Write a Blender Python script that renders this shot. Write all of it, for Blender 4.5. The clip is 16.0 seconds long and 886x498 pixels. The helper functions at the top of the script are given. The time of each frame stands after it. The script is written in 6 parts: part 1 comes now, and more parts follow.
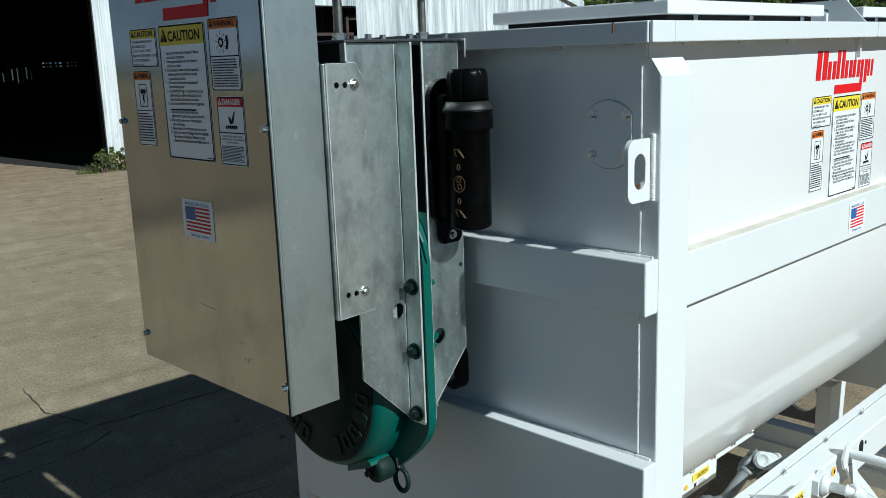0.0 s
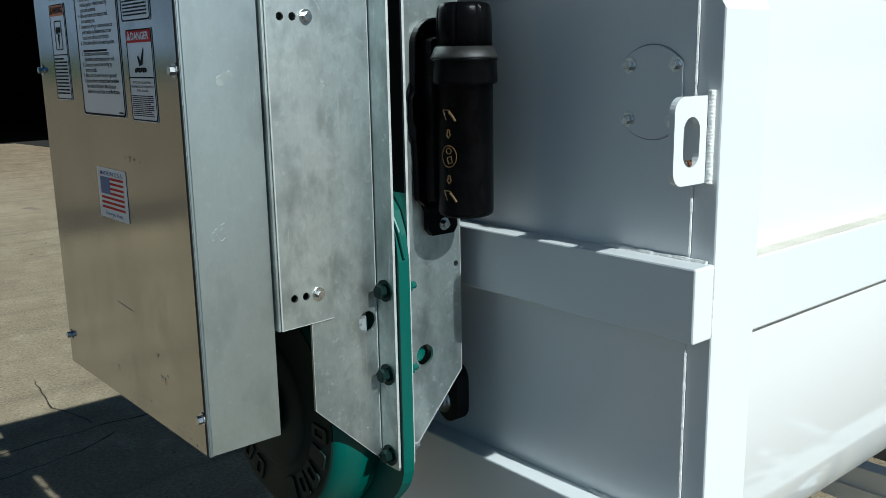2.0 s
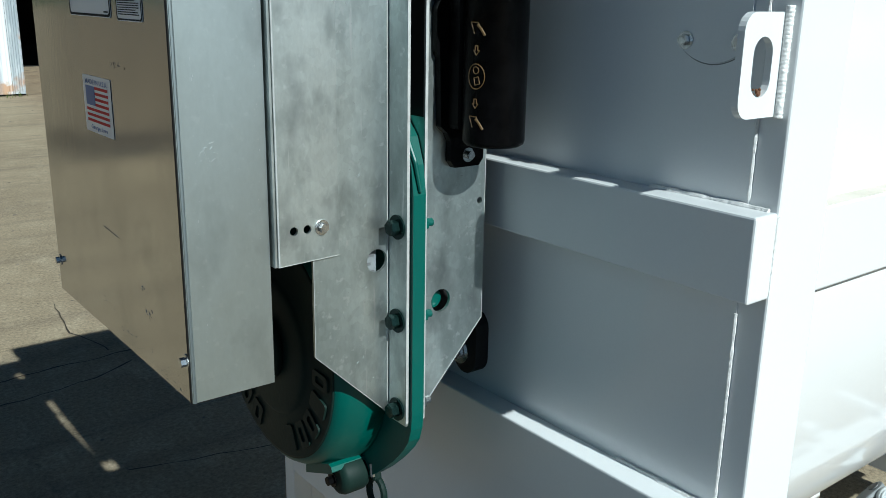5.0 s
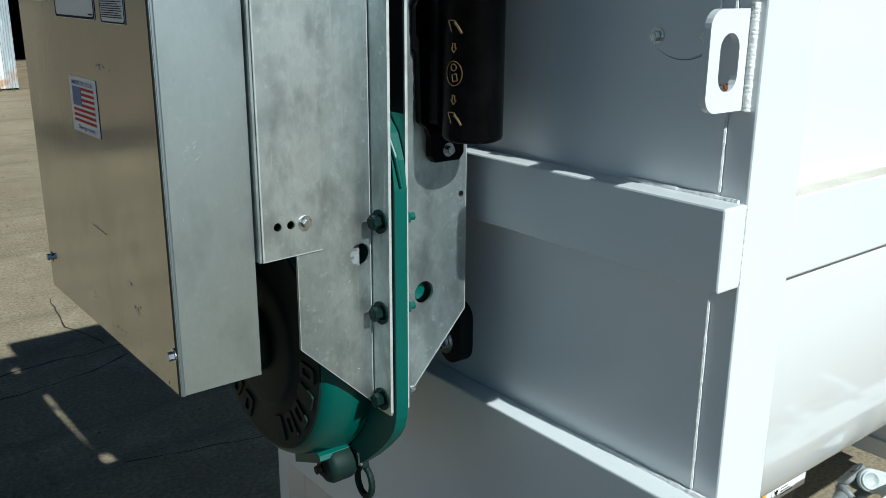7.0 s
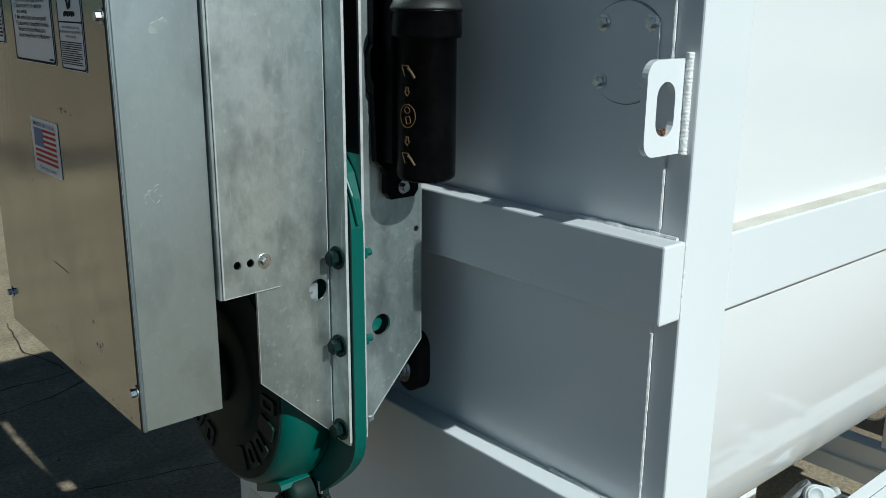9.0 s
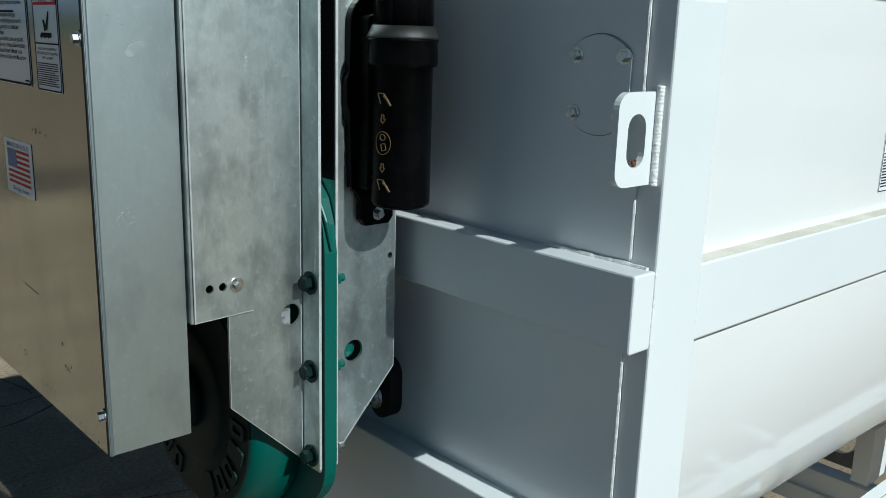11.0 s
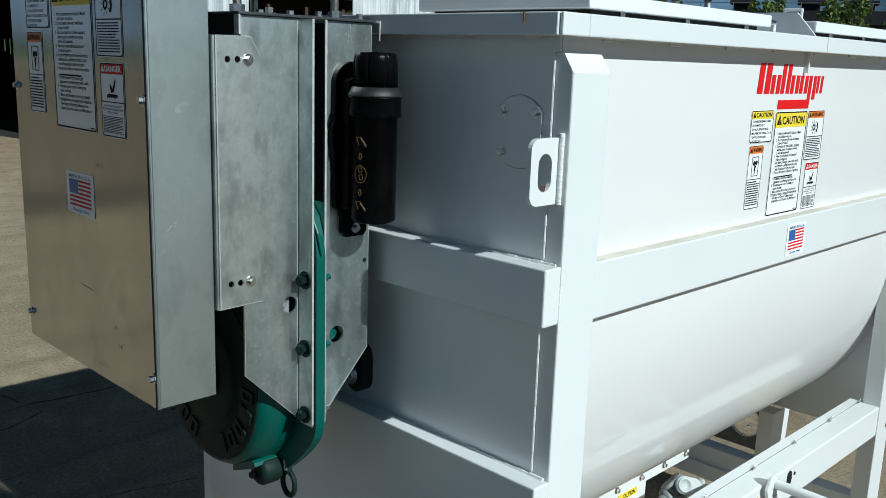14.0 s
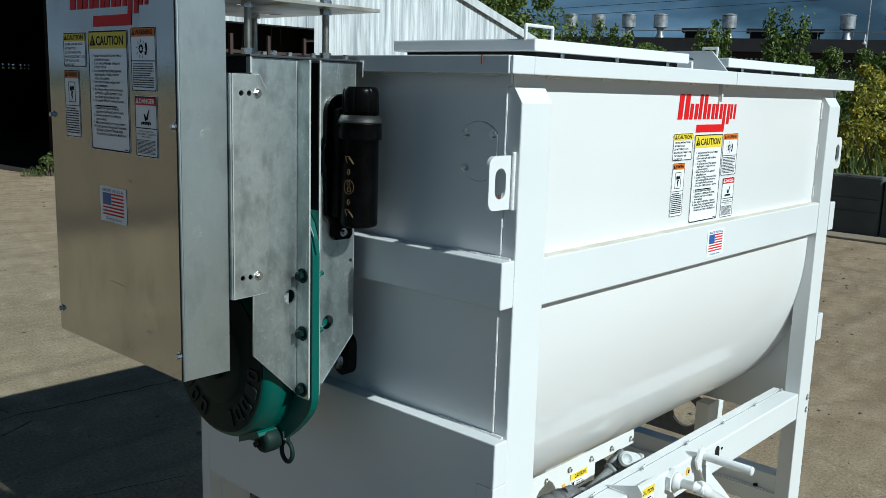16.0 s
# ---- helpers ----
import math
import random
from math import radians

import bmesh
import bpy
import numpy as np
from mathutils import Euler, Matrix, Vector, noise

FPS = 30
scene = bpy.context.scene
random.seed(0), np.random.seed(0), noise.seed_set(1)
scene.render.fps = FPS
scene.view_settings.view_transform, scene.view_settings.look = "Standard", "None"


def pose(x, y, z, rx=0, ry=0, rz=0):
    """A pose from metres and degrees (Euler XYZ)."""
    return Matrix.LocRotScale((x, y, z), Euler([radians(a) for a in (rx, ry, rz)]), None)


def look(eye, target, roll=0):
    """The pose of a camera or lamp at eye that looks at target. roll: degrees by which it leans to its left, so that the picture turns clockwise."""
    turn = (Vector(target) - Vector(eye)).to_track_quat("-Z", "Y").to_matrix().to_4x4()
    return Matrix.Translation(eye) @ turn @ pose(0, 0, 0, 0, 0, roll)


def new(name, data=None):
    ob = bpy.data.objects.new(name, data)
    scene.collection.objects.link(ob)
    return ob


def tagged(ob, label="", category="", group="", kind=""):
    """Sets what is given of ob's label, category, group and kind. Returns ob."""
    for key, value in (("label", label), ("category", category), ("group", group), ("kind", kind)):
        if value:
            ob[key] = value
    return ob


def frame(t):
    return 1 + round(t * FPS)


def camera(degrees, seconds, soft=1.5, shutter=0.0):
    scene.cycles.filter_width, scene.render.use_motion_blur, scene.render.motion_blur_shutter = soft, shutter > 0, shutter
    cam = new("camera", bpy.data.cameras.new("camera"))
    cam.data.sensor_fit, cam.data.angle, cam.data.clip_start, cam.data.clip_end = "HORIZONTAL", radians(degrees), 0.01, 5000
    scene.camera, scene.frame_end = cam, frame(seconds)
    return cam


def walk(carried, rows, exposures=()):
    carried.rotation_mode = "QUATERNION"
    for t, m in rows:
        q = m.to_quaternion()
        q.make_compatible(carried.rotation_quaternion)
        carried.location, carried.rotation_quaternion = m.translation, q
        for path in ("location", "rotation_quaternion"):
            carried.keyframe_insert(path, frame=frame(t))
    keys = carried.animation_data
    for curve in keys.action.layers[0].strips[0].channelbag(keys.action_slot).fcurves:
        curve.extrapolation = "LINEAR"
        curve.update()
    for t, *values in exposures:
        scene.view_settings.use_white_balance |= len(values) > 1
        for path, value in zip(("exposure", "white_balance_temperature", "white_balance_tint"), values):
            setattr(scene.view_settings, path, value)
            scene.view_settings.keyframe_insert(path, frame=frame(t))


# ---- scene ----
cam = camera(52.8, 16.0, soft=0.62)
METRES, EYE, TILT, LEAN, TURN = 1.75, 1.69, 0.0, 0.0, -44.5
ROWS = [
    (0.0, 0.0, 0.0, 0.0, -0.43, -12.08, 1.99),
    (0.3, 0.0169, 0.0104, -0.0109, 0.3, -11.38, 1.96),
    (0.5, 0.0263, 0.0229, -0.013, 0.79, -11.5, 2.01),
    (0.8, 0.04, 0.0592, -0.0252, 0.74, -11.27, 2.39),
    (1.0, 0.0389, 0.0906, -0.025, 0.9, -11.24, 1.83),
    (1.3, 0.0345, 0.1339, -0.0291, 1.39, -10.97, 1.83),
    (1.5, 0.0401, 0.1611, -0.0345, 1.47, -11.11, 1.96),
    (1.7, 0.0446, 0.1895, -0.0424, 1.75, -11.44, 1.53),
    (2.0, 0.0716, 0.2428, -0.0586, 4.13, -12.01, 1.02),
    (2.2, 0.089, 0.2806, -0.064, 7.44, -12.6, 0.15),
    (2.5, 0.0998, 0.3237, -0.0687, 9.72, -12.91, -0.49),
    (2.7, 0.0898, 0.3366, -0.078, 9.22, -13.08, -0.55),
    (3.0, 0.0751, 0.3384, -0.0842, 8.3, -13.92, -0.91),
    (3.5, 0.0638, 0.3319, -0.0855, 7.41, -14.41, -1.25),
    (4.0, 0.0685, 0.3314, -0.0846, 7.02, -14.86, -0.81),
    (4.2, 0.071, 0.3323, -0.0854, 6.72, -15.27, -0.95),
    (6.3, 0.0778, 0.3255, -0.0767, 6.75, -16.15, -0.76),
    (6.5, 0.077, 0.3233, -0.0763, 6.5, -16.26, -0.79),
    (7.0, 0.0878, 0.316, -0.0752, 6.33, -16.48, -0.3),
    (7.3, 0.0938, 0.3141, -0.071, 5.88, -17.11, 0.05),
    (7.5, 0.1, 0.3113, -0.0735, 5.48, -16.92, 0.11),
    (8.0, 0.1005, 0.3078, -0.0684, 4.85, -16.66, 0.05),
    (8.5, 0.0993, 0.3019, -0.0604, 4.06, -16.42, -0.2),
    (8.7, 0.0974, 0.2985, -0.0534, 3.99, -16.06, -0.3),
    (10.8, 0.0955, 0.2917, -0.0498, 2.9, -13.83, -1.51),
    (11.0, 0.0998, 0.2922, -0.0528, 2.72, -13.63, -1.63),
    (11.3, 0.1046, 0.2925, -0.0484, 2.1, -13.93, -1.89),
    (11.5, 0.1008, 0.2875, -0.0467, 1.68, -13.43, -1.87),
    (11.8, 0.0916, 0.2761, -0.0446, 0.58, -13.19, -1.88),
    (12.0, 0.0791, 0.2625, -0.0443, -0.59, -12.82, -2.08),
    (12.3, 0.07, 0.247, -0.0378, -2.32, -12.4, -1.76),
    (12.5, 0.0694, 0.237, -0.0349, -2.83, -12.24, -1.73),
    (12.7, 0.0702, 0.2237, -0.035, -2.99, -12.06, -1.72),
    (13.0, 0.0903, 0.1902, -0.0276, -2.05, -11.46, -1.58),
    (13.3, 0.1072, 0.1513, -0.0285, -1.28, -11.43, -1.66),
    (13.5, 0.112, 0.1252, -0.0314, -0.77, -11.86, -1.98),
    (13.7, 0.1122, 0.0976, -0.0258, -0.08, -12.17, -2.18),
    (14.0, 0.0998, 0.0559, -0.0173, -0.29, -12.01, -1.85),
    (14.3, 0.0693, 0.0092, -0.0079, -2.43, -11.61, -1.65),
    (14.5, 0.0432, -0.0238, -0.0082, -3.85, -11.08, -1.41),
    (14.7, 0.0232, -0.0473, -0.0083, -4.9, -10.85, -1.22),
    (15.0, 0.0162, -0.0691, -0.0111, -6.42, -10.67, -1.07),
    (15.3, 0.0276, -0.092, -0.0068, -5.97, -10.68, -1.33),
    (15.5, 0.0443, -0.1095, -0.0069, -4.8, -10.67, -1.47),
    (16.0, 0.0803, -0.1456, -0.0099, -2.89, -10.28, -1.74),
]
walk(cam, [(t, pose(0, 0, EYE, TILT, LEAN, TURN) @ pose(METRES * x, METRES * y, METRES * z, 90 + pitch, roll, yaw)) for t, x, y, z, yaw, pitch, roll in ROWS],
     exposures=((0, -0.15, 5330, 1), (1, -0.18, 5330, 1), (1.5, -0.14, 5330, 1), (2.5, 0.03, 5330, 1), (3, 0.06, 5330, 1), (4, 0.08, 5330, 1), (6.5, 0.04, 5330, 1), (7, -0.02, 5330, 1), (7.5, -0.21, 5330, 1), (8.5, -0.27, 5330, 1), (11, -0.26, 5330, 1), (12, -0.3, 5330, 1), (12.5, -0.3, 5330, 1), (13.5, -0.27, 5330, 1), (16, -0.22, 5330, 1)))

# ---- world, sun ----
SUN_X, SUN_RUN = 0.043, 1.35          # the shadow goes 1.35 m along +y for each metre of height
to_sun = Vector((SUN_X, -1.0, 1.0 / SUN_RUN)).normalized()
world = bpy.data.worlds.new("sky")
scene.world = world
world.use_nodes = True
wt = world.node_tree
wt.nodes.clear()
w_out = wt.nodes.new("ShaderNodeOutputWorld")
w_bg = wt.nodes.new("ShaderNodeBackground")
w_sky = wt.nodes.new("ShaderNodeTexSky")
w_sky.sky_type = "NISHITA"
w_sky.sun_disc = False
w_sky.sun_elevation = math.asin(to_sun.z)
w_sky.sun_rotation = math.atan2(to_sun.x, to_sun.y)
w_sky.altitude = 300
w_sky.dust_density = 0.1
w_sky.ozone_density = 6.0
w_co = wt.nodes.new("ShaderNodeTexCoord")
w_map = wt.nodes.new("ShaderNodeMapping")
w_map.inputs["Scale"].default_value = (1.0, 1.0, 3.2)
w_noise = wt.nodes.new("ShaderNodeTexNoise")
w_noise.inputs["Scale"].default_value = 2.3
w_noise.inputs["Detail"].default_value = 7
w_noise.inputs["Roughness"].default_value = 0.55
w_ramp = wt.nodes.new("ShaderNodeValToRGB")
w_ramp.color_ramp.elements[0].position = 0.28
w_ramp.color_ramp.elements[1].position = 0.58
w_mix = wt.nodes.new("ShaderNodeMix")
w_mix.data_type = "RGBA"
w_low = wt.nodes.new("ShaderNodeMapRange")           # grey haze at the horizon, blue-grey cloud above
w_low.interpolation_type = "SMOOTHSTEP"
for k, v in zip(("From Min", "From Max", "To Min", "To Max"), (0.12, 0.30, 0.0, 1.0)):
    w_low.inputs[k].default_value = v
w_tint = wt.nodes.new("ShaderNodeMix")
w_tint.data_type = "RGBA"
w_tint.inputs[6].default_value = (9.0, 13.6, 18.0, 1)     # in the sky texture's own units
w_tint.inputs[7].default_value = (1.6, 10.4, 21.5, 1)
w_puff = wt.nodes.new("ShaderNodeTexNoise")
w_puff.inputs["Scale"].default_value = 5.0
w_puff.inputs["Detail"].default_value = 8
w_puff.inputs["Roughness"].default_value = 0.5
w_pr = wt.nodes.new("ShaderNodeMapRange")
for k, v in zip(("From Min", "From Max", "To Min", "To Max"), (0.38, 0.66, 0.5, 2.1)):
    w_pr.inputs[k].default_value = v
w_hsv = wt.nodes.new("ShaderNodeHueSaturation")
wt.links.new(w_map.outputs["Vector"], w_puff.inputs["Vector"])
wt.links.new(w_puff.outputs["Fac"], w_pr.inputs["Value"])
wt.links.new(w_pr.outputs["Result"], w_hsv.inputs["Value"])
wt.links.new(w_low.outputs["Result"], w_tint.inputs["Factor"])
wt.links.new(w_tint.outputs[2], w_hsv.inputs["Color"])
wt.links.new(w_hsv.outputs["Color"], w_mix.inputs[7])
wt.links.new(w_co.outputs["Generated"], w_map.inputs["Vector"])
wt.links.new(w_map.outputs["Vector"], w_noise.inputs["Vector"])
wt.links.new(w_noise.outputs["Fac"], w_ramp.inputs["Fac"])
w_sep = wt.nodes.new("ShaderNodeSeparateXYZ")       # the cloud thins out towards the zenith
w_high = wt.nodes.new("ShaderNodeMapRange")
w_high.interpolation_type = "SMOOTHSTEP"
for k, v in zip(("From Min", "From Max", "To Min", "To Max"), (0.10, 0.75, 1.0, 0.0)):
    w_high.inputs[k].default_value = v
w_mul = wt.nodes.new("ShaderNodeMath")
w_mul.operation = "MULTIPLY"
wt.links.new(w_co.outputs["Generated"], w_sep.inputs["Vector"])
wt.links.new(w_sep.outputs["Z"], w_high.inputs["Value"])
wt.links.new(w_sep.outputs["Z"], w_low.inputs["Value"])
wt.links.new(w_ramp.outputs["Color"], w_mul.inputs[0])
wt.links.new(w_high.outputs["Result"], w_mul.inputs[1])
wt.links.new(w_mul.outputs["Value"], w_mix.inputs["Factor"])
w_deep = wt.nodes.new("ShaderNodeHueSaturation")      # the deep blue of clear air between the clouds
w_deep.inputs["Saturation"].default_value = 2.1
w_deep.inputs["Value"].default_value = 0.7
wt.links.new(w_sky.outputs["Color"], w_deep.inputs["Color"])
wt.links.new(w_deep.outputs["Color"], w_mix.inputs[6])
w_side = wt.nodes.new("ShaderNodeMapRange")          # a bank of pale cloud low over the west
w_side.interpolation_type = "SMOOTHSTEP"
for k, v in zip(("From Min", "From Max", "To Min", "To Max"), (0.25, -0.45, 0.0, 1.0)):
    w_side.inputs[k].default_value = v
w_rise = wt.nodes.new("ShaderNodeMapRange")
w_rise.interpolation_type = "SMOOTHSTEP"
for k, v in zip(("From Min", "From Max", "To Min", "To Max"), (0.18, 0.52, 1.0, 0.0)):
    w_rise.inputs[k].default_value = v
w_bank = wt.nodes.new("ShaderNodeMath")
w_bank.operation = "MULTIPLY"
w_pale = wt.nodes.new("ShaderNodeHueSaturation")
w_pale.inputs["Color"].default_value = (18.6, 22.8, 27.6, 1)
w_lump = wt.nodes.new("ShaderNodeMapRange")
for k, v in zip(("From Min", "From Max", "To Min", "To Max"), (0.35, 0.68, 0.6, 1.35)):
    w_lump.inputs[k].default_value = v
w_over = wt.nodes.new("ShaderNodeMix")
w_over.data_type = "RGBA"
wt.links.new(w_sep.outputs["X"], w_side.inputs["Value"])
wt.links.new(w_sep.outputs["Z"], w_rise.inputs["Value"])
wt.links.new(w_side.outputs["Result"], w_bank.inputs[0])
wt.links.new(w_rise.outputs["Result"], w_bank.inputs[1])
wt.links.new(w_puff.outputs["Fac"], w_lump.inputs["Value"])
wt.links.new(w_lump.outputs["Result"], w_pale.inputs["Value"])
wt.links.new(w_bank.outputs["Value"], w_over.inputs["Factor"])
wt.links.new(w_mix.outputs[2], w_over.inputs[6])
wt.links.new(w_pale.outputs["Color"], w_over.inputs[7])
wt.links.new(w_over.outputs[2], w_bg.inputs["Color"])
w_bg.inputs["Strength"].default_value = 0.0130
wt.links.new(w_bg.outputs["Background"], w_out.inputs["Surface"])

sun = new("sun", bpy.data.lights.new("sun", "SUN"))
sun.data.energy = 5.9
sun.data.angle = radians(0.53)
sun.data.color = (1.0, 0.935, 0.81)
sun.matrix_world = look(to_sun * 50, (0, 0, 0))


# ---- materials ----
def material(name, color, rough=0.5, metal=0.0, spots=None, scale=8.0, amount=0.5, grain=0.0, grain_scale=200.0,
             bump=0.0, bump_scale=60.0, stretch=(1, 1, 1), rough_var=0.0, coat=0.0, random_tint=0.0, lo=0.4, hi=0.7):
    """A principled material: base colour, a second colour in soft patches, fine grain, bump, and gloss that varies."""
    m = bpy.data.materials.new(name)
    m.use_nodes = True
    nt = m.node_tree
    bs = nt.nodes["Principled BSDF"]
    bs.inputs["Roughness"].default_value = rough
    bs.inputs["Metallic"].default_value = metal
    bs.inputs["Coat Weight"].default_value = coat
    bs.inputs["Coat Roughness"].default_value = 0.09
    co = nt.nodes.new("ShaderNodeTexCoord")
    mp = nt.nodes.new("ShaderNodeMapping")
    mp.inputs["Scale"].default_value = stretch
    nt.links.new(co.outputs["Object"], mp.inputs["Vector"])
    n1 = nt.nodes.new("ShaderNodeTexNoise")
    n1.inputs["Scale"].default_value = scale
    n1.inputs["Detail"].default_value = 5
    nt.links.new(mp.outputs["Vector"], n1.inputs["Vector"])
    ramp = nt.nodes.new("ShaderNodeMapRange")
    ramp.inputs["From Min"].default_value = lo
    ramp.inputs["From Max"].default_value = hi
    ramp.inputs["To Max"].default_value = amount
    nt.links.new(n1.outputs["Fac"], ramp.inputs["Value"])
    mix = nt.nodes.new("ShaderNodeMix")
    mix.data_type = "RGBA"
    mix.inputs[6].default_value = (*color, 1)
    mix.inputs[7].default_value = (*(spots or [c * 0.8 for c in color]), 1)
    nt.links.new(ramp.outputs["Result"], mix.inputs["Factor"])
    last = mix.outputs[2]
    n2 = nt.nodes.new("ShaderNodeTexNoise")
    n2.inputs["Scale"].default_value = grain_scale
    n2.inputs["Detail"].default_value = 3
    nt.links.new(mp.outputs["Vector"], n2.inputs["Vector"])
    if grain:
        hsv = nt.nodes.new("ShaderNodeHueSaturation")
        mr = nt.nodes.new("ShaderNodeMapRange")
        mr.inputs["To Min"].default_value = 1 - grain
        mr.inputs["To Max"].default_value = 1 + grain
        nt.links.new(n2.outputs["Fac"], mr.inputs["Value"])
        nt.links.new(mr.outputs["Result"], hsv.inputs["Value"])
        nt.links.new(last, hsv.inputs["Color"])
        last = hsv.outputs["Color"]
    if random_tint:
        inf = nt.nodes.new("ShaderNodeObjectInfo")
        hs2 = nt.nodes.new("ShaderNodeHueSaturation")
        mr2 = nt.nodes.new("ShaderNodeMapRange")
        mr2.inputs["To Min"].default_value = 1 - random_tint
        mr2.inputs["To Max"].default_value = 1 + random_tint
        nt.links.new(inf.outputs["Random"], mr2.inputs["Value"])
        nt.links.new(mr2.outputs["Result"], hs2.inputs["Value"])
        nt.links.new(last, hs2.inputs["Color"])
        last = hs2.outputs["Color"]
    nt.links.new(last, bs.inputs["Base Color"])
    if rough_var:
        mr3 = nt.nodes.new("ShaderNodeMapRange")
        mr3.inputs["To Min"].default_value = max(rough - rough_var, 0.05)
        mr3.inputs["To Max"].default_value = min(rough + rough_var, 1)
        nt.links.new(n1.outputs["Fac"], mr3.inputs["Value"])
        nt.links.new(mr3.outputs["Result"], bs.inputs["Roughness"])
    if bump:
        n3 = nt.nodes.new("ShaderNodeTexNoise")
        n3.inputs["Scale"].default_value = bump_scale
        n3.inputs["Detail"].default_value = 4
        nt.links.new(mp.outputs["Vector"], n3.inputs["Vector"])
        bp = nt.nodes.new("ShaderNodeBump")
        bp.inputs["Strength"].default_value = bump
        bp.inputs["Distance"].default_value = 0.004
        nt.links.new(n3.outputs["Fac"], bp.inputs["Height"])
        nt.links.new(bp.outputs["Normal"], bs.inputs["Normal"])
    return m


def galvanised(name, base, dark, rough, wear=1.0, spangle=0.035):
    """Zinc-coated sheet: spangle cells, cloudy patches, faint vertical streaks."""
    m = material(name, base, rough, 1.0, dark, 7.0, 0.9 * wear, 0.08 * wear, 260, 0.04 * wear, 90, (1, 1, 0.4), 0.10, lo=0.38, hi=0.68)
    nt = m.node_tree
    bs = nt.nodes["Principled BSDF"]
    co = nt.nodes["Texture Coordinate"]
    vo = nt.nodes.new("ShaderNodeTexVoronoi")
    vo.inputs["Scale"].default_value = 95
    nt.links.new(co.outputs["Object"], vo.inputs["Vector"])
    hs = nt.nodes.new("ShaderNodeHueSaturation")
    mr = nt.nodes.new("ShaderNodeMapRange")
    mr.inputs["To Min"].default_value = 1 - spangle
    mr.inputs["To Max"].default_value = 1 + spangle
    sep = nt.nodes.new("ShaderNodeSeparateColor")
    nt.links.new(vo.outputs["Color"], sep.inputs["Color"])
    nt.links.new(sep.outputs["Red"], mr.inputs["Value"])
    nt.links.new(mr.outputs["Result"], hs.inputs["Value"])
    link = bs.inputs["Base Color"].links[0]
    nt.links.new(link.from_socket, hs.inputs["Color"])
    last = hs.outputs["Color"]
    for scale, lo, hi, amount, tint, stretch in ((26, 0.50, 0.68, 0.36 * wear, (0.31, 0.35, 0.34), (1, 1, 0.5)), (90, 0.62, 0.70, 0.26 * wear, (0.86, 0.88, 0.87), (1, 1, 1)), (55, 0.70, 0.76, 0.55, (0.80, 0.82, 0.80), (1, 1, 0.5)), (16, 0.56, 0.72, 0.55, (0.24, 0.26, 0.26), (1, 1, 0.6)),
                                                 (120, 0.69, 0.74, 0.5, (0.85, 0.86, 0.85), (1, 1, 0.06))):
        mp = nt.nodes.new("ShaderNodeMapping")
        mp.inputs["Scale"].default_value = stretch
        mp.inputs["Location"].default_value = (scale * 0.31, scale * 0.17, 0)
        nt.links.new(co.outputs["Object"], mp.inputs["Vector"])
        no = nt.nodes.new("ShaderNodeTexNoise")
        no.inputs["Scale"].default_value = scale
        no.inputs["Detail"].default_value = 4
        nt.links.new(mp.outputs["Vector"], no.inputs["Vector"])
        r = nt.nodes.new("ShaderNodeMapRange")
        for k, v in zip(("From Min", "From Max", "To Min", "To Max"), (lo, hi, 0.0, amount * wear)):
            r.inputs[k].default_value = v
        nt.links.new(no.outputs["Fac"], r.inputs["Value"])
        mx = nt.nodes.new("ShaderNodeMix")
        mx.data_type = "RGBA"
        mx.inputs[7].default_value = (*tint, 1)
        nt.links.new(r.outputs["Result"], mx.inputs["Factor"])
        nt.links.new(last, mx.inputs[6])
        last = mx.outputs[2]
    nt.links.new(last, bs.inputs["Base Color"])
    return m


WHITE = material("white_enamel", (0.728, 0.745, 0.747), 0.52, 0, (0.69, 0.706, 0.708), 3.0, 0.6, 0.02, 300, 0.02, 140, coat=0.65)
WHITE_SHEET = material("white_enamel_on_rolled_sheet", (0.755, 0.75, 0.74), 0.5, 0, (0.715, 0.71, 0.70), 3.0, 0.6, 0.02, 300, 0.55, 5.0, (0.5, 1, 1), coat=0.8)
WELD = material("weld_bead", (0.78, 0.78, 0.76), 0.35, 0, (0.6, 0.6, 0.58), 60, 0.6, 0.1, 300, 0.5, 220)
GALV = galvanised("galvanised_steel", (0.73, 0.79, 0.765), (0.40, 0.448, 0.44), 0.42, 1.2, 0.06)
GALV_DULL = galvanised("dull_galvanised_steel", (0.73, 0.775, 0.745), (0.46, 0.50, 0.485), 0.44, 1.2, 0.045)
GALV_SMOOTH = galvanised("smooth_galvanised_sheet", (0.52, 0.575, 0.575), (0.45, 0.505, 0.505), 0.42, 0.6, 0.012)
ALU = galvanised("mill_aluminium", (0.54, 0.53, 0.505), (0.39, 0.38, 0.36), 0.115, 0.45, 0.004)
ZINC = material("zinc_bolt", (0.72, 0.73, 0.72), 0.26, 1.0, (0.34, 0.34, 0.33), 120, 0.7)
EDGE = material("cut_edge_with_glint", (0.58, 0.59, 0.57), 0.6, 0.5, (0.40, 0.41, 0.40), 60, 0.7, 0.12, 300)
ROD = material("threaded_rod_steel", (0.44, 0.42, 0.36), 0.36, 1.0, (0.26, 0.24, 0.20), 60, 0.7)
OILY = material("oily_steel_plate", (0.42, 0.41, 0.37), 0.45, 0.5, (0.20, 0.17, 0.12), 12, 0.9, 0.15, 160, 0.1, 60, rough_var=0.1)
UNDERCOAT = material("yellow_paint_smear", (0.55, 0.42, 0.10), 0.6, 0, (0.40, 0.30, 0.08), 30, 0.8)
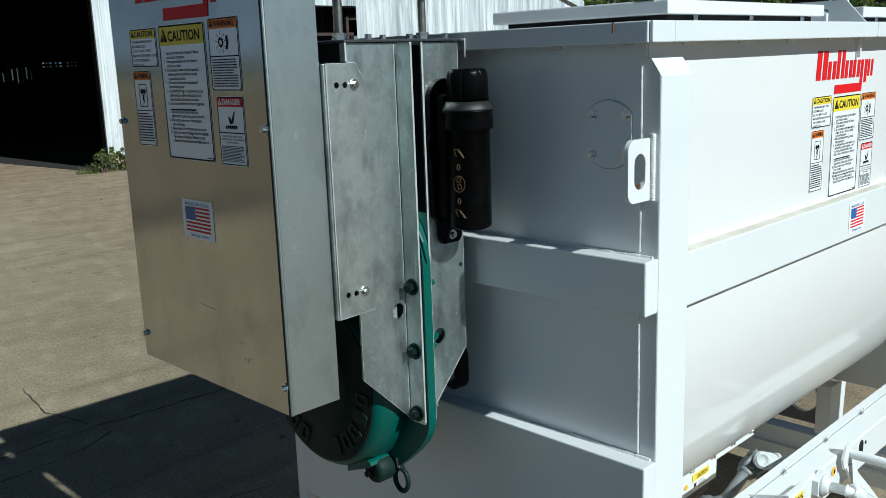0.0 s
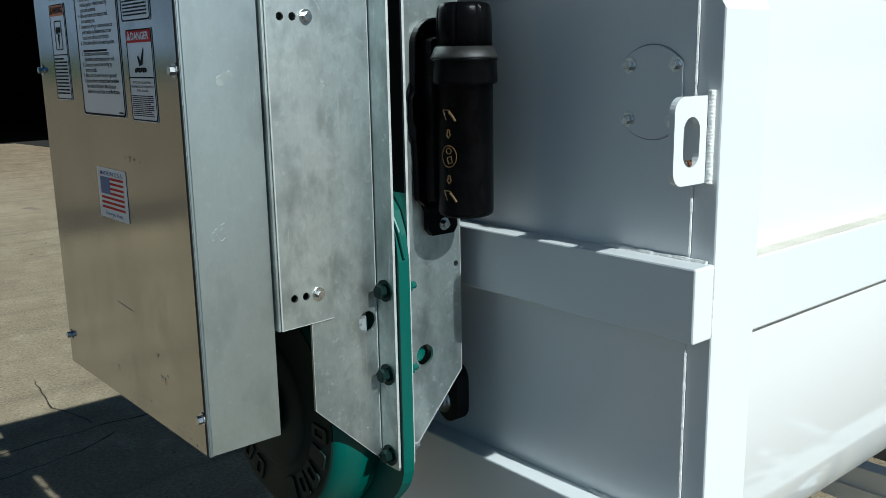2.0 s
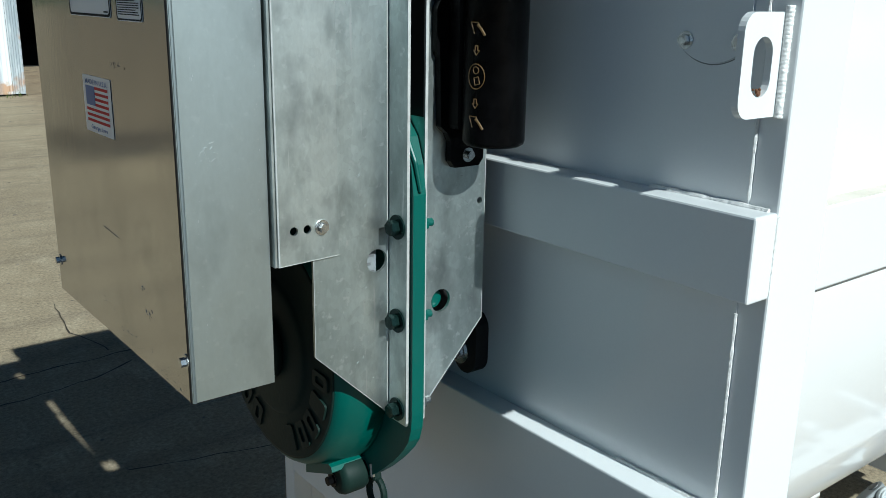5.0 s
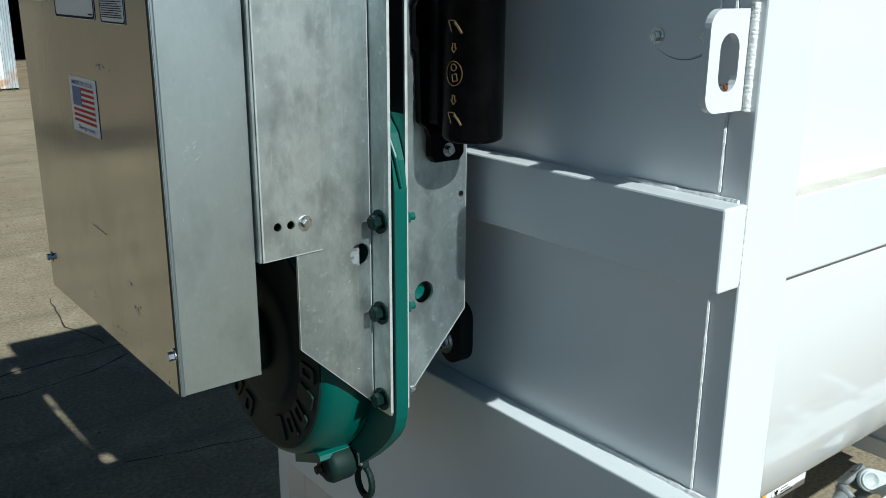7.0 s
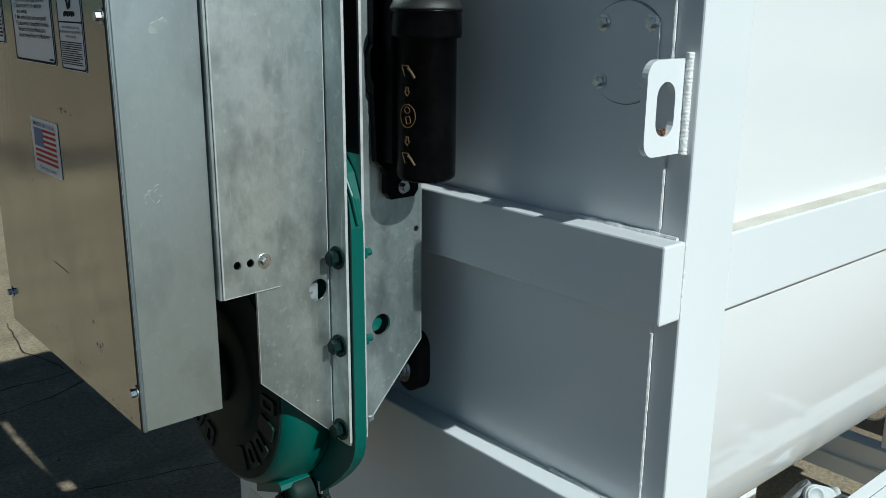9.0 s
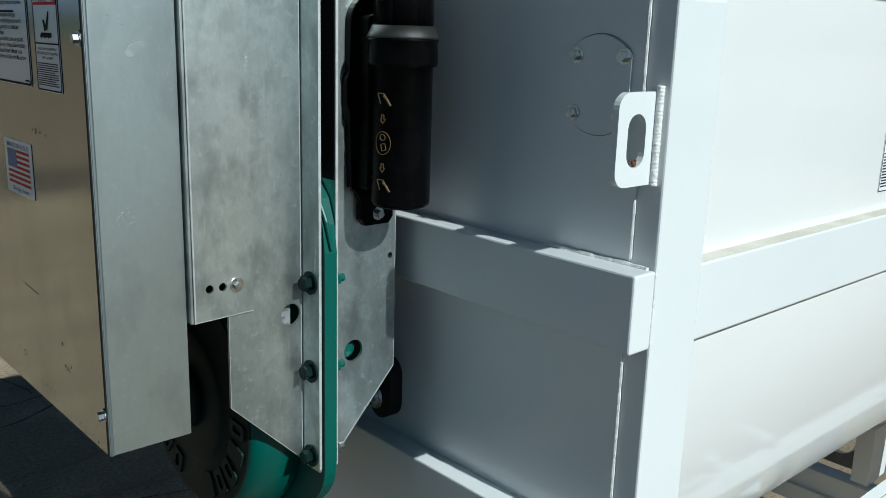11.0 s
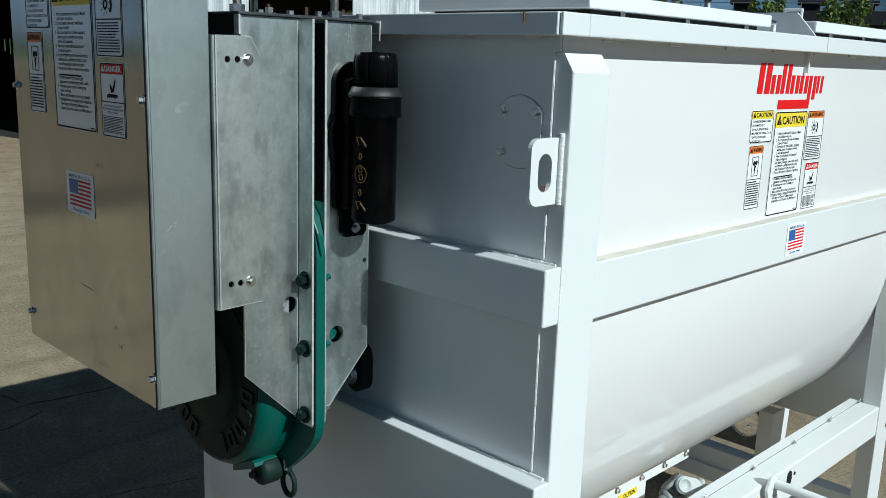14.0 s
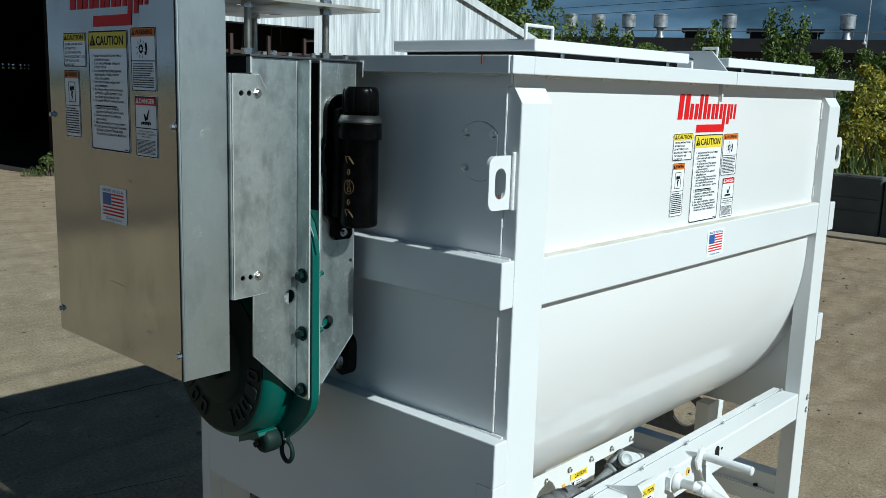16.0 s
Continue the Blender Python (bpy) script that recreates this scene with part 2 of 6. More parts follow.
STEEL_DARK = material("dark_steel", (0.10, 0.105, 0.11), 0.45, 0.7, (0.05, 0.05, 0.055), 14, 0.6)
GREY_STEEL_SHADE = material("grey_steel_and_shade", (0.16, 0.165, 0.17), 0.5, 0.3, (0.09, 0.09, 0.095), 40, 0.6)
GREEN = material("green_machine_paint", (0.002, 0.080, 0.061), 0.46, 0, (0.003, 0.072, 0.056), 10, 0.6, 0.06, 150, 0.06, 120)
GREEN_GRIME_SHADE = material("grimy_shaded_green_paint", (0.005, 0.020, 0.015), 0.6, 0, (0.008, 0.017, 0.014), 9, 0.8, 0.12, 120, 0.1, 120)
LOW_BOUNCE = material("low_bounce_ground", (0.06, 0.062, 0.064), 0.9, 0, (0.042, 0.044, 0.046), 0.8, 0.8, 0.3, 160, 0.5, 200)
BLACK_DUSTY_LIT = material("dusty_lit_black_plastic", (0.011, 0.011, 0.0105), 0.5, 0, (0.022, 0.022, 0.020), 90, 0.8, 0.3, 500, 0.2, 600)
BLACK = material("black_plastic", (0.0022, 0.0022, 0.0024), 0.27, 0, (0.006, 0.006, 0.0065), 40, 0.6, 0.1, 400, 0.10, 500)
BOLT_GREEN = material("green_black_bolt", (0.014, 0.036, 0.032), 0.24, 0.6, (0.006, 0.016, 0.014), 60, 0.6)
JOINT = material("dirt_filled_joint", (0.07, 0.058, 0.045), 0.95, 0, (0.04, 0.034, 0.028), 20, 0.6)
FLOOR_SHADE = material("black_floor_shade", (0.012, 0.011, 0.009), 0.95, 0, (0.02, 0.018, 0.014), 3, 0.7, 0.3, 60, 0.3, 40)
RUBBER_SHADE = material("black_rubber_and_shade", (0.014, 0.014, 0.014), 0.6)
SMUDGE = material("grime", (0.45, 0.44, 0.415), 0.25, 1.0)
BRIGHT = material("bright_zinc_scuff", (0.66, 0.69, 0.68), 0.5, 0.7)
FAINT = material("faint_zinc_scuff", (0.50, 0.52, 0.51), 0.6, 0.8)
BELT_TOP_TAN = material("belt_top_tan", (0.52, 0.49, 0.42), 0.9, 0, (0.64, 0.61, 0.54), 14, 0.8, 0.06, 200)
RUST = material("rust_drip", (0.16, 0.06, 0.02), 0.8, 0, (0.07, 0.03, 0.015), 200, 0.8)
# Lit copy of the grey cast paint below, for the joint's sunny side.
CAST_LIT = material("lit_grey_cast_paint", (0.50, 0.53, 0.53), 0.45, 0, (0.38, 0.41, 0.41), 30, 0.6, 0.1, 150, 0.2, 90)
GREYPAINT = material("grey_cast_paint", (0.20, 0.215, 0.22), 0.45, 0, (0.13, 0.145, 0.145), 30, 0.6, 0.1, 150, 0.2, 90)
VINYL = material("white_vinyl", (0.92, 0.935, 0.95), 0.35, 0, (0.88, 0.895, 0.91), 20, 0.4, coat=1.0)
YELLOW = material("yellow_vinyl", (0.80, 0.62, 0.04), 0.35, 0, (0.74, 0.56, 0.04), 30, 0.4)
ORANGE = material("orange_vinyl", (0.72, 0.20, 0.03), 0.35, 0, (0.66, 0.17, 0.03), 30, 0.4)
AMBER = material("amber_vinyl", (0.85, 0.46, 0.03), 0.35, 0, (0.78, 0.40, 0.03), 30, 0.4)
RED = material("red_vinyl", (0.62, 0.007, 0.009), 0.5, 0, (0.55, 0.006, 0.008), 30, 0.4)
BLUE = material("blue_vinyl", (0.03, 0.11, 0.36), 0.35, 0, (0.04, 0.12, 0.33), 30, 0.4)
INK = material("black_ink", (0.008, 0.008, 0.009), 0.6)
INK.node_tree.nodes["Principled BSDF"].inputs["Specular IOR Level"].default_value = 0.12
for m in (YELLOW, ORANGE, AMBER, RED):
    m.node_tree.nodes["Principled BSDF"].inputs["Specular IOR Level"].default_value = 0.22
GOLD = material("amber_print", (0.085, 0.048, 0.010), 0.6, 0, (0.15, 0.078, 0.016), 90, 0.5)
SHEETS = material("weathered_sheet_metal", (0.62, 0.65, 0.67), 0.55, 0.15, (0.36, 0.40, 0.43), 2.6, 0.9, 0.10, 26, 0.1, 20, (1, 1, 0.12), 0.1, random_tint=0.16, lo=0.42, hi=0.62)
SHEETS_OLD = material("weathered_white_cladding", (0.66, 0.68, 0.69), 0.6, 0.05, (0.25, 0.285, 0.31), 2.4, 0.95, 0.06, 26, 0.1, 20, (2.0, 1, 0.11), 0.1, random_tint=0.10, lo=0.42, hi=0.72)
RUSTY = SHEETS_OLD.node_tree
_bs = RUSTY.nodes["Principled BSDF"]
_co = RUSTY.nodes["Texture Coordinate"]
_sep = RUSTY.nodes.new("ShaderNodeSeparateXYZ")
RUSTY.links.new(_co.outputs["Object"], _sep.inputs["Vector"])
_no = RUSTY.nodes.new("ShaderNodeTexNoise")
_no.inputs["Scale"].default_value = 3.2
_no.inputs["Detail"].default_value = 6
RUSTY.links.new(_co.outputs["Object"], _no.inputs["Vector"])
_lo = RUSTY.nodes.new("ShaderNodeMapRange")
for _k, _v in zip(("From Min", "From Max", "To Min", "To Max"), (0.0, 1.3, 0.22, 0.0)):
    _lo.inputs[_k].default_value = _v
RUSTY.links.new(_sep.outputs["Z"], _lo.inputs["Value"])
_ad = RUSTY.nodes.new("ShaderNodeMath")
RUSTY.links.new(_no.outputs["Fac"], _ad.inputs[0])
RUSTY.links.new(_lo.outputs["Result"], _ad.inputs[1])
_rr = RUSTY.nodes.new("ShaderNodeMapRange")
for _k, _v in zip(("From Min", "From Max", "To Min", "To Max"), (0.70, 0.78, 0.0, 0.85)):
    _rr.inputs[_k].default_value = _v
RUSTY.links.new(_ad.outputs["Value"], _rr.inputs["Value"])
_mx = RUSTY.nodes.new("ShaderNodeMix")
_mx.data_type = "RGBA"
_mx.inputs[7].default_value = (0.42, 0.22, 0.09, 1)
RUSTY.links.new(_rr.outputs["Result"], _mx.inputs["Factor"])
RUSTY.links.new(_bs.inputs["Base Color"].links[0].from_socket, _mx.inputs[6])
RUSTY.links.new(_mx.outputs[2], _bs.inputs["Base Color"])
for _sc, _st, _a, _b, _amt, _tint in ((1.0, (7.0, 1, 0.30), 0.46, 0.62, 0.62, (0.22, 0.265, 0.29, 1)), (1.0, (24.0, 1, 0.55), 0.54, 0.66, 0.35, (0.13, 0.16, 0.18, 1)),
                                     (1.0, (12.0, 1, 0.9), 0.54, 0.66, 0.55, (0.74, 0.77, 0.78, 1))):
    _mp = RUSTY.nodes.new("ShaderNodeMapping")
    _mp.inputs["Scale"].default_value = _st
    RUSTY.links.new(_co.outputs["Object"], _mp.inputs["Vector"])
    _no = RUSTY.nodes.new("ShaderNodeTexNoise")
    _no.inputs["Scale"].default_value = _sc
    _no.inputs["Detail"].default_value = 6
    _no.inputs["Roughness"].default_value = 0.62
    RUSTY.links.new(_mp.outputs["Vector"], _no.inputs["Vector"])
    _rr = RUSTY.nodes.new("ShaderNodeMapRange")
    for _k, _v in zip(("From Min", "From Max", "To Min", "To Max"), (_a, _b, 0.0, _amt)):
        _rr.inputs[_k].default_value = _v
    RUSTY.links.new(_no.outputs["Fac"], _rr.inputs["Value"])
    _mx = RUSTY.nodes.new("ShaderNodeMix")
    _mx.data_type = "RGBA"
    _mx.inputs[7].default_value = _tint
    RUSTY.links.new(_rr.outputs["Result"], _mx.inputs["Factor"])
    RUSTY.links.new(_bs.inputs["Base Color"].links[0].from_socket, _mx.inputs[6])
    RUSTY.links.new(_mx.outputs[2], _bs.inputs["Base Color"])
TRIM = material("pale_trim_paint", (0.56, 0.59, 0.60), 0.6, 0, (0.33, 0.36, 0.38), 6, 0.8, 0.1, 60, stretch=(1, 1, 0.3))
DARKBROWN = material("dark_brown_timber", (0.050, 0.028, 0.022), 0.8, 0, (0.03, 0.02, 0.016), 6, 0.7)
SHADE_WOOD = material("shade_dark_boards", (0.014, 0.012, 0.011), 0.8, 0, (0.008, 0.007, 0.006), 4, 0.8, 0.2, 60, stretch=(1, 1, 0.1))
BLOCKS = material("grey_concrete_block", (0.078, 0.084, 0.083), 0.85, 0, (0.045, 0.05, 0.05), 2.0, 0.8, 0.15, 60, 0.4, 30, random_tint=0.1)
KERB = material("pale_kerb_concrete", (0.25, 0.21, 0.155), 0.9, 0, (0.15, 0.125, 0.09), 3, 0.7, 0.12, 60)
STONE = material("yard_gravel", (0.20, 0.17, 0.13), 0.9, 0, (0.10, 0.085, 0.07), 9, 0.8, 0.2, 60)
DARKBASE = material("dark_base_course", (0.05, 0.045, 0.04), 0.9, 0, (0.03, 0.028, 0.025), 2, 0.7)
TANWALL = material("tan_wall_paint", (0.145, 0.116, 0.077), 0.8, 0, (0.085, 0.068, 0.046), 0.7, 0.9, 0.1, 12, stretch=(1, 1, 0.35))
ROOFING = material("dark_roofing", (0.020, 0.020, 0.023), 0.8, 0, (0.012, 0.012, 0.014), 1.0, 0.7, 0.15, 20)
FACTORY = material("factory_wall", (0.028, 0.024, 0.022), 0.8, 0, (0.016, 0.014, 0.013), 0.5, 0.8, 0.1, 20)
VENTS = material("weathered_ventilator_metal", (0.50, 0.52, 0.54), 0.4, 0.55, (0.16, 0.16, 0.16), 2.6, 0.85)
BARK = material("brown_bark", (0.09, 0.065, 0.045), 0.9, 0, (0.05, 0.035, 0.025), 12, 0.8, 0.2, 60, 0.5, 30)


def leaf_material(name, a, b, c):
    m = bpy.data.materials.new(name)
    m.use_nodes = True
    nt = m.node_tree
    bs = nt.nodes["Principled BSDF"]
    bs.inputs["Roughness"].default_value = 0.55
    geo = nt.nodes.new("ShaderNodeNewGeometry")
    ramp = nt.nodes.new("ShaderNodeValToRGB")
    ramp.color_ramp.elements[0].color = (*a, 1)
    ramp.color_ramp.elements[1].color = (*c, 1)
    e = ramp.color_ramp.elements.new(0.55)
    e.color = (*b, 1)
    nt.links.new(geo.outputs["Random Per Island"], ramp.inputs["Fac"])
    nt.links.new(ramp.outputs["Color"], bs.inputs["Base Color"])
    tr = nt.nodes.new("ShaderNodeBsdfTranslucent")
    nt.links.new(ramp.outputs["Color"], tr.inputs["Color"])
    mx = nt.nodes.new("ShaderNodeMixShader")
    mx.inputs["Fac"].default_value = 0.3
    nt.links.new(bs.outputs["BSDF"], mx.inputs[1])
    nt.links.new(tr.outputs["BSDF"], mx.inputs[2])
    nt.links.new(mx.outputs["Shader"], nt.nodes["Material Output"].inputs["Surface"])
    return m


LEAF = leaf_material("shrub_leaves", (0.045, 0.085, 0.014), (0.10, 0.155, 0.028), (0.22, 0.27, 0.055))
LEAF_YELLOW = leaf_material("yellowing_leaves", (0.07, 0.10, 0.015), (0.30, 0.28, 0.03), (0.58, 0.50, 0.05))
WEED = leaf_material("weed_blades", (0.05, 0.09, 0.02), (0.10, 0.14, 0.03), (0.19, 0.19, 0.06))


def ground_material():
    """Dusty concrete near the barn, worn into gravelly dirt on the +x side, with cracks and stains."""
    m = bpy.data.materials.new("dusty_concrete_yard")
    m.use_nodes = True
    nt = m.node_tree
    bs = nt.nodes["Principled BSDF"]
    bs.inputs["Roughness"].default_value = 0.9
    co = nt.nodes.new("ShaderNodeTexCoord")

    def noise_node(scale, detail=6, rough=0.6):
        n = nt.nodes.new("ShaderNodeTexNoise")
        n.inputs["Scale"].default_value = scale
        n.inputs["Detail"].default_value = detail
        n.inputs["Roughness"].default_value = rough
        nt.links.new(co.outputs["Object"], n.inputs["Vector"])
        return n

    def mixed(fac, a, b):
        x = nt.nodes.new("ShaderNodeMix")
        x.data_type = "RGBA"
        for sock, v in ((x.inputs["Factor"], fac), (x.inputs[6], a), (x.inputs[7], b)):
            if isinstance(v, tuple):
                sock.default_value = (*v, 1)
            elif isinstance(v, float):
                sock.default_value = v
            else:
                nt.links.new(v, sock)
        return x.outputs[2]

    def ranged(sock, a, b, c=0.0, d=1.0):
        r = nt.nodes.new("ShaderNodeMapRange")
        for k, v in zip(("From Min", "From Max", "To Min", "To Max"), (a, b, c, d)):
            r.inputs[k].default_value = v
        nt.links.new(sock, r.inputs["Value"])
        return r.outputs["Result"]

    big, mid, fine = noise_node(0.55, 6), noise_node(3.2, 8, 0.7), noise_node(62.0, 6, 0.78)
    concrete = mixed(ranged(big.outputs["Fac"], 0.35, 0.68), (0.364, 0.299, 0.199), (0.256, 0.207, 0.137))
    concrete = mixed(ranged(mid.outputs["Fac"], 0.5, 0.75, 0, 0.6), concrete, (0.458, 0.388, 0.266))
    dirt = mixed(ranged(mid.outputs["Fac"], 0.4, 0.65), (0.262, 0.196, 0.126), (0.375, 0.294, 0.198))
    dirt = mixed(ranged(fine.outputs["Fac"], 0.5, 0.72, 0, 0.45), dirt, (0.120, 0.096, 0.076))
    sep = nt.nodes.new("ShaderNodeSeparateXYZ")
    nt.links.new(co.outputs["Object"], sep.inputs["Vector"])
    add = nt.nodes.new("ShaderNodeMath")
    add.operation = "MULTIPLY_ADD"
    nt.links.new(big.outputs["Fac"], add.inputs[0])
    add.inputs[1].default_value = 3.0
    nt.links.new(sep.outputs["X"], add.inputs[2])
    base = mixed(ranged(add.outputs["Value"], 4.6, 6.0), concrete, dirt)
    vo = nt.nodes.new("ShaderNodeTexVoronoi")
    vo.feature = "DISTANCE_TO_EDGE"
    vo.inputs["Scale"].default_value = 0.2
    warp = nt.nodes.new("ShaderNodeVectorMath")
    warp.operation = "MULTIPLY_ADD"
    nt.links.new(mid.outputs["Color"], warp.inputs[0])
    warp.inputs[1].default_value = (0.22, 0.22, 0)
    nt.links.new(co.outputs["Object"], warp.inputs[2])
    nt.links.new(warp.outputs["Vector"], vo.inputs["Vector"])
    base = mixed(ranged(vo.outputs["Distance"], 0.0, 0.004, 0.22, 0.0), base, (0.088, 0.075, 0.062))
    tracks = nt.nodes.new("ShaderNodeMapping")          # faint wheel tracks along the yard
    tracks.inputs["Scale"].default_value = (0.25, 2.4, 1)
    tracks.inputs["Rotation"].default_value = (0, 0, 0.35)
    nt.links.new(co.outputs["Object"], tracks.inputs["Vector"])
    streak = nt.nodes.new("ShaderNodeTexNoise")
    streak.inputs["Scale"].default_value = 1.6
    streak.inputs["Detail"].default_value = 6
    nt.links.new(tracks.outputs["Vector"], streak.inputs["Vector"])
    base = mixed(ranged(streak.outputs["Fac"], 0.50, 0.70, 0, 0.42), base, (0.132, 0.110, 0.084))
    pale = noise_node(6.5, 7, 0.65)
    base = mixed(ranged(pale.outputs["Fac"], 0.52, 0.74, 0, 0.5), base, (0.499, 0.424, 0.299))
    spots = noise_node(1.7, 3, 0.5)
    base = mixed(ranged(spots.outputs["Fac"], 0.66, 0.74, 0, 0.75), base, (0.118, 0.100, 0.090))
    hs = nt.nodes.new("ShaderNodeHueSaturation")
    nt.links.new(ranged(fine.outputs["Fac"], 0.36, 0.64, 0.62, 1.27), hs.inputs["Value"])
    nt.links.new(base, hs.inputs["Color"])
    nt.links.new(hs.outputs["Color"], bs.inputs["Base Color"])
    bp = nt.nodes.new("ShaderNodeBump")
    bp.inputs["Strength"].default_value = 0.7
    bp.inputs["Distance"].default_value = 0.008
    nt.links.new(fine.outputs["Fac"], bp.inputs["Height"])
    nt.links.new(bp.outputs["Normal"], bs.inputs["Normal"])
    return m


GROUND = ground_material()

BLACK.node_tree.nodes["Principled BSDF"].inputs["Specular IOR Level"].default_value = 0.07
for dull in (GREEN_GRIME_SHADE, RUBBER_SHADE, GROUND, SHADE_WOOD, FACTORY, ROOFING, JOINT):
    dull.node_tree.nodes["Principled BSDF"].inputs["Specular IOR Level"].default_value = 0.22


# ---- mesh helpers ----
def box(bm, x0, x1, y0, y1, z0, z1, bevel=0.0):
    m = Matrix.LocRotScale(((x0 + x1) / 2, (y0 + y1) / 2, (z0 + z1) / 2), None, (abs(x1 - x0), abs(y1 - y0), abs(z1 - z0)))
    vs = bmesh.ops.create_cube(bm, size=1, matrix=m)["verts"]
    if bevel:
        es = list({e for v in vs for e in v.link_edges})
        bmesh.ops.bevel(bm, geom=es, offset=bevel, segments=2, affect="EDGES", profile=0.5)
    return bm


def rod(bm, a, b, r, seg=16, r2=None, spin=0.0):
    a, b = Vector(a), Vector(b)
    d = b - a
    m = Matrix.Translation((a + b) / 2) @ d.to_track_quat("Z", "Y").to_matrix().to_4x4() @ Matrix.Rotation(spin, 4, "Z")
    bmesh.ops.create_cone(bm, cap_ends=True, segments=seg, radius1=r, radius2=r if r2 is None else r2, depth=d.length, matrix=m)
    return bm


def lathe(bm, base, axis, rings, seg=40):
    """Turns rings of (height along axis, radius) round axis through base."""
    q = Vector(axis).to_track_quat("Z", "Y").to_matrix()
    base = Vector(base)
    loops = []
    for h, r in rings:
        loops.append([bm.verts.new(base + q @ Vector((r * math.cos(2 * math.pi * i / seg), r * math.sin(2 * math.pi * i / seg), h))) for i in range(seg)])
    for a, b in zip(loops, loops[1:]):
        for i in range(seg):
            f = bm.faces.new((a[i], a[(i + 1) % seg], b[(i + 1) % seg], b[i]))
            f.smooth = True
    bm.faces.new(loops[0][::-1])
    bm.faces.new(loops[-1])
    return bm


def plate(bm, outer, holes, to3d, thick):
    """A flat plate with holes: 2D outlines, laid into space by the matrix to3d, thick along its third axis."""
    edges = []
    for loop in (outer, *holes):
        vs = [bm.verts.new((u, v, 0)) for u, v in loop]
        edges += [bm.edges.new((vs[i], vs[(i + 1) % len(vs)])) for i in range(len(vs))]
    made = bmesh.ops.triangle_fill(bm, use_beauty=True, use_dissolve=False, edges=edges)
    faces = [g for g in made["geom"] if isinstance(g, bmesh.types.BMFace)]
    ext = bmesh.ops.extrude_face_region(bm, geom=faces)
    top = [g for g in ext["geom"] if isinstance(g, bmesh.types.BMVert)]
    bmesh.ops.translate(bm, vec=(0, 0, thick), verts=top)
    allv = list({v for f in faces for v in f.verts} | set(top))
    bmesh.ops.transform(bm, matrix=to3d, verts=allv)
    return bm


def frame_of(origin, u, v):
    """The matrix whose first two axes are u and v, at origin."""
    u, v = Vector(u), Vector(v)
    n = u.cross(v)
    return Matrix(((u.x, v.x, n.x, origin[0]), (u.y, v.y, n.y, origin[1]), (u.z, v.z, n.z, origin[2]), (0, 0, 0, 1)))


def circle(cx, cy, r, seg=24):
    return [(cx + r * math.cos(2 * math.pi * i / seg), cy + r * math.sin(2 * math.pi * i / seg)) for i in range(seg)]


def slot(cx, cy, w, h, seg=10):
    """An upright slot with round ends."""
    r = w / 2
    top = [(cx + r * math.cos(math.pi * i / seg), cy + h / 2 - r + r * math.sin(math.pi * i / seg)) for i in range(seg + 1)]
    return top + [(2 * cx - x, 2 * cy - y) for x, y in top]


def rounded(x0, y0, x1, y1, r, seg=6):
    pts = []
    for cx, cy, a in ((x1 - r, y1 - r, 0), (x0 + r, y1 - r, 90), (x0 + r, y0 + r, 180), (x1 - r, y0 + r, 270)):
        pts += [(cx + r * math.cos(radians(a + 90 * i / seg)), cy + r * math.sin(radians(a + 90 * i / seg))) for i in range(seg + 1)]
    return pts


def tube_path(bm, pts, r, seg=10):
    for a, b in zip(pts, pts[1:]):
        rod(bm, a, b, r, seg)
    for p in pts[1:-1]:
        bmesh.ops.create_uvsphere(bm, u_segments=seg, v_segments=6, radius=r, matrix=Matrix.Translation(p))
    return bm


def thing(name, label, category, at=(0, 0, 0), group="", kind=""):
    ob = new(name)
    ob.location = at
    ob.empty_display_size = 0.05
    return tagged(ob, label, category, group, kind)


def part(name, bm, mat, parent, label="", smooth=False):
    """Links a bmesh, in world coordinates, as one mesh object under a thing or a part."""
    me = bpy.data.meshes.new(name)
    bmesh.ops.recalc_face_normals(bm, faces=bm.faces)
    bm.to_mesh(me)
    bm.free()
    return mesh_part(name, me, mat, parent, label, smooth)


def mesh_part(name, me, mat, parent, label="", smooth=False):
    if smooth:
        for p in me.polygons:
            p.use_smooth = True
    me.materials.append(mat)
    ob = new(name, me)
    if parent:
        ob.parent = parent
        if parent.type == "EMPTY":
            ob.matrix_parent_inverse = Matrix.Translation(parent.location).inverted()
    if label:
        tagged(ob, label)
    return ob


def solid(name, bm, mat, label, category, kind="", group=""):
    """A thing of one mesh."""
    return tagged(part(name, bm, mat, None), label, category, group, kind)


def B():
    return bmesh.new()


def hex_bolt(parent, at, axis, size=0.016, mat=None, washer=True, name="bolt"):
    """A hex head on a washer; axis points out of the surface."""
    a, d = Vector(at), Vector(axis).normalized()
    bm = B()
    if washer:
        rod(bm, a, a + d * size * 0.12, size * 0.86, 20)
    rod(bm, a + d * size * 0.17, a + d * size * 0.74, size * 0.53, 6, spin=0.3)
    rod(bm, a + d * size * 0.10, a + d * size * 0.18, size * 0.40, 12)
    rod(bm, a + d * size * 0.74, a + d * size * 0.76, size * 0.36, 14, size * 0.34)
    return part(name, bm, mat or ZINC, parent)


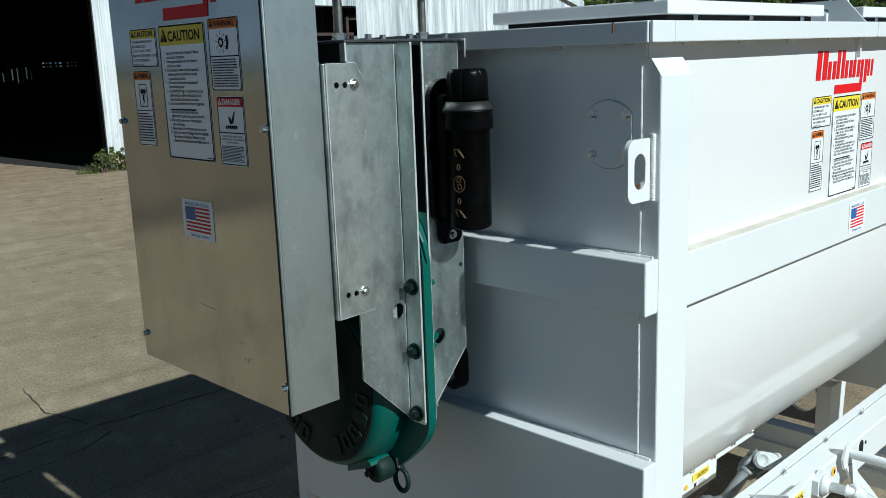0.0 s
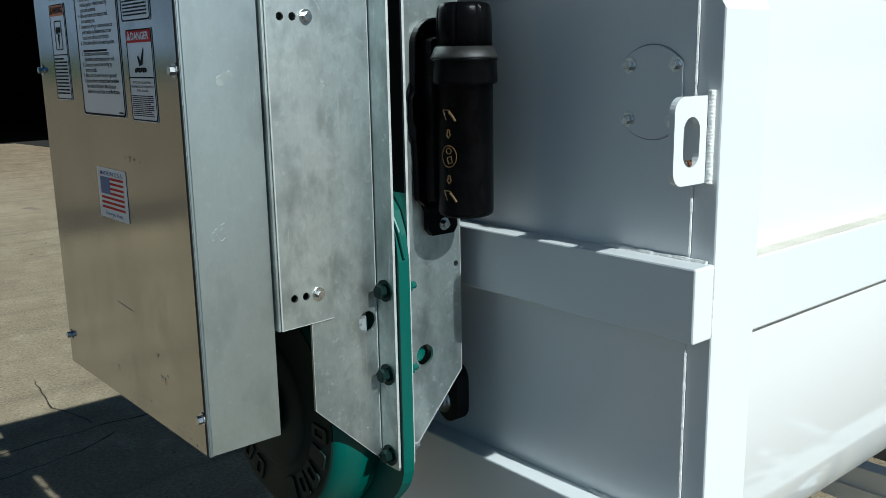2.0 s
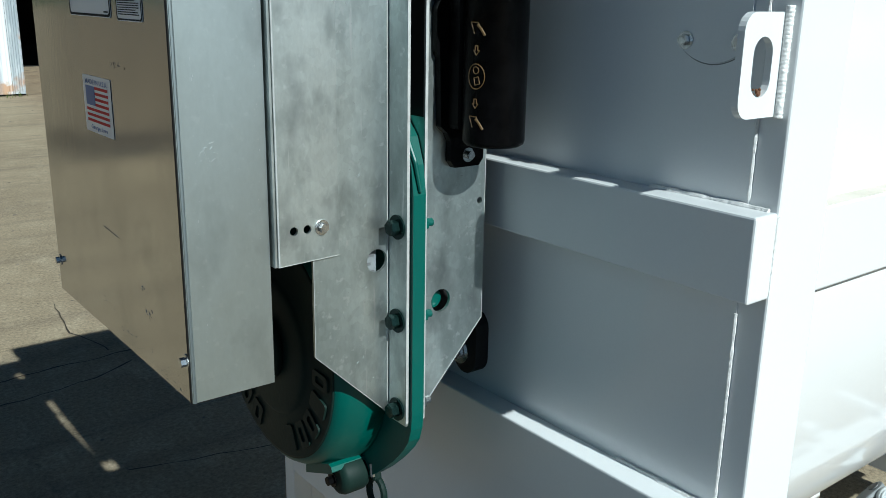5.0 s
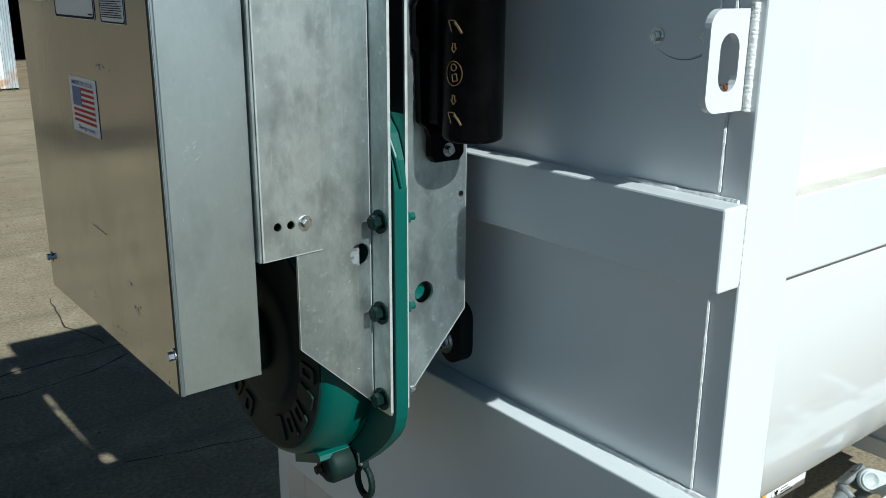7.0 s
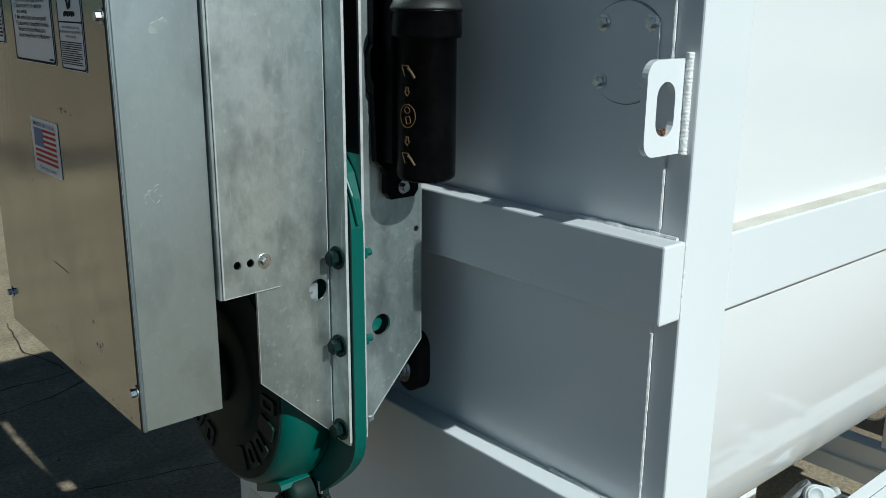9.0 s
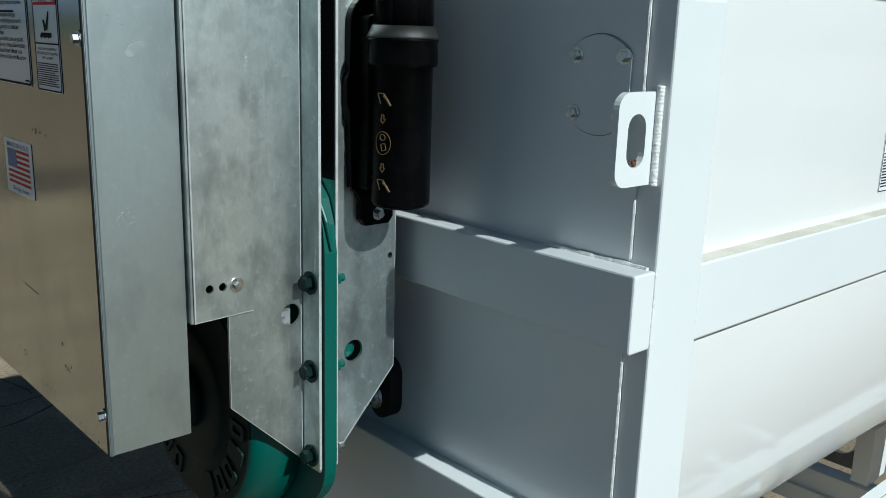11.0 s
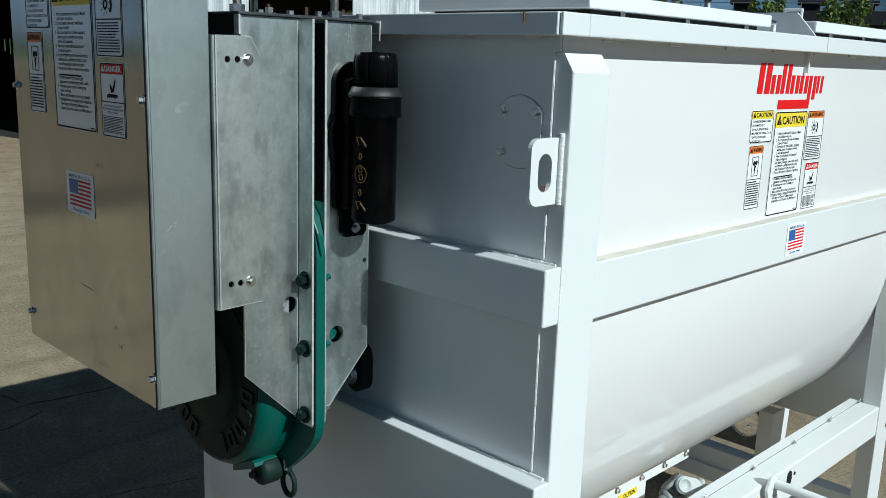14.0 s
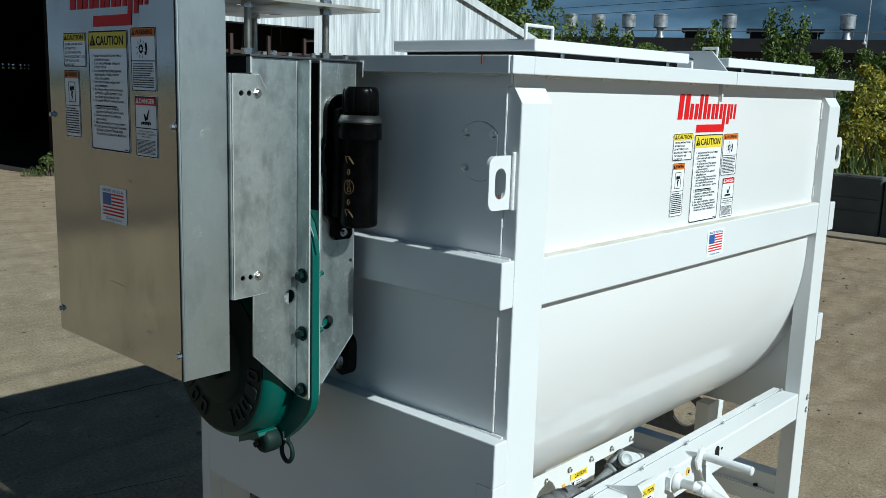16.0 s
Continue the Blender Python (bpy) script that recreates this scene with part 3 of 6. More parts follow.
def lettering(parent, words, m, size, mat, width=None, spacing=1.25, name="lettering", align="LEFT", depth=0.0):
    """Words as a flat mesh; m lays the text's own plane into the world; width squeezes the lines to that length."""
    cu = bpy.data.curves.new(name, "FONT")
    cu.body = words
    cu.size = size
    cu.space_line = spacing
    cu.align_x = align
    cu.resolution_u = 2
    cu.extrude = depth
    cu.offset = size * (0.022 if name == "word" else 0.010)
    tmp = new("tmp_text", cu)
    dg = bpy.context.evaluated_depsgraph_get()
    dg.update()
    me = bpy.data.meshes.new_from_object(tmp.evaluated_get(dg))
    bpy.data.objects.remove(tmp)
    if width:
        xs = [v.co.x for v in me.vertices]
        k = width / max(max(xs) - min(xs), 1e-6)
        for v in me.vertices:
            v.co.x *= k
    me.transform(m)
    me.materials.clear()
    return mesh_part(name, me, mat, parent)


def flat(bm, m, u0, v0, u1, v1, n, t=0.0005):
    """A thin raised rectangle on a decal, at height n over its plane."""
    vs = [m @ Vector((u, v, h)) for h in (n, n + t) for u, v in ((u0, v0), (u1, v0), (u1, v1), (u0, v1))]
    vs = [bm.verts.new(p) for p in vs]
    for f in ((3, 2, 1, 0), (4, 5, 6, 7), (0, 1, 5, 4), (1, 2, 6, 5), (2, 3, 7, 6), (3, 0, 4, 7)):
        bm.faces.new([vs[i] for i in f])
    return bm


# ---- setting ----
bm = B()
vs = [bm.verts.new((x, y, 0)) for x, y in ((-600, -600), (600, -600), (600, 600), (-600, 600))]
bm.faces.new(vs)
solid("ground", bm, GROUND, "dusty cracked concrete yard worn into gravelly dirt", "ground", "structure")


def ring_backdrop():
    """Low dark woods all round, far off."""
    bm = B()
    rnd = random.Random(4)
    pts = []
    n = 240
    for i in range(n):
        a = 2 * math.pi * i / n
        r = 120 + 8 * math.sin(3 * a)
        low = -0.7 < math.atan2(math.sin(a), math.cos(a)) < 2.75
        h = 2.5 if low else 5.0 + 2.5 * rnd.random()
        pts.append((bm.verts.new((r * math.cos(a), r * math.sin(a), -0.2)), bm.verts.new((r * math.cos(a), r * math.sin(a), h))))
    for i in range(n):
        a, b = pts[i], pts[(i + 1) % n]
        bm.faces.new((a[0], b[0], b[1], a[1]))
    return solid("backdrop", bm, LEAF_FAR, "distant dark green treeline round the yard", "backdrop", "structure")


def joint(points, width, seed):
    """A filled joint or crack in the concrete: a thin uneven dark strip."""
    rnd = random.Random(seed)
    bm = B()
    rows = []
    for (xa, ya), (xb, yb) in zip(points, points[1:]):
        d = Vector((xb - xa, yb - ya, 0))
        nrm = Vector((-d.y, d.x, 0)).normalized()
        n = max(int(d.length / 0.06), 2)
        for i in range(n):
            c = Vector((xa, ya, 0.003)) + d * i / n + nrm * rnd.gauss(0, width * 0.5)
            w = width * (0.4 + 0.8 * rnd.random())
            rows.append((bm.verts.new(c - nrm * w / 2), bm.verts.new(c + nrm * w / 2)))
    for a, b in zip(rows, rows[1:]):
        bm.faces.new((a[0], b[0], b[1], a[1]))
    solid("pavement_joint", bm, JOINT, "dark dirt-filled crack in the concrete yard", "crack", "structure")


joint([(-3.0, 4.12), (1.10, 4.065), (1.62, 4.10), (2.31, 4.055), (6.0, 4.0)], 0.013, 1)
joint([(1.58, 4.93), (1.56, 4.65), (1.53, 4.47), (1.58, 4.33), (1.61, 4.20), (1.62, 4.11)], 0.008, 2)
joint([(-1.5, 3.80), (1.05, 3.83), (1.18, 3.83), (1.32, 3.86), (1.47, 3.88), (1.72, 4.02)], 0.009, 4)
joint([(1.32, 3.07), (1.45, 3.03), (1.61, 2.99), (1.90, 2.91)], 0.006, 5)
LEAF_FAR = material("far_woods", (0.035, 0.055, 0.025), 0.9, 0, (0.02, 0.032, 0.016), 0.12, 0.9, 0.2, 2)
ring_backdrop()

# Unseen dark ground added to cut the light bounced onto the machine.
bm = B()
box(bm, -13.9, 0.95, -40, 2.3, 0.0, 0.006)
solid("road", bm, LOW_BOUNCE, "unseen dark ground added to cut bounced light", "road", "structure")
# Unseen low walls, added for the aluminium face to reflect.
bm = B()
box(bm, -14.4, -14.0, -40, 9.4, 0.0, 1.45)
solid("wall_west", bm, TANWALL, "unseen low tan wall added to be reflected", "wall", "structure")
bm = B()
box(bm, -14.0, -1.1, 9.00, 9.30, 0.0, 1.45)
solid("wall_north", bm, TANWALL, "unseen low tan wall added to be reflected, beside the barn", "wall", "structure")
bm = B()
box(bm, -14.0, -1.1, 8.96, 8.998, 0.0, 0.10)
box(bm, -14.0, -1.1, 8.96, 8.998, 0.16, 0.22)
solid("baseboard", bm, DARKBASE, "dark double base course added to the unseen tan wall", "baseboard", "structure")

# ---- the mixer ----
X0, X1 = 1.424, 3.315          # outer faces of the end plates
Y0, Y1 = 0.875, 2.06          # outer faces of the corner posts
YS, YT = 0.906, 2.029         # side sheets
YC = (Y0 + Y1) / 2
RA, RB, ZC = (YT - YS) / 2, 0.69, 1.13   # half width and depth of the trough's round bottom
ZT = 1.704                    # under the rim
mixer = thing("feed_mixer", "white-painted steel feed mixer with a round-bottomed trough on legs", "mixer", (X0, YC, 0))


def trough_section(inset=0.0, n=40):
    """The trough's outline, from one side's top round the bottom to the other's."""
    pts = [(YS + inset, ZT)]
    for i in range(n + 1):
        a = math.pi * i / n
        pts.append((YC - (RA - inset) * math.cos(a), ZC - (RB - inset) * math.sin(a)))
    return pts + [(YT - inset, ZT)]


def trough_sheet():
    bm = B()
    a, b = trough_section(), trough_section(0.005)
    rows = [[bm.verts.new((x, y, z)) for y, z in s] for x in (X0 + 0.006, X1 - 0.006) for s in (a, b)]
    o0, i0, o1, i1 = rows
    for k in range(len(a) - 1):
        for p, q, flip in ((o0, o1, 0), (i0, i1, 1)):
            f = bm.faces.new((p[k], p[k + 1], q[k + 1], q[k]))
            f.smooth = True
        bm.faces.new((o0[k], o0[k + 1], i0[k + 1], i0[k]))
        bm.faces.new((o1[k], o1[k + 1], i1[k + 1], i1[k]))
    for k in (0, len(a) - 1):
        bm.faces.new((o0[k], i0[k], i1[k], o1[k]))
    return bm


part("trough", trough_sheet(), WHITE_SHEET, mixer, "white trough sheet with a smooth round bottom").data.set_sharp_from_angle(angle=radians(25))

# end plates: the near one lies 2 mm proud of its posts
bm = B()
plate(bm, [(Y0 + 0.040, 0.52), (Y1 - 0.040, 0.52), (Y1 - 0.040, 1.678), (YT, 1.678), (YT, ZT), (YS, ZT), (YS, 1.678), (Y0 + 0.040, 1.678)], [], frame_of((X0 - 0.002, 0, 0), (0, 1, 0), (0, 0, 1)), 0.006)
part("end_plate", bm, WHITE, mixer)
bm = B()
plate(bm, [(Y0 + 0.062, 0.44), (Y1 - 0.062, 0.44), (Y1 - 0.022, 0.62), (Y1 - 0.022, ZT), (Y0 + 0.022, ZT), (Y0 + 0.022, 0.62)], [], frame_of((X1 - 0.008, 0, 0), (0, 1, 0), (0, 0, 1)), 0.006)
part("end_plate", bm, WHITE, mixer)


def corner_post(x0, x1, ya, yb):
    """A box-section leg that runs up the corner; its top slopes down to the outside. ya: the outer face, yb: the inner."""
    bm = B()
    sec = [(ya, 0.012), (yb, 0.012), (yb, 1.677), (ya + (0.022 if yb > ya else -0.022), 1.677), (ya, 1.644)]
    a = [bm.verts.new((x0, y, z)) for y, z in sec]
    b = [bm.verts.new((x1, y, z)) for y, z in sec]
    bm.faces.new(a)
    bm.faces.new(b[::-1])
    for i in range(5):
        j = (i + 1) % 5
        bm.faces.new((a[i], b[i], b[j], a[j]))
    es = [e for e in bm.edges if abs((e.verts[0].co - e.verts[1].co).normalized().z) > 0.9]
    bmesh.ops.bevel(bm, geom=es, offset=0.003, segments=2, affect="EDGES", profile=0.5)
    foot = B()
    box(foot, x0 - 0.03, x1 + 0.03, min(ya, yb) - 0.03, max(ya, yb) + 0.03, 0, 0.012, 0.002)
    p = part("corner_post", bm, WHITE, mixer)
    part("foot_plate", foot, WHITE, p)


for xa, xb in ((X0, 1.531), (3.205, X1 - 0.006)):
    corner_post(xa, xb, Y0, Y0 + 0.058)
    corner_post(xa, xb, Y1, Y1 - 0.058)

# belts round the trough at mid height, and low belts with the deep panels below them
for name, xa, xb, ya, yb, za, zb in (
        ("end_belt", 1.378, X0 - 0.002, Y0 - 0.001, Y1 - 0.018, 1.205, 1.310),
        ("end_belt", X1 - 0.002, 3.361, Y0 - 0.001, Y1 - 0.018, 1.192, 1.297),
        ("end_belt", 1.378, X0 - 0.002, Y0 - 0.003, Y1 - 0.018, 0.797, 0.902),
        ("end_belt", X1 - 0.002, 3.361, Y0 - 0.001, Y1 - 0.018, 0.765, 0.870),
        ("side_belt", 1.5315, 3.2045, Y0 + 0.002, YS + 0.002, 1.193, 1.303),
        ("side_belt", 1.5315, 3.2045, YT - 0.002, Y1 - 0.002, 1.193, 1.303)):
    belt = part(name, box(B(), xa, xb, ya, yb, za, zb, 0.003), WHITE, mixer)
    if name == "side_belt":
        part("top_tan_layer", box(B(), xa + 0.004, xb - 0.004, ya + 0.0025, yb - 0.0025, zb + 0.0001, zb + 0.0008), BELT_TOP_TAN, belt, "thin tan layer on top")
bm = B()
plate(bm, [(Y0 + 0.047, 0.475), (1.999, 0.475), (1.999, 0.80), (Y0 + 0.047, 0.80)], [], frame_of((1.3783, 0, 0), (0, 1, 0), (0, 0, 1)), 0.018)
part("lower_panel", bm, WHITE, mixer)
for ya, yb in ((1.9995, Y1 - 0.018), (Y0 - 0.002, Y0 + 0.0465)):
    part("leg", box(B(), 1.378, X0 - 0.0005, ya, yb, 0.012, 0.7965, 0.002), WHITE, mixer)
# Panel coloured grey for its shade; the machine's paint is white.
bm = B()
plate(bm, [(1.29, 0.258), (Y1 - 0.06, 0.258), (Y1 - 0.06, 0.438), (1.29, 0.438)], [circle(1.358, 0.360, 0.058, 28), slot(1.462, 0.352, 0.028, 0.06)], frame_of((X1 - 0.05, 0, 0), (0, 1, 0), (0, 0, 1)), 0.008)
part("lower_panel", bm, GREY_STEEL_SHADE, mixer, "panel with a round cut-out, greyed for its shade")
part("centre_leg", box(B(), 3.215, 3.290, 1.232, 1.2885, 0.243, 0.439, 0.003), WHITE, mixer)
bm = plate(B(), [(3.2905, 0.436), (3.355, 0.436), (3.340, 0.25), (3.2905, 0.25)], [], frame_of((0, 1.240, 0), (1, 0, 0), (0, 0, 1)), 0.006)
part("gusset", bm, WHITE, mixer, "white tapered gusset plate")
beam = part("lower_beam", box(B(), X1 - 0.09, X1 - 0.02, Y0 + 0.06, Y1 - 0.06, 0.09, 0.226, 0.003), WHITE, mixer)
part("ledge_strip", box(B(), X1 - 0.100, X1 - 0.0905, 0.972, 1.30, 0.155, 0.161, 0.001), WHITE, beam)
part("clip", box(B(), X1 - 0.104, X1 - 0.0905, 1.006, 1.020, 0.1615, 0.172, 0.001), RUBBER_SHADE, beam, "small dark clip")
part("beam_ledge", box(B(), X1 - 0.106, X1 - 0.0905, Y0 + 0.06, Y1 - 0.06, 0.150, 0.156, 0.001), WHITE, mixer)
arch = [(X1 - 0.051, 1.358 + 0.0585 * math.cos(radians(a)), 0.360 + 0.0585 * math.sin(radians(a))) for a in range(150, 331, 10)]
part("cut_edge", tube_path(B(), arch, 0.0028, 8), WHITE, mixer, "white painted edge of the round cut-out")


# rim: a folded angle all round, in two lengths on the long side
def rim_piece(xa, xb, ya, yb):
    bm = B()
    box(bm, xa, xb, ya, yb, ZT, 1.741, 0.002)
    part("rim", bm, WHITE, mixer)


RX0, RX1, RY0, RY1 = 1.3625, 3.378, 0.858, 2.077
rim_piece(RX0 + 0.0765, 2.398, RY0, RY0 + 0.075)
rim_piece(RX0 + 0.004, RX0 + 0.0762, RY0, RY0 + 0.007)
rim_piece(2.401, RX1, RY0, RY0 + 0.075)
rim_piece(RX0, RX0 + 0.075, RY0 + 0.0085, RY1 - 0.078)
rim_piece(RX1 - 0.075, RX1, RY0 + 0.078, RY1 - 0.078)
rim_piece(RX0, RX1, RY1 - 0.075, RY1)
bm = B()
for i in range(9):
    x = X0 + 0.12 + i * 0.222
    part("stitch_weld", rod(B(), (x, YS - 0.001, ZT - 0.002), (x + 0.05, YS - 0.001, ZT - 0.002), 0.004, 6), WELD, mixer)
for i in range(4):
    y = Y0 + 0.06 + i * 0.16
    part("stitch_weld", rod(B(), (X0 - 0.003, y, ZT - 0.002), (X0 - 0.003, y + 0.05, ZT - 0.002), 0.004, 6), WELD, mixer)
for za, zb in ((1.60, 1.66), (1.455, 1.51), (1.315, 1.36)):
    part("stitch_weld", box(B(), 3.199, 3.2048, YS - 0.006, YS + 0.001, za, zb, 0.002), WELD, mixer)
part("rust_spot", rod(B(), (1.3594, 0.9355, 1.722), (1.3594, 0.9355, 1.741), 0.0018, 6), RUST, mixer, "small rust spot at the rim's corner")
part("joint_bar", box(B(), 2.388, 2.396, YS - 0.012, YS + 0.001, 1.655, ZT, 0.001), WHITE, mixer)


def bead(points, r, seed, step=0.006, name="weld_bead"):
    """A rippled weld bead along a line of two points, with small gaps and knobs."""
    rnd = random.Random(seed)
    bm = B()
    a, b = Vector(points[0]), Vector(points[1])
    n = max(int((b - a).length / step), 2)
    rings = []
    ax = (b - a).normalized()
    q = ax.to_track_quat("Z", "Y").to_matrix()
    for i in range(n + 1):
        rr = r * (0.75 + 0.5 * rnd.random())
        c = a + (b - a) * i / n
        rings.append([bm.verts.new(c + q @ Vector((rr * math.cos(k * math.pi / 3), rr * math.sin(k * math.pi / 3), 0))) for k in range(6)])
    for s, t in zip(rings, rings[1:]):
        for k in range(6):
            bm.faces.new((s[k], s[(k + 1) % 6], t[(k + 1) % 6], t[k]))
    bm.faces.new(rings[0][::-1])
    bm.faces.new(rings[-1])
    return part(name, bm, WELD, mixer)


bead(((X0 - 0.002, 0.915, 1.318), (X0 - 0.002, 0.915, 1.415)), 0.0022, 1)
bead(((X0 - 0.002, 0.915, 1.53), (X0 - 0.002, 0.915, 1.672)), 0.0022, 2)
bead(((X0 - 0.002, 0.915, 0.908), (X0 - 0.002, 0.915, 1.175)), 0.0024, 3)
bead(((X0 - 0.005, 0.885, 1.3105), (X0 - 0.005, 1.06, 1.3105)), 0.0038, 4)
bead(((X0 - 0.005, 0.885, 0.9025), (X0 - 0.005, 1.08, 0.9025)), 0.0038, 5)
bead(((X0 - 0.001, Y0 + 0.001, 1.21), (X0 - 0.001, Y0 + 0.001, 1.305)), 0.003, 6)


def lifting_lug(x_weld, outward):
    """A thick eye plate with a slotted hole, welded upright to the post."""
    s = -1 if outward < 0 else 1
    m = frame_of((x_weld, 0.892, 0), (s, 0, 0), (0, 0, 1))
    lo, hi, w = 1.420, 1.535, 0.079
    r = 0.02
    out = [(0, lo), (w - r, lo)] + [(w - r + r * math.sin(radians(a)), lo + r - r * math.cos(radians(a))) for a in range(15, 90, 15)]
    out += [(w, lo + r), (w, hi - r)] + [(w - r + r * math.cos(radians(a)), hi - r + r * math.sin(radians(a))) for a in range(15, 90, 15)] + [(w - r, hi), (0, hi)]
    bm = B()
    plate(bm, out, [slot(0.041, 1.476, 0.036, 0.066)], m, 0.009)
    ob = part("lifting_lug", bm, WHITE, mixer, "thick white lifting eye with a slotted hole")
    rnd = random.Random(8)
    rings = []
    for i in range(27):
        h = (hi - lo + 0.006) * i / 26
        rings += [(h, 0.0046 + 0.0005 * rnd.random()), (h + 0.0016, 0.0048 + 0.0010 * rnd.random()), (h + 0.0032, 0.0048)]
    part("weld_bead", lathe(B(), (x_weld + s * 0.003, 0.889, lo - 0.002), (0, 0, 1), rings, 10), WELD, ob)
    if s < 0:
        bm = B()
        for i in range(14):
            u = 0.031 + 0.020 * rnd.random()
            z = 1.4455 + 0.006 * rnd.random()
            bmesh.ops.create_icosphere(bm, subdivisions=1, radius=0.0014 + 0.0013 * rnd.random(), matrix=Matrix.Translation(m @ Vector((u, z, 0.005 * rnd.random() + 0.002))))
        part("rust_scale", bm, RUST, ob, "brown rust scale in the slot")


lifting_lug(X0, -1)
lifting_lug(X1 - 0.006, 1)

# inspection cover with one flat side
cov = [(y, z) for y, z in [(0.986 + 0.064 * math.cos(radians(a)), 1.537 + 0.064 * math.sin(radians(a))) for a in range(0, 360, 6)] if y > 0.932]
bm = plate(B(), cov, [], frame_of((X0 - 0.0055, 0, 0), (0, 1, 0), (0, 0, 1)), 0.0035)
rim_pts = [(X0 - 0.0022, 0.986 + 0.0655 * math.cos(radians(t)), 1.537 + 0.0655 * math.sin(radians(t))) for t in range(-140, 141, 7)]
cover = part("inspection_cover", bm, WHITE, mixer, "round white cover plate with one flat side")
part("seam", tube_path(B(), rim_pts, 0.0006, 6), GREYPAINT, cover, "dark seam round the cover")
for y, z in ((1.022, 1.574), (0.945, 1.575), (1.023, 1.499), (0.946, 1.499)):
    hex_bolt(cover, (X0 - 0.0055, y, z), (-1, 0, 0), 0.0128)


def lid(xa, xb, ya, yb, handle_x, handle_y, run):
    bm = box(B(), xa, xb, ya, yb, 1.757, 1.784, 0.003)
    ob = part("lid", bm, WHITE, mixer, "white sheet-metal lid with folded edges")
    gasket = B()
    box(gasket, xa + 0.03, xb - 0.03, ya + 0.02, yb - 0.02, 1.741, 1.757)
    part("gasket", gasket, RUBBER_SHADE, ob, "dark rubber lid seal")
    for x in (xa + 0.12, (xa + xb) / 2, xb - 0.1):
        part("spacer_bolt", rod(B(), (x, ya + 0.012, 1.741), (x, ya + 0.012, 1.757), 0.006, 8), ZINC, ob)
    h = tube_path(B(), [(handle_x, handle_y, 1.78), (handle_x, handle_y, 1.814), (handle_x + run[0], handle_y + run[1], 1.814), (handle_x + run[0], handle_y + run[1], 1.78)], 0.004, 8)
    part("handle", h, WHITE, ob, "bent white rod handle")


lid(1.532, 2.242, 0.93, 1.375, 1.535, 0.96, (0.10, 0.0))
lid(2.49, 3.175, 0.93, 1.375, 2.520, 0.985, (0.0, 0.046))
part("deck_sheet", box(B(), RX0 + 0.078, RX1 - 0.078, RY0 + 0.078, RY1 - 0.078, 1.722, 1.736), WHITE, mixer)
bm = plate(B(), [(0.884, 1.742), (0.936, 1.799), (1.86, 1.803), (1.86, 1.742)], [], frame_of((2.386, 0, 0), (0, 1, 0), (0, 0, 1)), 0.006)
divider = part("cross_plate", bm, WHITE, mixer, "white upright plate across the deck between the lids")
part("hinge_knuckle", rod(B(), (2.243, 0.936, 1.768), (2.268, 0.936, 1.768), 0.006, 12), ZINC, divider)
part("hinge_post", rod(B(), (2.268, 0.936, 1.741), (2.268, 0.936, 1.764), 0.005, 10), WHITE, divider)

# rail under the trough, with its wing bolts and lever gear
rail = thing("gate_rail", "white box-section rail between the legs with wing bolts on top", "rail", (2.3, 0.91, 0.48))
part("tube", box(B(), 1.532, 3.2045, Y0 + 0.003, 0.957, 0.478, 0.580, 0.004), WHITE, rail)
part("lid_strip", box(B(), 1.54, 3.20, 0.944, 0.972, 0.5805, 0.5835), WHITE, rail)
part("seam", box(B(), 1.54, 3.20, 0.9422, 0.9437, 0.5801, 0.5812), GREYPAINT, rail, "thin dark seam along the rail")
for x in (3.19, 2.955, 2.70, 2.44, 2.168, 1.90, 1.66):
    bm = B()
    rod(bm, (x, 0.938, 0.580), (x, 0.938, 0.590), 0.0035, 8)
    for sx, sy in ((-1, -0.3), (1, 0.3)):
        loop = [(x + sx * (0.003 + 0.010 * q), 0.938 + sy * 0.010 * q, 0.584 + h) for q, h in ((0, 0), (0.5, 0.006), (1, 0.007), (1.05, 0.002), (0.5, -0.001), (0, 0))]
        tube_path(bm, loop, 0.0012, 6)
    rod(bm, (x - 0.020, 0.936, 0.5825), (x - 0.004, 0.938, 0.5835), 0.0022, 6)
    part("wing_bolt", bm, ZINC, rail)
for z in (0.55, 0.50):
    hex_bolt(rail, (X1 - 0.03, Y0, z), (0, -1, 0), 0.014)
# Black plates stand in for the shade inside the rail's slot and holes.
bm = B()
plate(bm, slot(2.532, 0.545, 0.030, 0.045), [], frame_of((0, Y0 + 0.0025, 0), (1, 0, 0), (0, 0, 1)), 0.001)
part("slot_shade", bm, RUBBER_SHADE, rail, "black plate for the shade in a rail slot")
for x, z in ((2.495, 0.543), (2.565, 0.55)):
    part("hole_shade", rod(B(), (x, Y0 + 0.001, z), (x, Y0 + 0.004, z), 0.005, 10), RUBBER_SHADE, rail)

lever = thing("gate_lever", "white gate lever with a round bar handle and forked arm", "lever", (2.36, 0.86, 0.44))
part("handle", rod(B(), (2.404, 0.862, 0.577), (2.402, 0.706, 0.577), 0.0135, 24), WHITE, lever)
part("handle_cap", rod(B(), (2.402, 0.7058, 0.577), (2.402, 0.704, 0.577), 0.0125, 24, 0.0115), WHITE, lever)
bm = plate(B(), [(2.352, 0.574), (2.372, 0.606), (2.390, 0.616), (2.402, 0.604), (2.424, 0.560), (2.424, 0.540), (2.368, 0.540)], [], frame_of((0, 0.866, 0), (1, 0, 0), (0, 0, 1)), 0.007)
part("tab", bm, WHITE, lever, "white pointed tab of the lever")


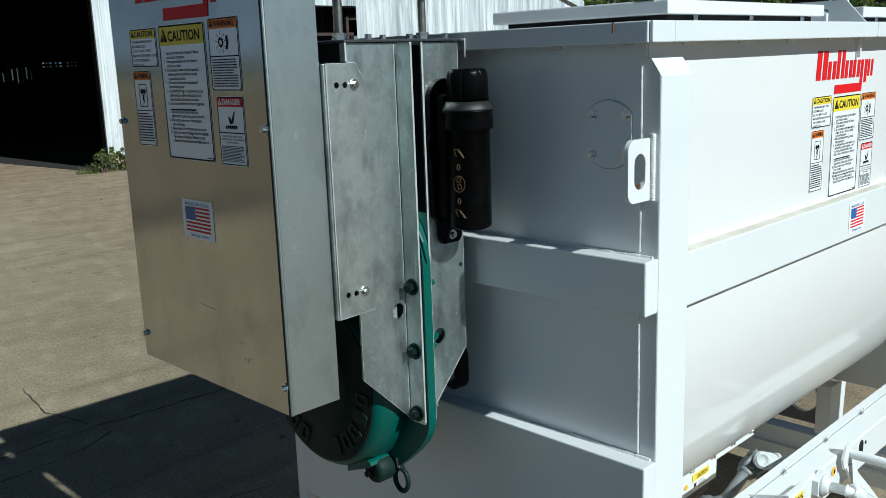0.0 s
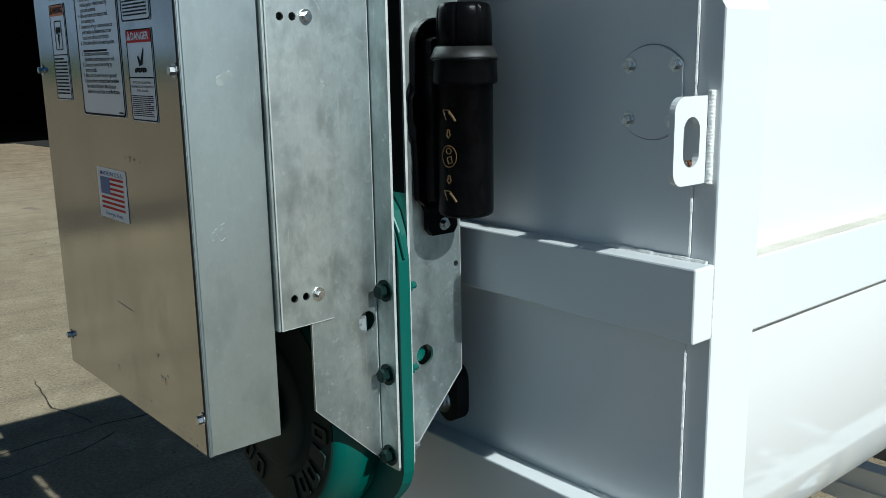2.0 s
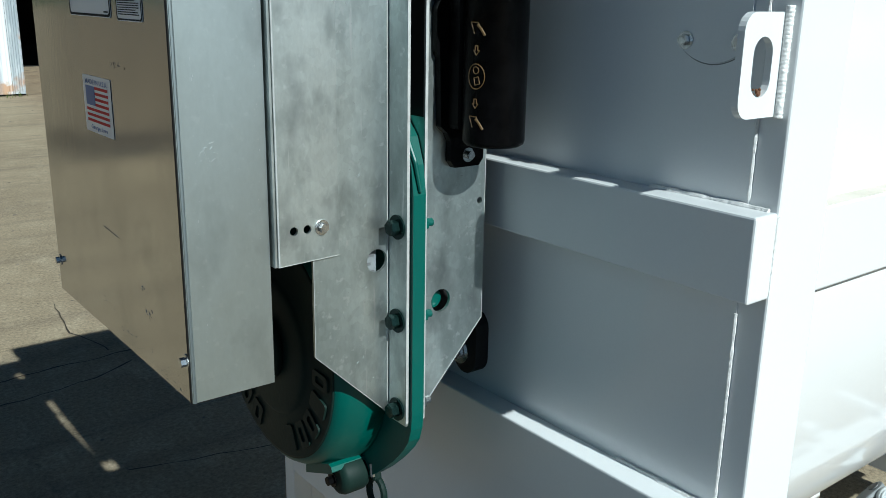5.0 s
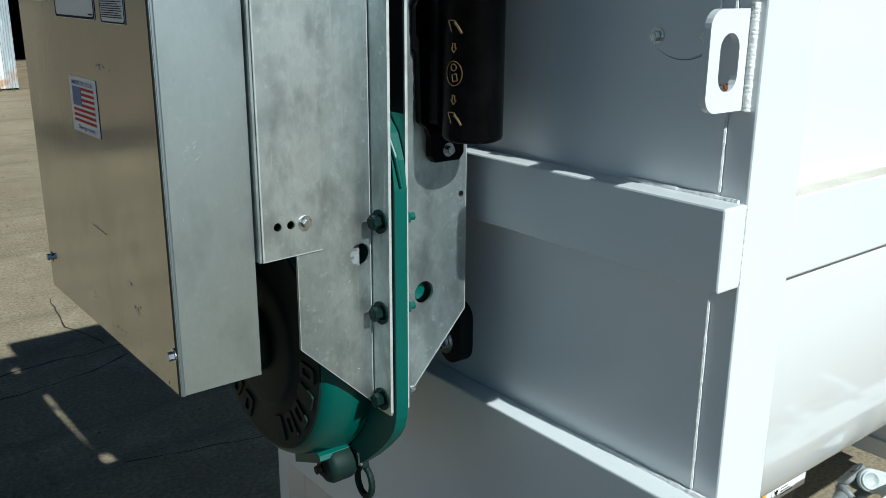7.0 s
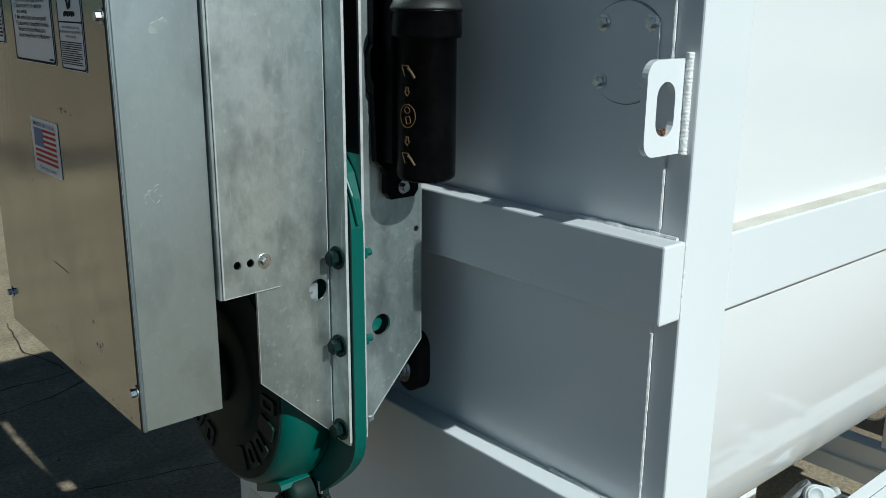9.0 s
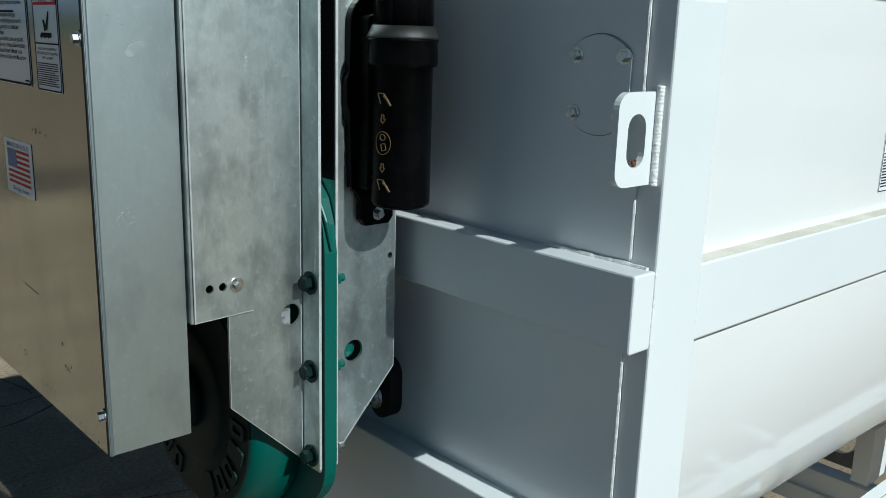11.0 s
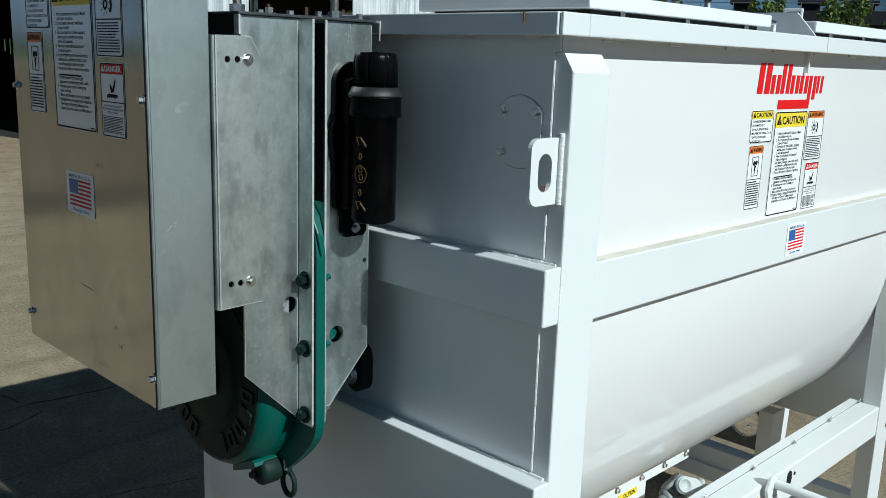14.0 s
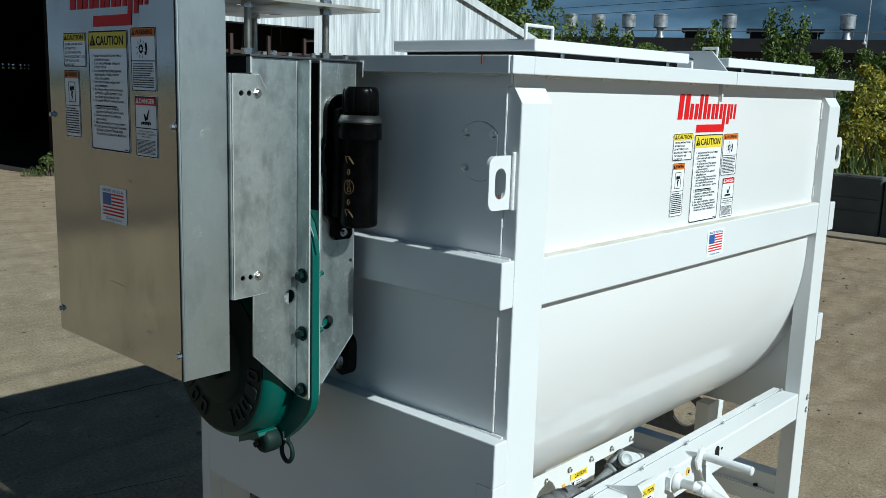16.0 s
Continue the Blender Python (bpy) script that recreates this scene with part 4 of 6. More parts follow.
def bent_arm(sections, thick):
    """A flat bar through sections of (z, y, x from, x to), thick along y."""
    bm = B()
    rows = [[bm.verts.new(p) for p in ((xa, y, z), (xb, y, z), (xb, y + thick, z), (xa, y + thick, z))] for z, y, xa, xb in sections]
    for p, q in zip(rows, rows[1:]):
        for k in range(4):
            bm.faces.new((p[k], p[(k + 1) % 4], q[(k + 1) % 4], q[k]))
    bm.faces.new(rows[0])
    bm.faces.new(rows[-1][::-1])
    return bm


part("arm", bent_arm([(0.545, 0.857, 2.374, 2.424), (0.50, 0.852, 2.402, 2.456), (0.44, 0.844, 2.455, 2.520), (0.36, 0.834, 2.500, 2.600)], 0.007), WHITE, lever)
bm = B()
rod(bm, (2.231, 0.8775, 0.548), (2.231, 0.862, 0.548), 0.040, 6)
lathe(bm, (2.231, 0.862, 0.548), (0, -1, 0), ((0, 0.029), (0.008, 0.029), (0.012, 0.021), (0.02, 0.019)), 24)
part("hub", bm, WHITE, lever, "white hexagonal bearing hub")
bm = lathe(B(), (2.231, 0.845, 0.548), (0.02, -1, 0.05), ((0, 0.0135), (0.042, 0.0135), (0.043, 0.017), (0.047, 0.017), (0.048, 0.0135), (0.075, 0.0135)), 20)
part("shaft", bm, WHITE, lever)
bm = lathe(B(), (2.235, 0.785, 0.552), (0.62, -0.25, -0.45), ((-0.012, 0.014), (-0.004, 0.021), (0.028, 0.021), (0.034, 0.016), (0.17, 0.016)), 20)
part("link_bar", bm, WHITE, lever)
part("pin", rod(B(), (2.268, 0.776, 0.512), (2.268, 0.776, 0.490), 0.004, 8), ZINC, lever)
bm = box(B(), 1.990, 2.115, 0.856, 0.8765, 0.47, 0.597, 0.003)
shield = part("shield", bm, WHITE, lever, "white folded cover on the rail")
bm = plate(B(), [(0.952, 0.5845), (0.850, 0.617), (0.836, 0.600), (0.836, 0.52), (0.8775, 0.52), (0.8775, 0.5845)], [], frame_of((1.984, 0, 0), (0, 1, 0), (0, 0, 1)), 0.005)
part("wing", bm, WHITE, shield)
m = frame_of((1.996, 0.8555, 0.522), (1, 0, 0), (0, 0, 1))
lab = part("caution_label", flat(B(), m, 0, 0, 0.092, 0.068, 0), VINYL, shield, "white and yellow caution label")
part("header", flat(B(), m, 0, 0.044, 0.092, 0.068, 0.0006), YELLOW, lab)
lettering(lab, "CAUTION", m @ Matrix.Translation((0.022, 0.049, 0.0012)), 0.018, INK, 0.066, name="word")
bm = B()
for i in range(4):
    flat(bm, m, 0.030, 0.006 + 0.009 * i, 0.086 - 0.010 * (i % 2), 0.0095 + 0.009 * i, 0.0006)
part("text_block", bm, INK, lab)
bm = lathe(B(), (2.336, 0.877, 0.542), (0, -1, 0), ((0, 0.0125), (0.001, 0.0125)), 20)
round_label = part("round_label", bm, AMBER, lever, "small amber round label")
part("pictogram", rod(B(), (2.336, 0.8757, 0.537), (2.339, 0.8757, 0.547), 0.0025, 8), INK, round_label)

# flange that hangs below the trough, with bolts and a label
flange = thing("outlet_flange", "white bolted flange hanging under the trough", "flange", (2.3, 1.335, 0.40))
part("flange_plate", box(B(), 1.70, 2.806, 1.333, 1.339, 0.361, 0.4405, 0.001), WHITE, flange)
part("flange_plate", box(B(), 1.70, 2.546, 1.334, 1.338, 0.298, 0.3605, 0.001), WHITE, flange)
for k in range(7):
    hex_bolt(flange, (2.781 - 0.1345 * k, 1.333, 0.385), (0, -1, 0), 0.0135, ZINC)
m = frame_of((2.388, 1.3325, 0.305), (1, 0, 0), (0, 0, 1)) @ Matrix.Scale(0.93, 4)
lab = part("caution_label", flat(B(), m, 0, 0, 0.11, 0.062, 0), VINYL, flange, "white and yellow caution label")
part("header", flat(B(), m, 0, 0.036, 0.11, 0.062, 0.0006), YELLOW, lab)
lettering(lab, "CAUTION", m @ Matrix.Translation((0.026, 0.041, 0.0015)), 0.022, INK, 0.072, name="word")
bm = B()
for i in range(3):
    flat(bm, m, 0.04, 0.006 + 0.009 * i, 0.10 - 0.012 * i, 0.009 + 0.009 * i, 0.0006)
part("text_block", bm, GREY_STEEL_SHADE, lab)
bm = plate(B(), [(0.008, 0.030), (0.013, 0.008), (0.018, 0.018), (0.023, 0.008), (0.028, 0.030), (0.022, 0.026), (0.018, 0.029), (0.014, 0.025)], [], m @ Matrix.Translation((0, 0, 0.0006)), 0.0003)
part("pictogram", bm, INK, lab)
part("round_label", lathe(B(), (2.350, 1.3325, 0.334), (0, -1, 0), ((0, 0.009), (0.001, 0.009)), 20), AMBER, flange, "small amber round label")
# Outlet box coloured dark for the shaded space under the trough.
part("outlet_box", box(B(), 1.72, 2.52, 1.345, 1.72, 0.26, 0.43, 0.006), STEEL_DARK, flange, "outlet box darkened for the shade under the trough")

shaft = thing("drive_shaft", "grey-white drive shaft with a cast universal joint", "drive shaft", (2.2, 1.05, 0.54))
toward = Vector((-0.50, -0.72, 0.42)).normalized()
joint = Vector((2.247, 1.037, 0.558)) - toward * 0.034
along = (Vector((1, -0.05, 0)) - toward * toward.x).normalized()
across = toward.cross(along)


def fork_ear(bm, normal, reach, off, length, width, depth):
    """A rounded cast ear of a yoke: a thick slot-shaped plate off the joint's middle, reaching along one way."""
    ear = plate(B(), slot(0, (length - width) / 2, width, length), [], Matrix.Identity(4), depth)
    bmesh.ops.bevel(ear, geom=[e for e in ear.edges if len(e.link_faces) == 2 and e.calc_face_angle(0) > 1.0], offset=depth * 0.3, segments=2, affect="EDGES", profile=0.5)
    m = Matrix.Translation(joint + normal * off) @ Matrix((reach.cross(normal), reach, normal)).transposed().to_4x4()
    bmesh.ops.transform(ear, matrix=m, verts=ear.verts)
    me = bpy.data.meshes.new("ear")
    ear.to_mesh(me)
    bm.from_mesh(me)
    bpy.data.meshes.remove(me)
    return bm


# Right yoke coloured as lit, left yoke as shaded; the paint is one.
right, left = (along * 0.86 - across * 0.5).normalized(), (-along * 0.93 - across * 0.36).normalized()
bm = B()
for off in (0.017, -0.030):
    fork_ear(bm, toward, right, off, 0.076, 0.050, 0.014)
lathe(bm, joint + right * 0.044, right, ((0, 0.010), (0.005, 0.030), (0.016, 0.030), (0.022, 0.018), (0.05, 0.016)), 22)
part("yoke", bm, CAST_LIT, shaft, "cast yoke of the universal joint in its lit tone")
bm = B()
lid_way = toward.cross(left)
for off in (0.016, -0.028):
    fork_ear(bm, lid_way, left, off, 0.070, 0.040, 0.011)
lathe(bm, joint + left * 0.040, left, ((0, 0.008), (0.005, 0.026), (0.016, 0.025), (0.022, 0.017), (0.03, 0.015)), 22)
part("yoke", bm, GREYPAINT, shaft, "grey cast yoke of the universal joint in its shaded tone")
bm = B()
for axis in (toward, lid_way):
    rod(bm, joint - axis * 0.030, joint + axis * 0.030, 0.012, 16)
part("cross", bm, GREY_STEEL_SHADE, shaft, "dark steel cross of the joint")
for axis, reach in ((toward, 0.034), (lid_way, 0.031)):
    part("bearing_cap", lathe(B(), joint + axis * (reach - 0.006), axis, ((0, 0.0205), (0.004, 0.0205), (0.0055, 0.019), (0.0055, 0.015), (0.0045, 0.0145), (0.0045, 0.003)), 28), CAST_LIT, shaft)
tail = joint + left * 0.055
part("tube", rod(B(), tail, (2.02, 1.043, 0.507), 0.0155, 20, 0.0155), GREYPAINT, shaft)
bm = lathe(B(), (2.030, 1.043, 0.509), (-0.998, -0.01, 0.05), ((0, 0.015), (0.006, 0.025), (0.024, 0.027), (0.030, 0.022), (0.040, 0.022), (0.044, 0.028), (0.056, 0.028), (0.060, 0.022)), 24)
part("collar", bm, GREYPAINT, shaft, "grey ribbed collar on the shaft")
bm = lathe(B(), (1.970, 1.043, 0.518), (-0.998, -0.01, 0.05), ((0, 0.024), (0.004, 0.040), (0.055, 0.042), (0.060, 0.034), (0.072, 0.034), (0.076, 0.043), (0.096, 0.043), (0.100, 0.034), (0.112, 0.034), (0.116, 0.045), (0.150, 0.044), (0.156, 0.02)), 28)
for k in range(5):
    a = 2 * math.pi * k / 5 + 0.4
    rod(bm, (1.945, 1.043 + 0.038 * math.cos(a), 0.520 + 0.038 * math.sin(a)), (1.915, 1.043 + 0.038 * math.cos(a), 0.521 + 0.038 * math.sin(a)), 0.011, 10)
part("coupling", bm, GREY_STEEL_SHADE, shaft, "dark grey ribbed coupling")

# ---- the drive ----
PY = 1.310                     # face of the mounting plates
mount = thing("drive_mount", "galvanised steel bracket that carries the drive on the mixer's end", "bracket", (1.2, 1.48, 0.95))
side = frame_of((0, PY, 0), (1, 0, 0), (0, 0, 1))        # thickness goes to -y
TH = 0.005


def mount_side(y, s):
    """Two plates side by side, each with a flange turned outwards along the gap. s: -1 on the camera's side."""
    m = frame_of((0, y, 0), (1, 0, 0), (0, 0, 1))
    xr = 1.3445 if s < 0 else 1.322
    bm = plate(B(), [(1.052, 1.073), (1.162, 0.966), (1.1755, 0.952), (1.1755, 1.722), (1.052, 1.722)], [circle(1.1515, 1.193, 0.0165)], m, TH)
    part("left_plate", bm, GALV, mount)
    bm = plate(B(), [(1.1995, 0.956), (1.240, 0.956), (xr, 1.070), (xr, 1.722), (1.1995, 1.722)], [circle(1.264, 1.113, 0.0175)] + ([circle(1.334, 1.256, 0.0048, 14)] if s < 0 else []), m, TH)
    part("right_plate", bm, GALV, mount)
    ya, yb = (y - 0.048, y - TH - 0.0003) if s < 0 else (y + 0.0003, y + 0.043)
    part("left_flange", box(B(), 1.1708, 1.1755, ya, yb, 0.952, 1.722, 0.001), GALV, mount)
    part("right_flange", box(B(), 1.1995, 1.2042, ya, yb, 0.956, 1.722, 0.001), GALV, mount)


def cut_edge(pts, y, parent, r=0.0011, name="cut_edge"):
    """A pale line for a plate's sheared edge and its glint, along points (x, z) on its face at y."""
    part(name, tube_path(B(), [(x, y, z) for x, z in pts], r, 6), EDGE, parent)


mount_side(PY, -1)
FY = PY - TH
cut_edge([(1.052, 1.211), (1.052, 1.073), (1.162, 0.966), (1.1705, 0.957)], FY, mount, 0.0005)
cut_edge([(1.0525, 1.688), (1.0525, 1.718), (1.055, 1.7205), (1.166, 1.7205)], FY, mount, 0.0009)
# Pale tube on the bend: its sun glint put into colour.
cut_edge([(1.1692, 0.958), (1.1692, 1.7205)], FY, mount, 0.0011, "bend_line")
cut_edge([(1.2055, 0.957), (1.240, 0.957), (1.3435, 1.0705), (1.3435, 1.718), (1.341, 1.7205), (1.206, 1.7205)], FY, mount, 0.0006)
for x in (1.17315, 1.20185):
    part("cut_edge", box(B(), x - 0.0022, x + 0.0022, PY - 0.0484, PY - 0.0481, 0.957, 1.7215), EDGE, mount)
mount_side(PY + 0.34, 1)
# Hidden block added to end the sun streak between mount and mixer.
part("streak_block", box(B(), 1.323, 1.3775, 1.40, 1.58, 1.04, 1.13, 0.003), RUBBER_SHADE, mount, "hidden black block added to end a sun streak")
# Black strips put the deep shade of the gap into colour.
part("gap_shade", box(B(), 1.1986, 1.1993, PY - 0.046, PY - 0.0055, 1.392, 1.716), RUBBER_SHADE, mount, "black strip for the shade inside the gap")
part("gap_back_shade", box(B(), 1.176, 1.199, PY + 0.03, PY + 0.05, 1.40, 1.715), RUBBER_SHADE, mount, "black strip for the shade deep in the gap")
part("web", box(B(), 1.10, 1.33, PY + 0.155, PY + 0.161, 1.30, 1.715), GALV_DULL, mount)
bm = B()
box(bm, 1.044, 1.349, PY - 0.012, PY + 0.36, 1.7235, 1.7285, 0.001)
part("top_cap", bm, STEEL_DARK, mount, "dark folded steel cap on top")
part("cap_lip", box(B(), 1.3585, 1.362, PY - 0.012, PY - 0.0085, 1.690, 1.7282, 0.001), EDGE, mount)
part("cap_lip", box(B(), 1.3492, 1.3583, PY - 0.012, PY + 0.006, 1.7237, 1.7282), GALV_DULL, mount)
part("cap_lip", box(B(), 1.044, 1.048, PY - 0.012, PY + 0.004, 1.690, 1.7232, 0.001), EDGE, mount)
# Black strip in place of the shade under the cap's left end.
part("cap_shade", box(B(), 1.0475, 1.051, PY + 0.0045, PY + 0.36, 1.690, 1.7232), RUBBER_SHADE, mount, "black strip for the shade under the cap")
for x, y in ((1.12, PY + 0.01), (1.235, PY + 0.02), (1.325, PY + 0.01), (1.16, PY + 0.10), (1.20, PY + 0.06)):
    hex_bolt(mount, (x, y, 1.7285), (0, 0, 1), 0.014)
for x, y in ((1.071, PY + 0.035), (1.285, PY + 0.035), (1.071, PY + 0.31), (1.285, PY + 0.31)):
    p = part("threaded_rod", rod(B(), (x, y, 1.70), (x, y, 1.90), 0.0075, 16), ROD, mount)
    for z in (1.729, 1.826, 1.8465):
        part("nut", rod(B(), (x, y, z), (x, y, z + 0.013), 0.0135, 6), ZINC, p)
    bm = B()
    for i in range(70):
        rod(bm, (x, y, 1.743 + i * 0.002), (x, y, 1.744 + i * 0.002), 0.0083, 10)
    part("thread", bm, ROD, p)
bm = plate(B(), rounded(0.99, 1.285, 1.405, 1.775, 0.01), [slot(1.12, 1.42, 0.02, 0.06), slot(1.33, 1.60, 0.02, 0.06)], frame_of((0, 0, 1.8395), (1, 0, 0), (0, 1, 0)), 0.007)
motor_plate = part("motor_plate", bm, OILY, mount, "flat oily steel motor plate on threaded rods")
part("paint_smear", box(B(), 1.145, 1.160, 1.33, 1.43, 1.8389, 1.8393), UNDERCOAT, motor_plate, "yellow paint smear underneath")
# flange bolts, nuts beyond
for z in (1.243, 1.108, 0.973):
    hex_bolt(mount, (1.1708, 1.283, z), (-1, 0, 0), 0.020, BOLT_GREEN)
    nut = part("nut", rod(B(), (1.2042, 1.284, z - 0.001), (1.218, 1.284, z - 0.001), 0.011, 6), GREEN if z > 1.0 else ZINC, mount, "green-painted nut" if z > 1.0 else "zinc nut")
    part("bolt_end", rod(B(), (1.2182, 1.284, z - 0.001), (1.229, 1.284, z - 0.001), 0.006, 12), GREEN if z > 1.0 else ZINC, nut)

# adjusting bracket between mount and guard
adjust = thing("guard_bracket", "galvanised folded bracket with adjusting holes beside the guard", "bracket", (1.04, PY, 1.2))
bm = plate(B(), [(0.999, 1.210), (1.088, 1.213), (1.088, 1.655), (1.068, 1.687), (0.999, 1.687)],
           [circle(x, z, 0.0058, 14) for z in (1.648, 1.2545) for x in (1.0225, 1.042)], frame_of((0, PY - TH - 0.0005, 0), (1, 0, 0), (0, 0, 1)), 0.004)
part("face_plate", bm, GALV_DULL, adjust)
part("rolled_edge", rod(B(), (1.0872, PY - TH - 0.0026, 1.214), (1.0872, PY - TH - 0.0026, 1.655), 0.0013, 10), GALV_DULL, adjust)
cut_edge([(0.9995, 1.687), (1.068, 1.687), (1.088, 1.655)], PY - TH - 0.0045, adjust, 0.0006)
cut_edge([(0.9995, 1.210), (1.088, 1.213)], PY - TH - 0.0045, adjust, 0.0004)
cut_edge([(1.0005, 1.686), (1.0005, 1.211)], PY - TH - 0.0045, adjust, 0.0012, "bend_line")
part("return_flange", box(B(), 0.9945, 0.9985, PY - TH - 0.0045, PY + 0.20, 1.21, 1.687, 0.001), GALV_DULL, adjust)
for z in (1.648, 1.2545):
    hex_bolt(adjust, (1.063, PY - TH - 0.0045, z), (0, -1, 0), 0.0118)

# ---- belt guard: folded box with decals on its face ----
GX, GY0, GY1, GZ0, GZ1 = 0.879, 1.309, 1.873, 1.052, 1.915
guard = thing("belt_guard", "tall sheet-metal belt guard with an aluminium face and safety decals", "guard", (0.93, 1.59, GZ0))
part("face_sheet", box(B(), GX, GX + 0.002, GY0 + 0.0015, GY1 - 0.0015, GZ0, GZ1), ALU, guard, "bare aluminium face sheet")
for ya, yb, la, lb in ((GY0, GY0 + 0.0014, GY0 + 0.0016, GY0 + 0.06), (GY1 - 0.0014, GY1, GY1 - 0.06, GY1 - 0.0016)):
    part("side_sheet", box(B(), GX + 0.0005, GX + 0.113, ya, yb, GZ0, GZ1), GALV_SMOOTH, guard, "pale galvanised side sheet")
    part("return_lip", box(B(), GX + 0.111, GX + 0.113, la, lb, GZ0, GZ1), GALV_DULL, guard)
part("top_sheet", box(B(), GX + 0.0022, GX + 0.113, GY0 + 0.0016, GY1 - 0.0016, GZ1 - 0.002, GZ1), GALV_SMOOTH, guard)
part("edge_hem", rod(B(), (GX + 0.0035, GY0 + 0.0008, GZ0), (GX + 0.0035, GY0 + 0.0008, GZ1), 0.0028, 8), GALV_SMOOTH, guard)
part("edge_seam", box(B(), GX - 0.0006, GX - 0.0001, GY0 + 0.0012, GY0 + 0.0062, GZ0, GZ1), RUBBER_SHADE, guard, "dark sealed edge of the face sheet")
for y, z in ((1.323, 1.579), (1.321, 1.105)):
    hex_bolt(guard, (GX, y, z), (-1, 0, 0), 0.0115, name="screw")
for z in (1.581, 1.105):
    hex_bolt(guard, (GX + 0.012, GY1, z), (0, 1, 0), 0.0115, name="screw")
    hex_bolt(guard, (GX, 1.862, z), (-1, 0, 0), 0.0105, ZINC, name="screw")
# scratches and a dull smear
part("scratch", rod(B(), (GX - 0.0002, 1.604, 1.2185), (GX - 0.0002, 1.545, 1.2145), 0.0005, 6), STEEL_DARK, guard, "thin dark scratch")
rnd = random.Random(12)
for x0, z0, n, r in ((0.915, 1.36, 12, 0.011), (0.93, 1.60, 5, 0.016)):
    bm = B()
    for i in range(n):
        p = Vector((x0 + rnd.gauss(0, r * 0.5), GY0 - 0.0003, z0 + rnd.gauss(0, r)))
        d = Vector((rnd.gauss(0, 1), 0, rnd.gauss(0, 1))).normalized() * (0.002 + 0.005 * rnd.random())
        rod(bm, p, p + d, 0.0003, 5)
    tagged(part("scuff_mark", bm, BRIGHT, guard, "bright scuff on the zinc"), kind="stuff")
for x0, z0, n, r in ((1.085, 1.56, 12, 0.02), (1.13, 1.06, 5, 0.03)):
    bm = B()
    for i in range(n):
        p = Vector((x0 + rnd.gauss(0, r * 0.3), PY - TH - (0.0048 if x0 < 1.088 else 0.0003), z0 + rnd.gauss(0, r)))
        p.x = min(p.x, 1.087) if x0 < 1.088 else max(p.x, 1.0885)
        d = Vector((rnd.gauss(0, 1), 0, rnd.gauss(0, 1))).normalized() * (0.001 + 0.004 * rnd.random())
        rod(bm, p, p + d, 0.0003, 5)
    tagged(part("scuff_mark", bm, BRIGHT, mount, "bright scuff on the zinc"), kind="stuff")

# Pale ellipse laid on for the sun's glint on a dent.
tilt = frame_of((0.939, GY0 - 0.0001, 1.568), (0.80, 0, 0.60), (-0.60, 0, 0.80))
bm = plate(B(), [(0.014 * math.cos(a), 0.006 * math.sin(a) * (1 + 0.3 * math.cos(3 * a))) for a in [2 * math.pi * i / 28 for i in range(28)]], [], tilt, 0.0003)
part("dent_glint", bm, GALV_DULL, guard, "painted sun glint of a dent in the zinc sheet")

# fine handling marks all over the two near plates
for xa, xb, za, zb, n in ((1.091, 1.136, 1.07, 1.70, 60), (1.215, 1.240, 1.00, 1.30, 45), (1.288, 1.325, 1.06, 1.30, 60)):
    bm = B()
    for i in range(n):
        p = Vector((rnd.uniform(xa, xb), PY - TH - 0.0002, rnd.uniform(za, zb)))
        d = Vector((rnd.gauss(0, 1), 0, rnd.gauss(0, 1))).normalized() * (0.0006 + 0.005 * rnd.random() ** 4)
        rod(bm, p, p + d, 0.00018 + 0.0002 * rnd.random(), 5)
    tagged(part("scuff_mark", bm, FAINT, mount, "bright scuff on the zinc"), kind="stuff")

for x0, za, zb, n in ((0.901, 1.10, 1.88, 30), (0.981, 1.20, 1.88, 34)):
    bm = B()
    for i in range(n):
        z = rnd.uniform(za, zb)
        h = 0.0006 + 0.003 * rnd.random() ** 3
        x = x0 + rnd.gauss(0, 0.0012)
        rod(bm, (x, GY0 - 0.0002, z), (x, GY0 - 0.0002, z + h), 0.00045, 5)
    tagged(part("speck_line", bm, BRIGHT, guard, "row of bright specks along the bend"), kind="stuff")

for y0, z0, n, ry, rz in ((1.500, 1.452, 16, 0.016, 0.003), (1.458, 1.162, 9, 0.006, 0.002), (1.442, 1.130, 14, 0.010, 0.004), (1.62, 1.10, 8, 0.03, 0.004), (1.50, 1.075, 12, 0.06, 0.003), (1.40, 1.062, 10, 0.03, 0.002), (1.66, 1.33, 7, 0.004, 0.02)):
    bm = B()
    for i in range(n):
        p = Vector((GX - 0.0001, min(max(y0 + rnd.gauss(0, ry), 1.33), 1.85), max(z0 + rnd.gauss(0, rz), GZ0 + 0.004)))
        d = Vector((0, rnd.gauss(0, 1), rnd.gauss(0, 0.5))).normalized() * (0.001 + 0.004 * rnd.random())
        rod(bm, p, p + d, 0.0002 + 0.0003 * rnd.random(), 5)
    tagged(part("smudge", bm, SMUDGE, guard, "dull grey smudge on the bare metal"), kind="stuff")

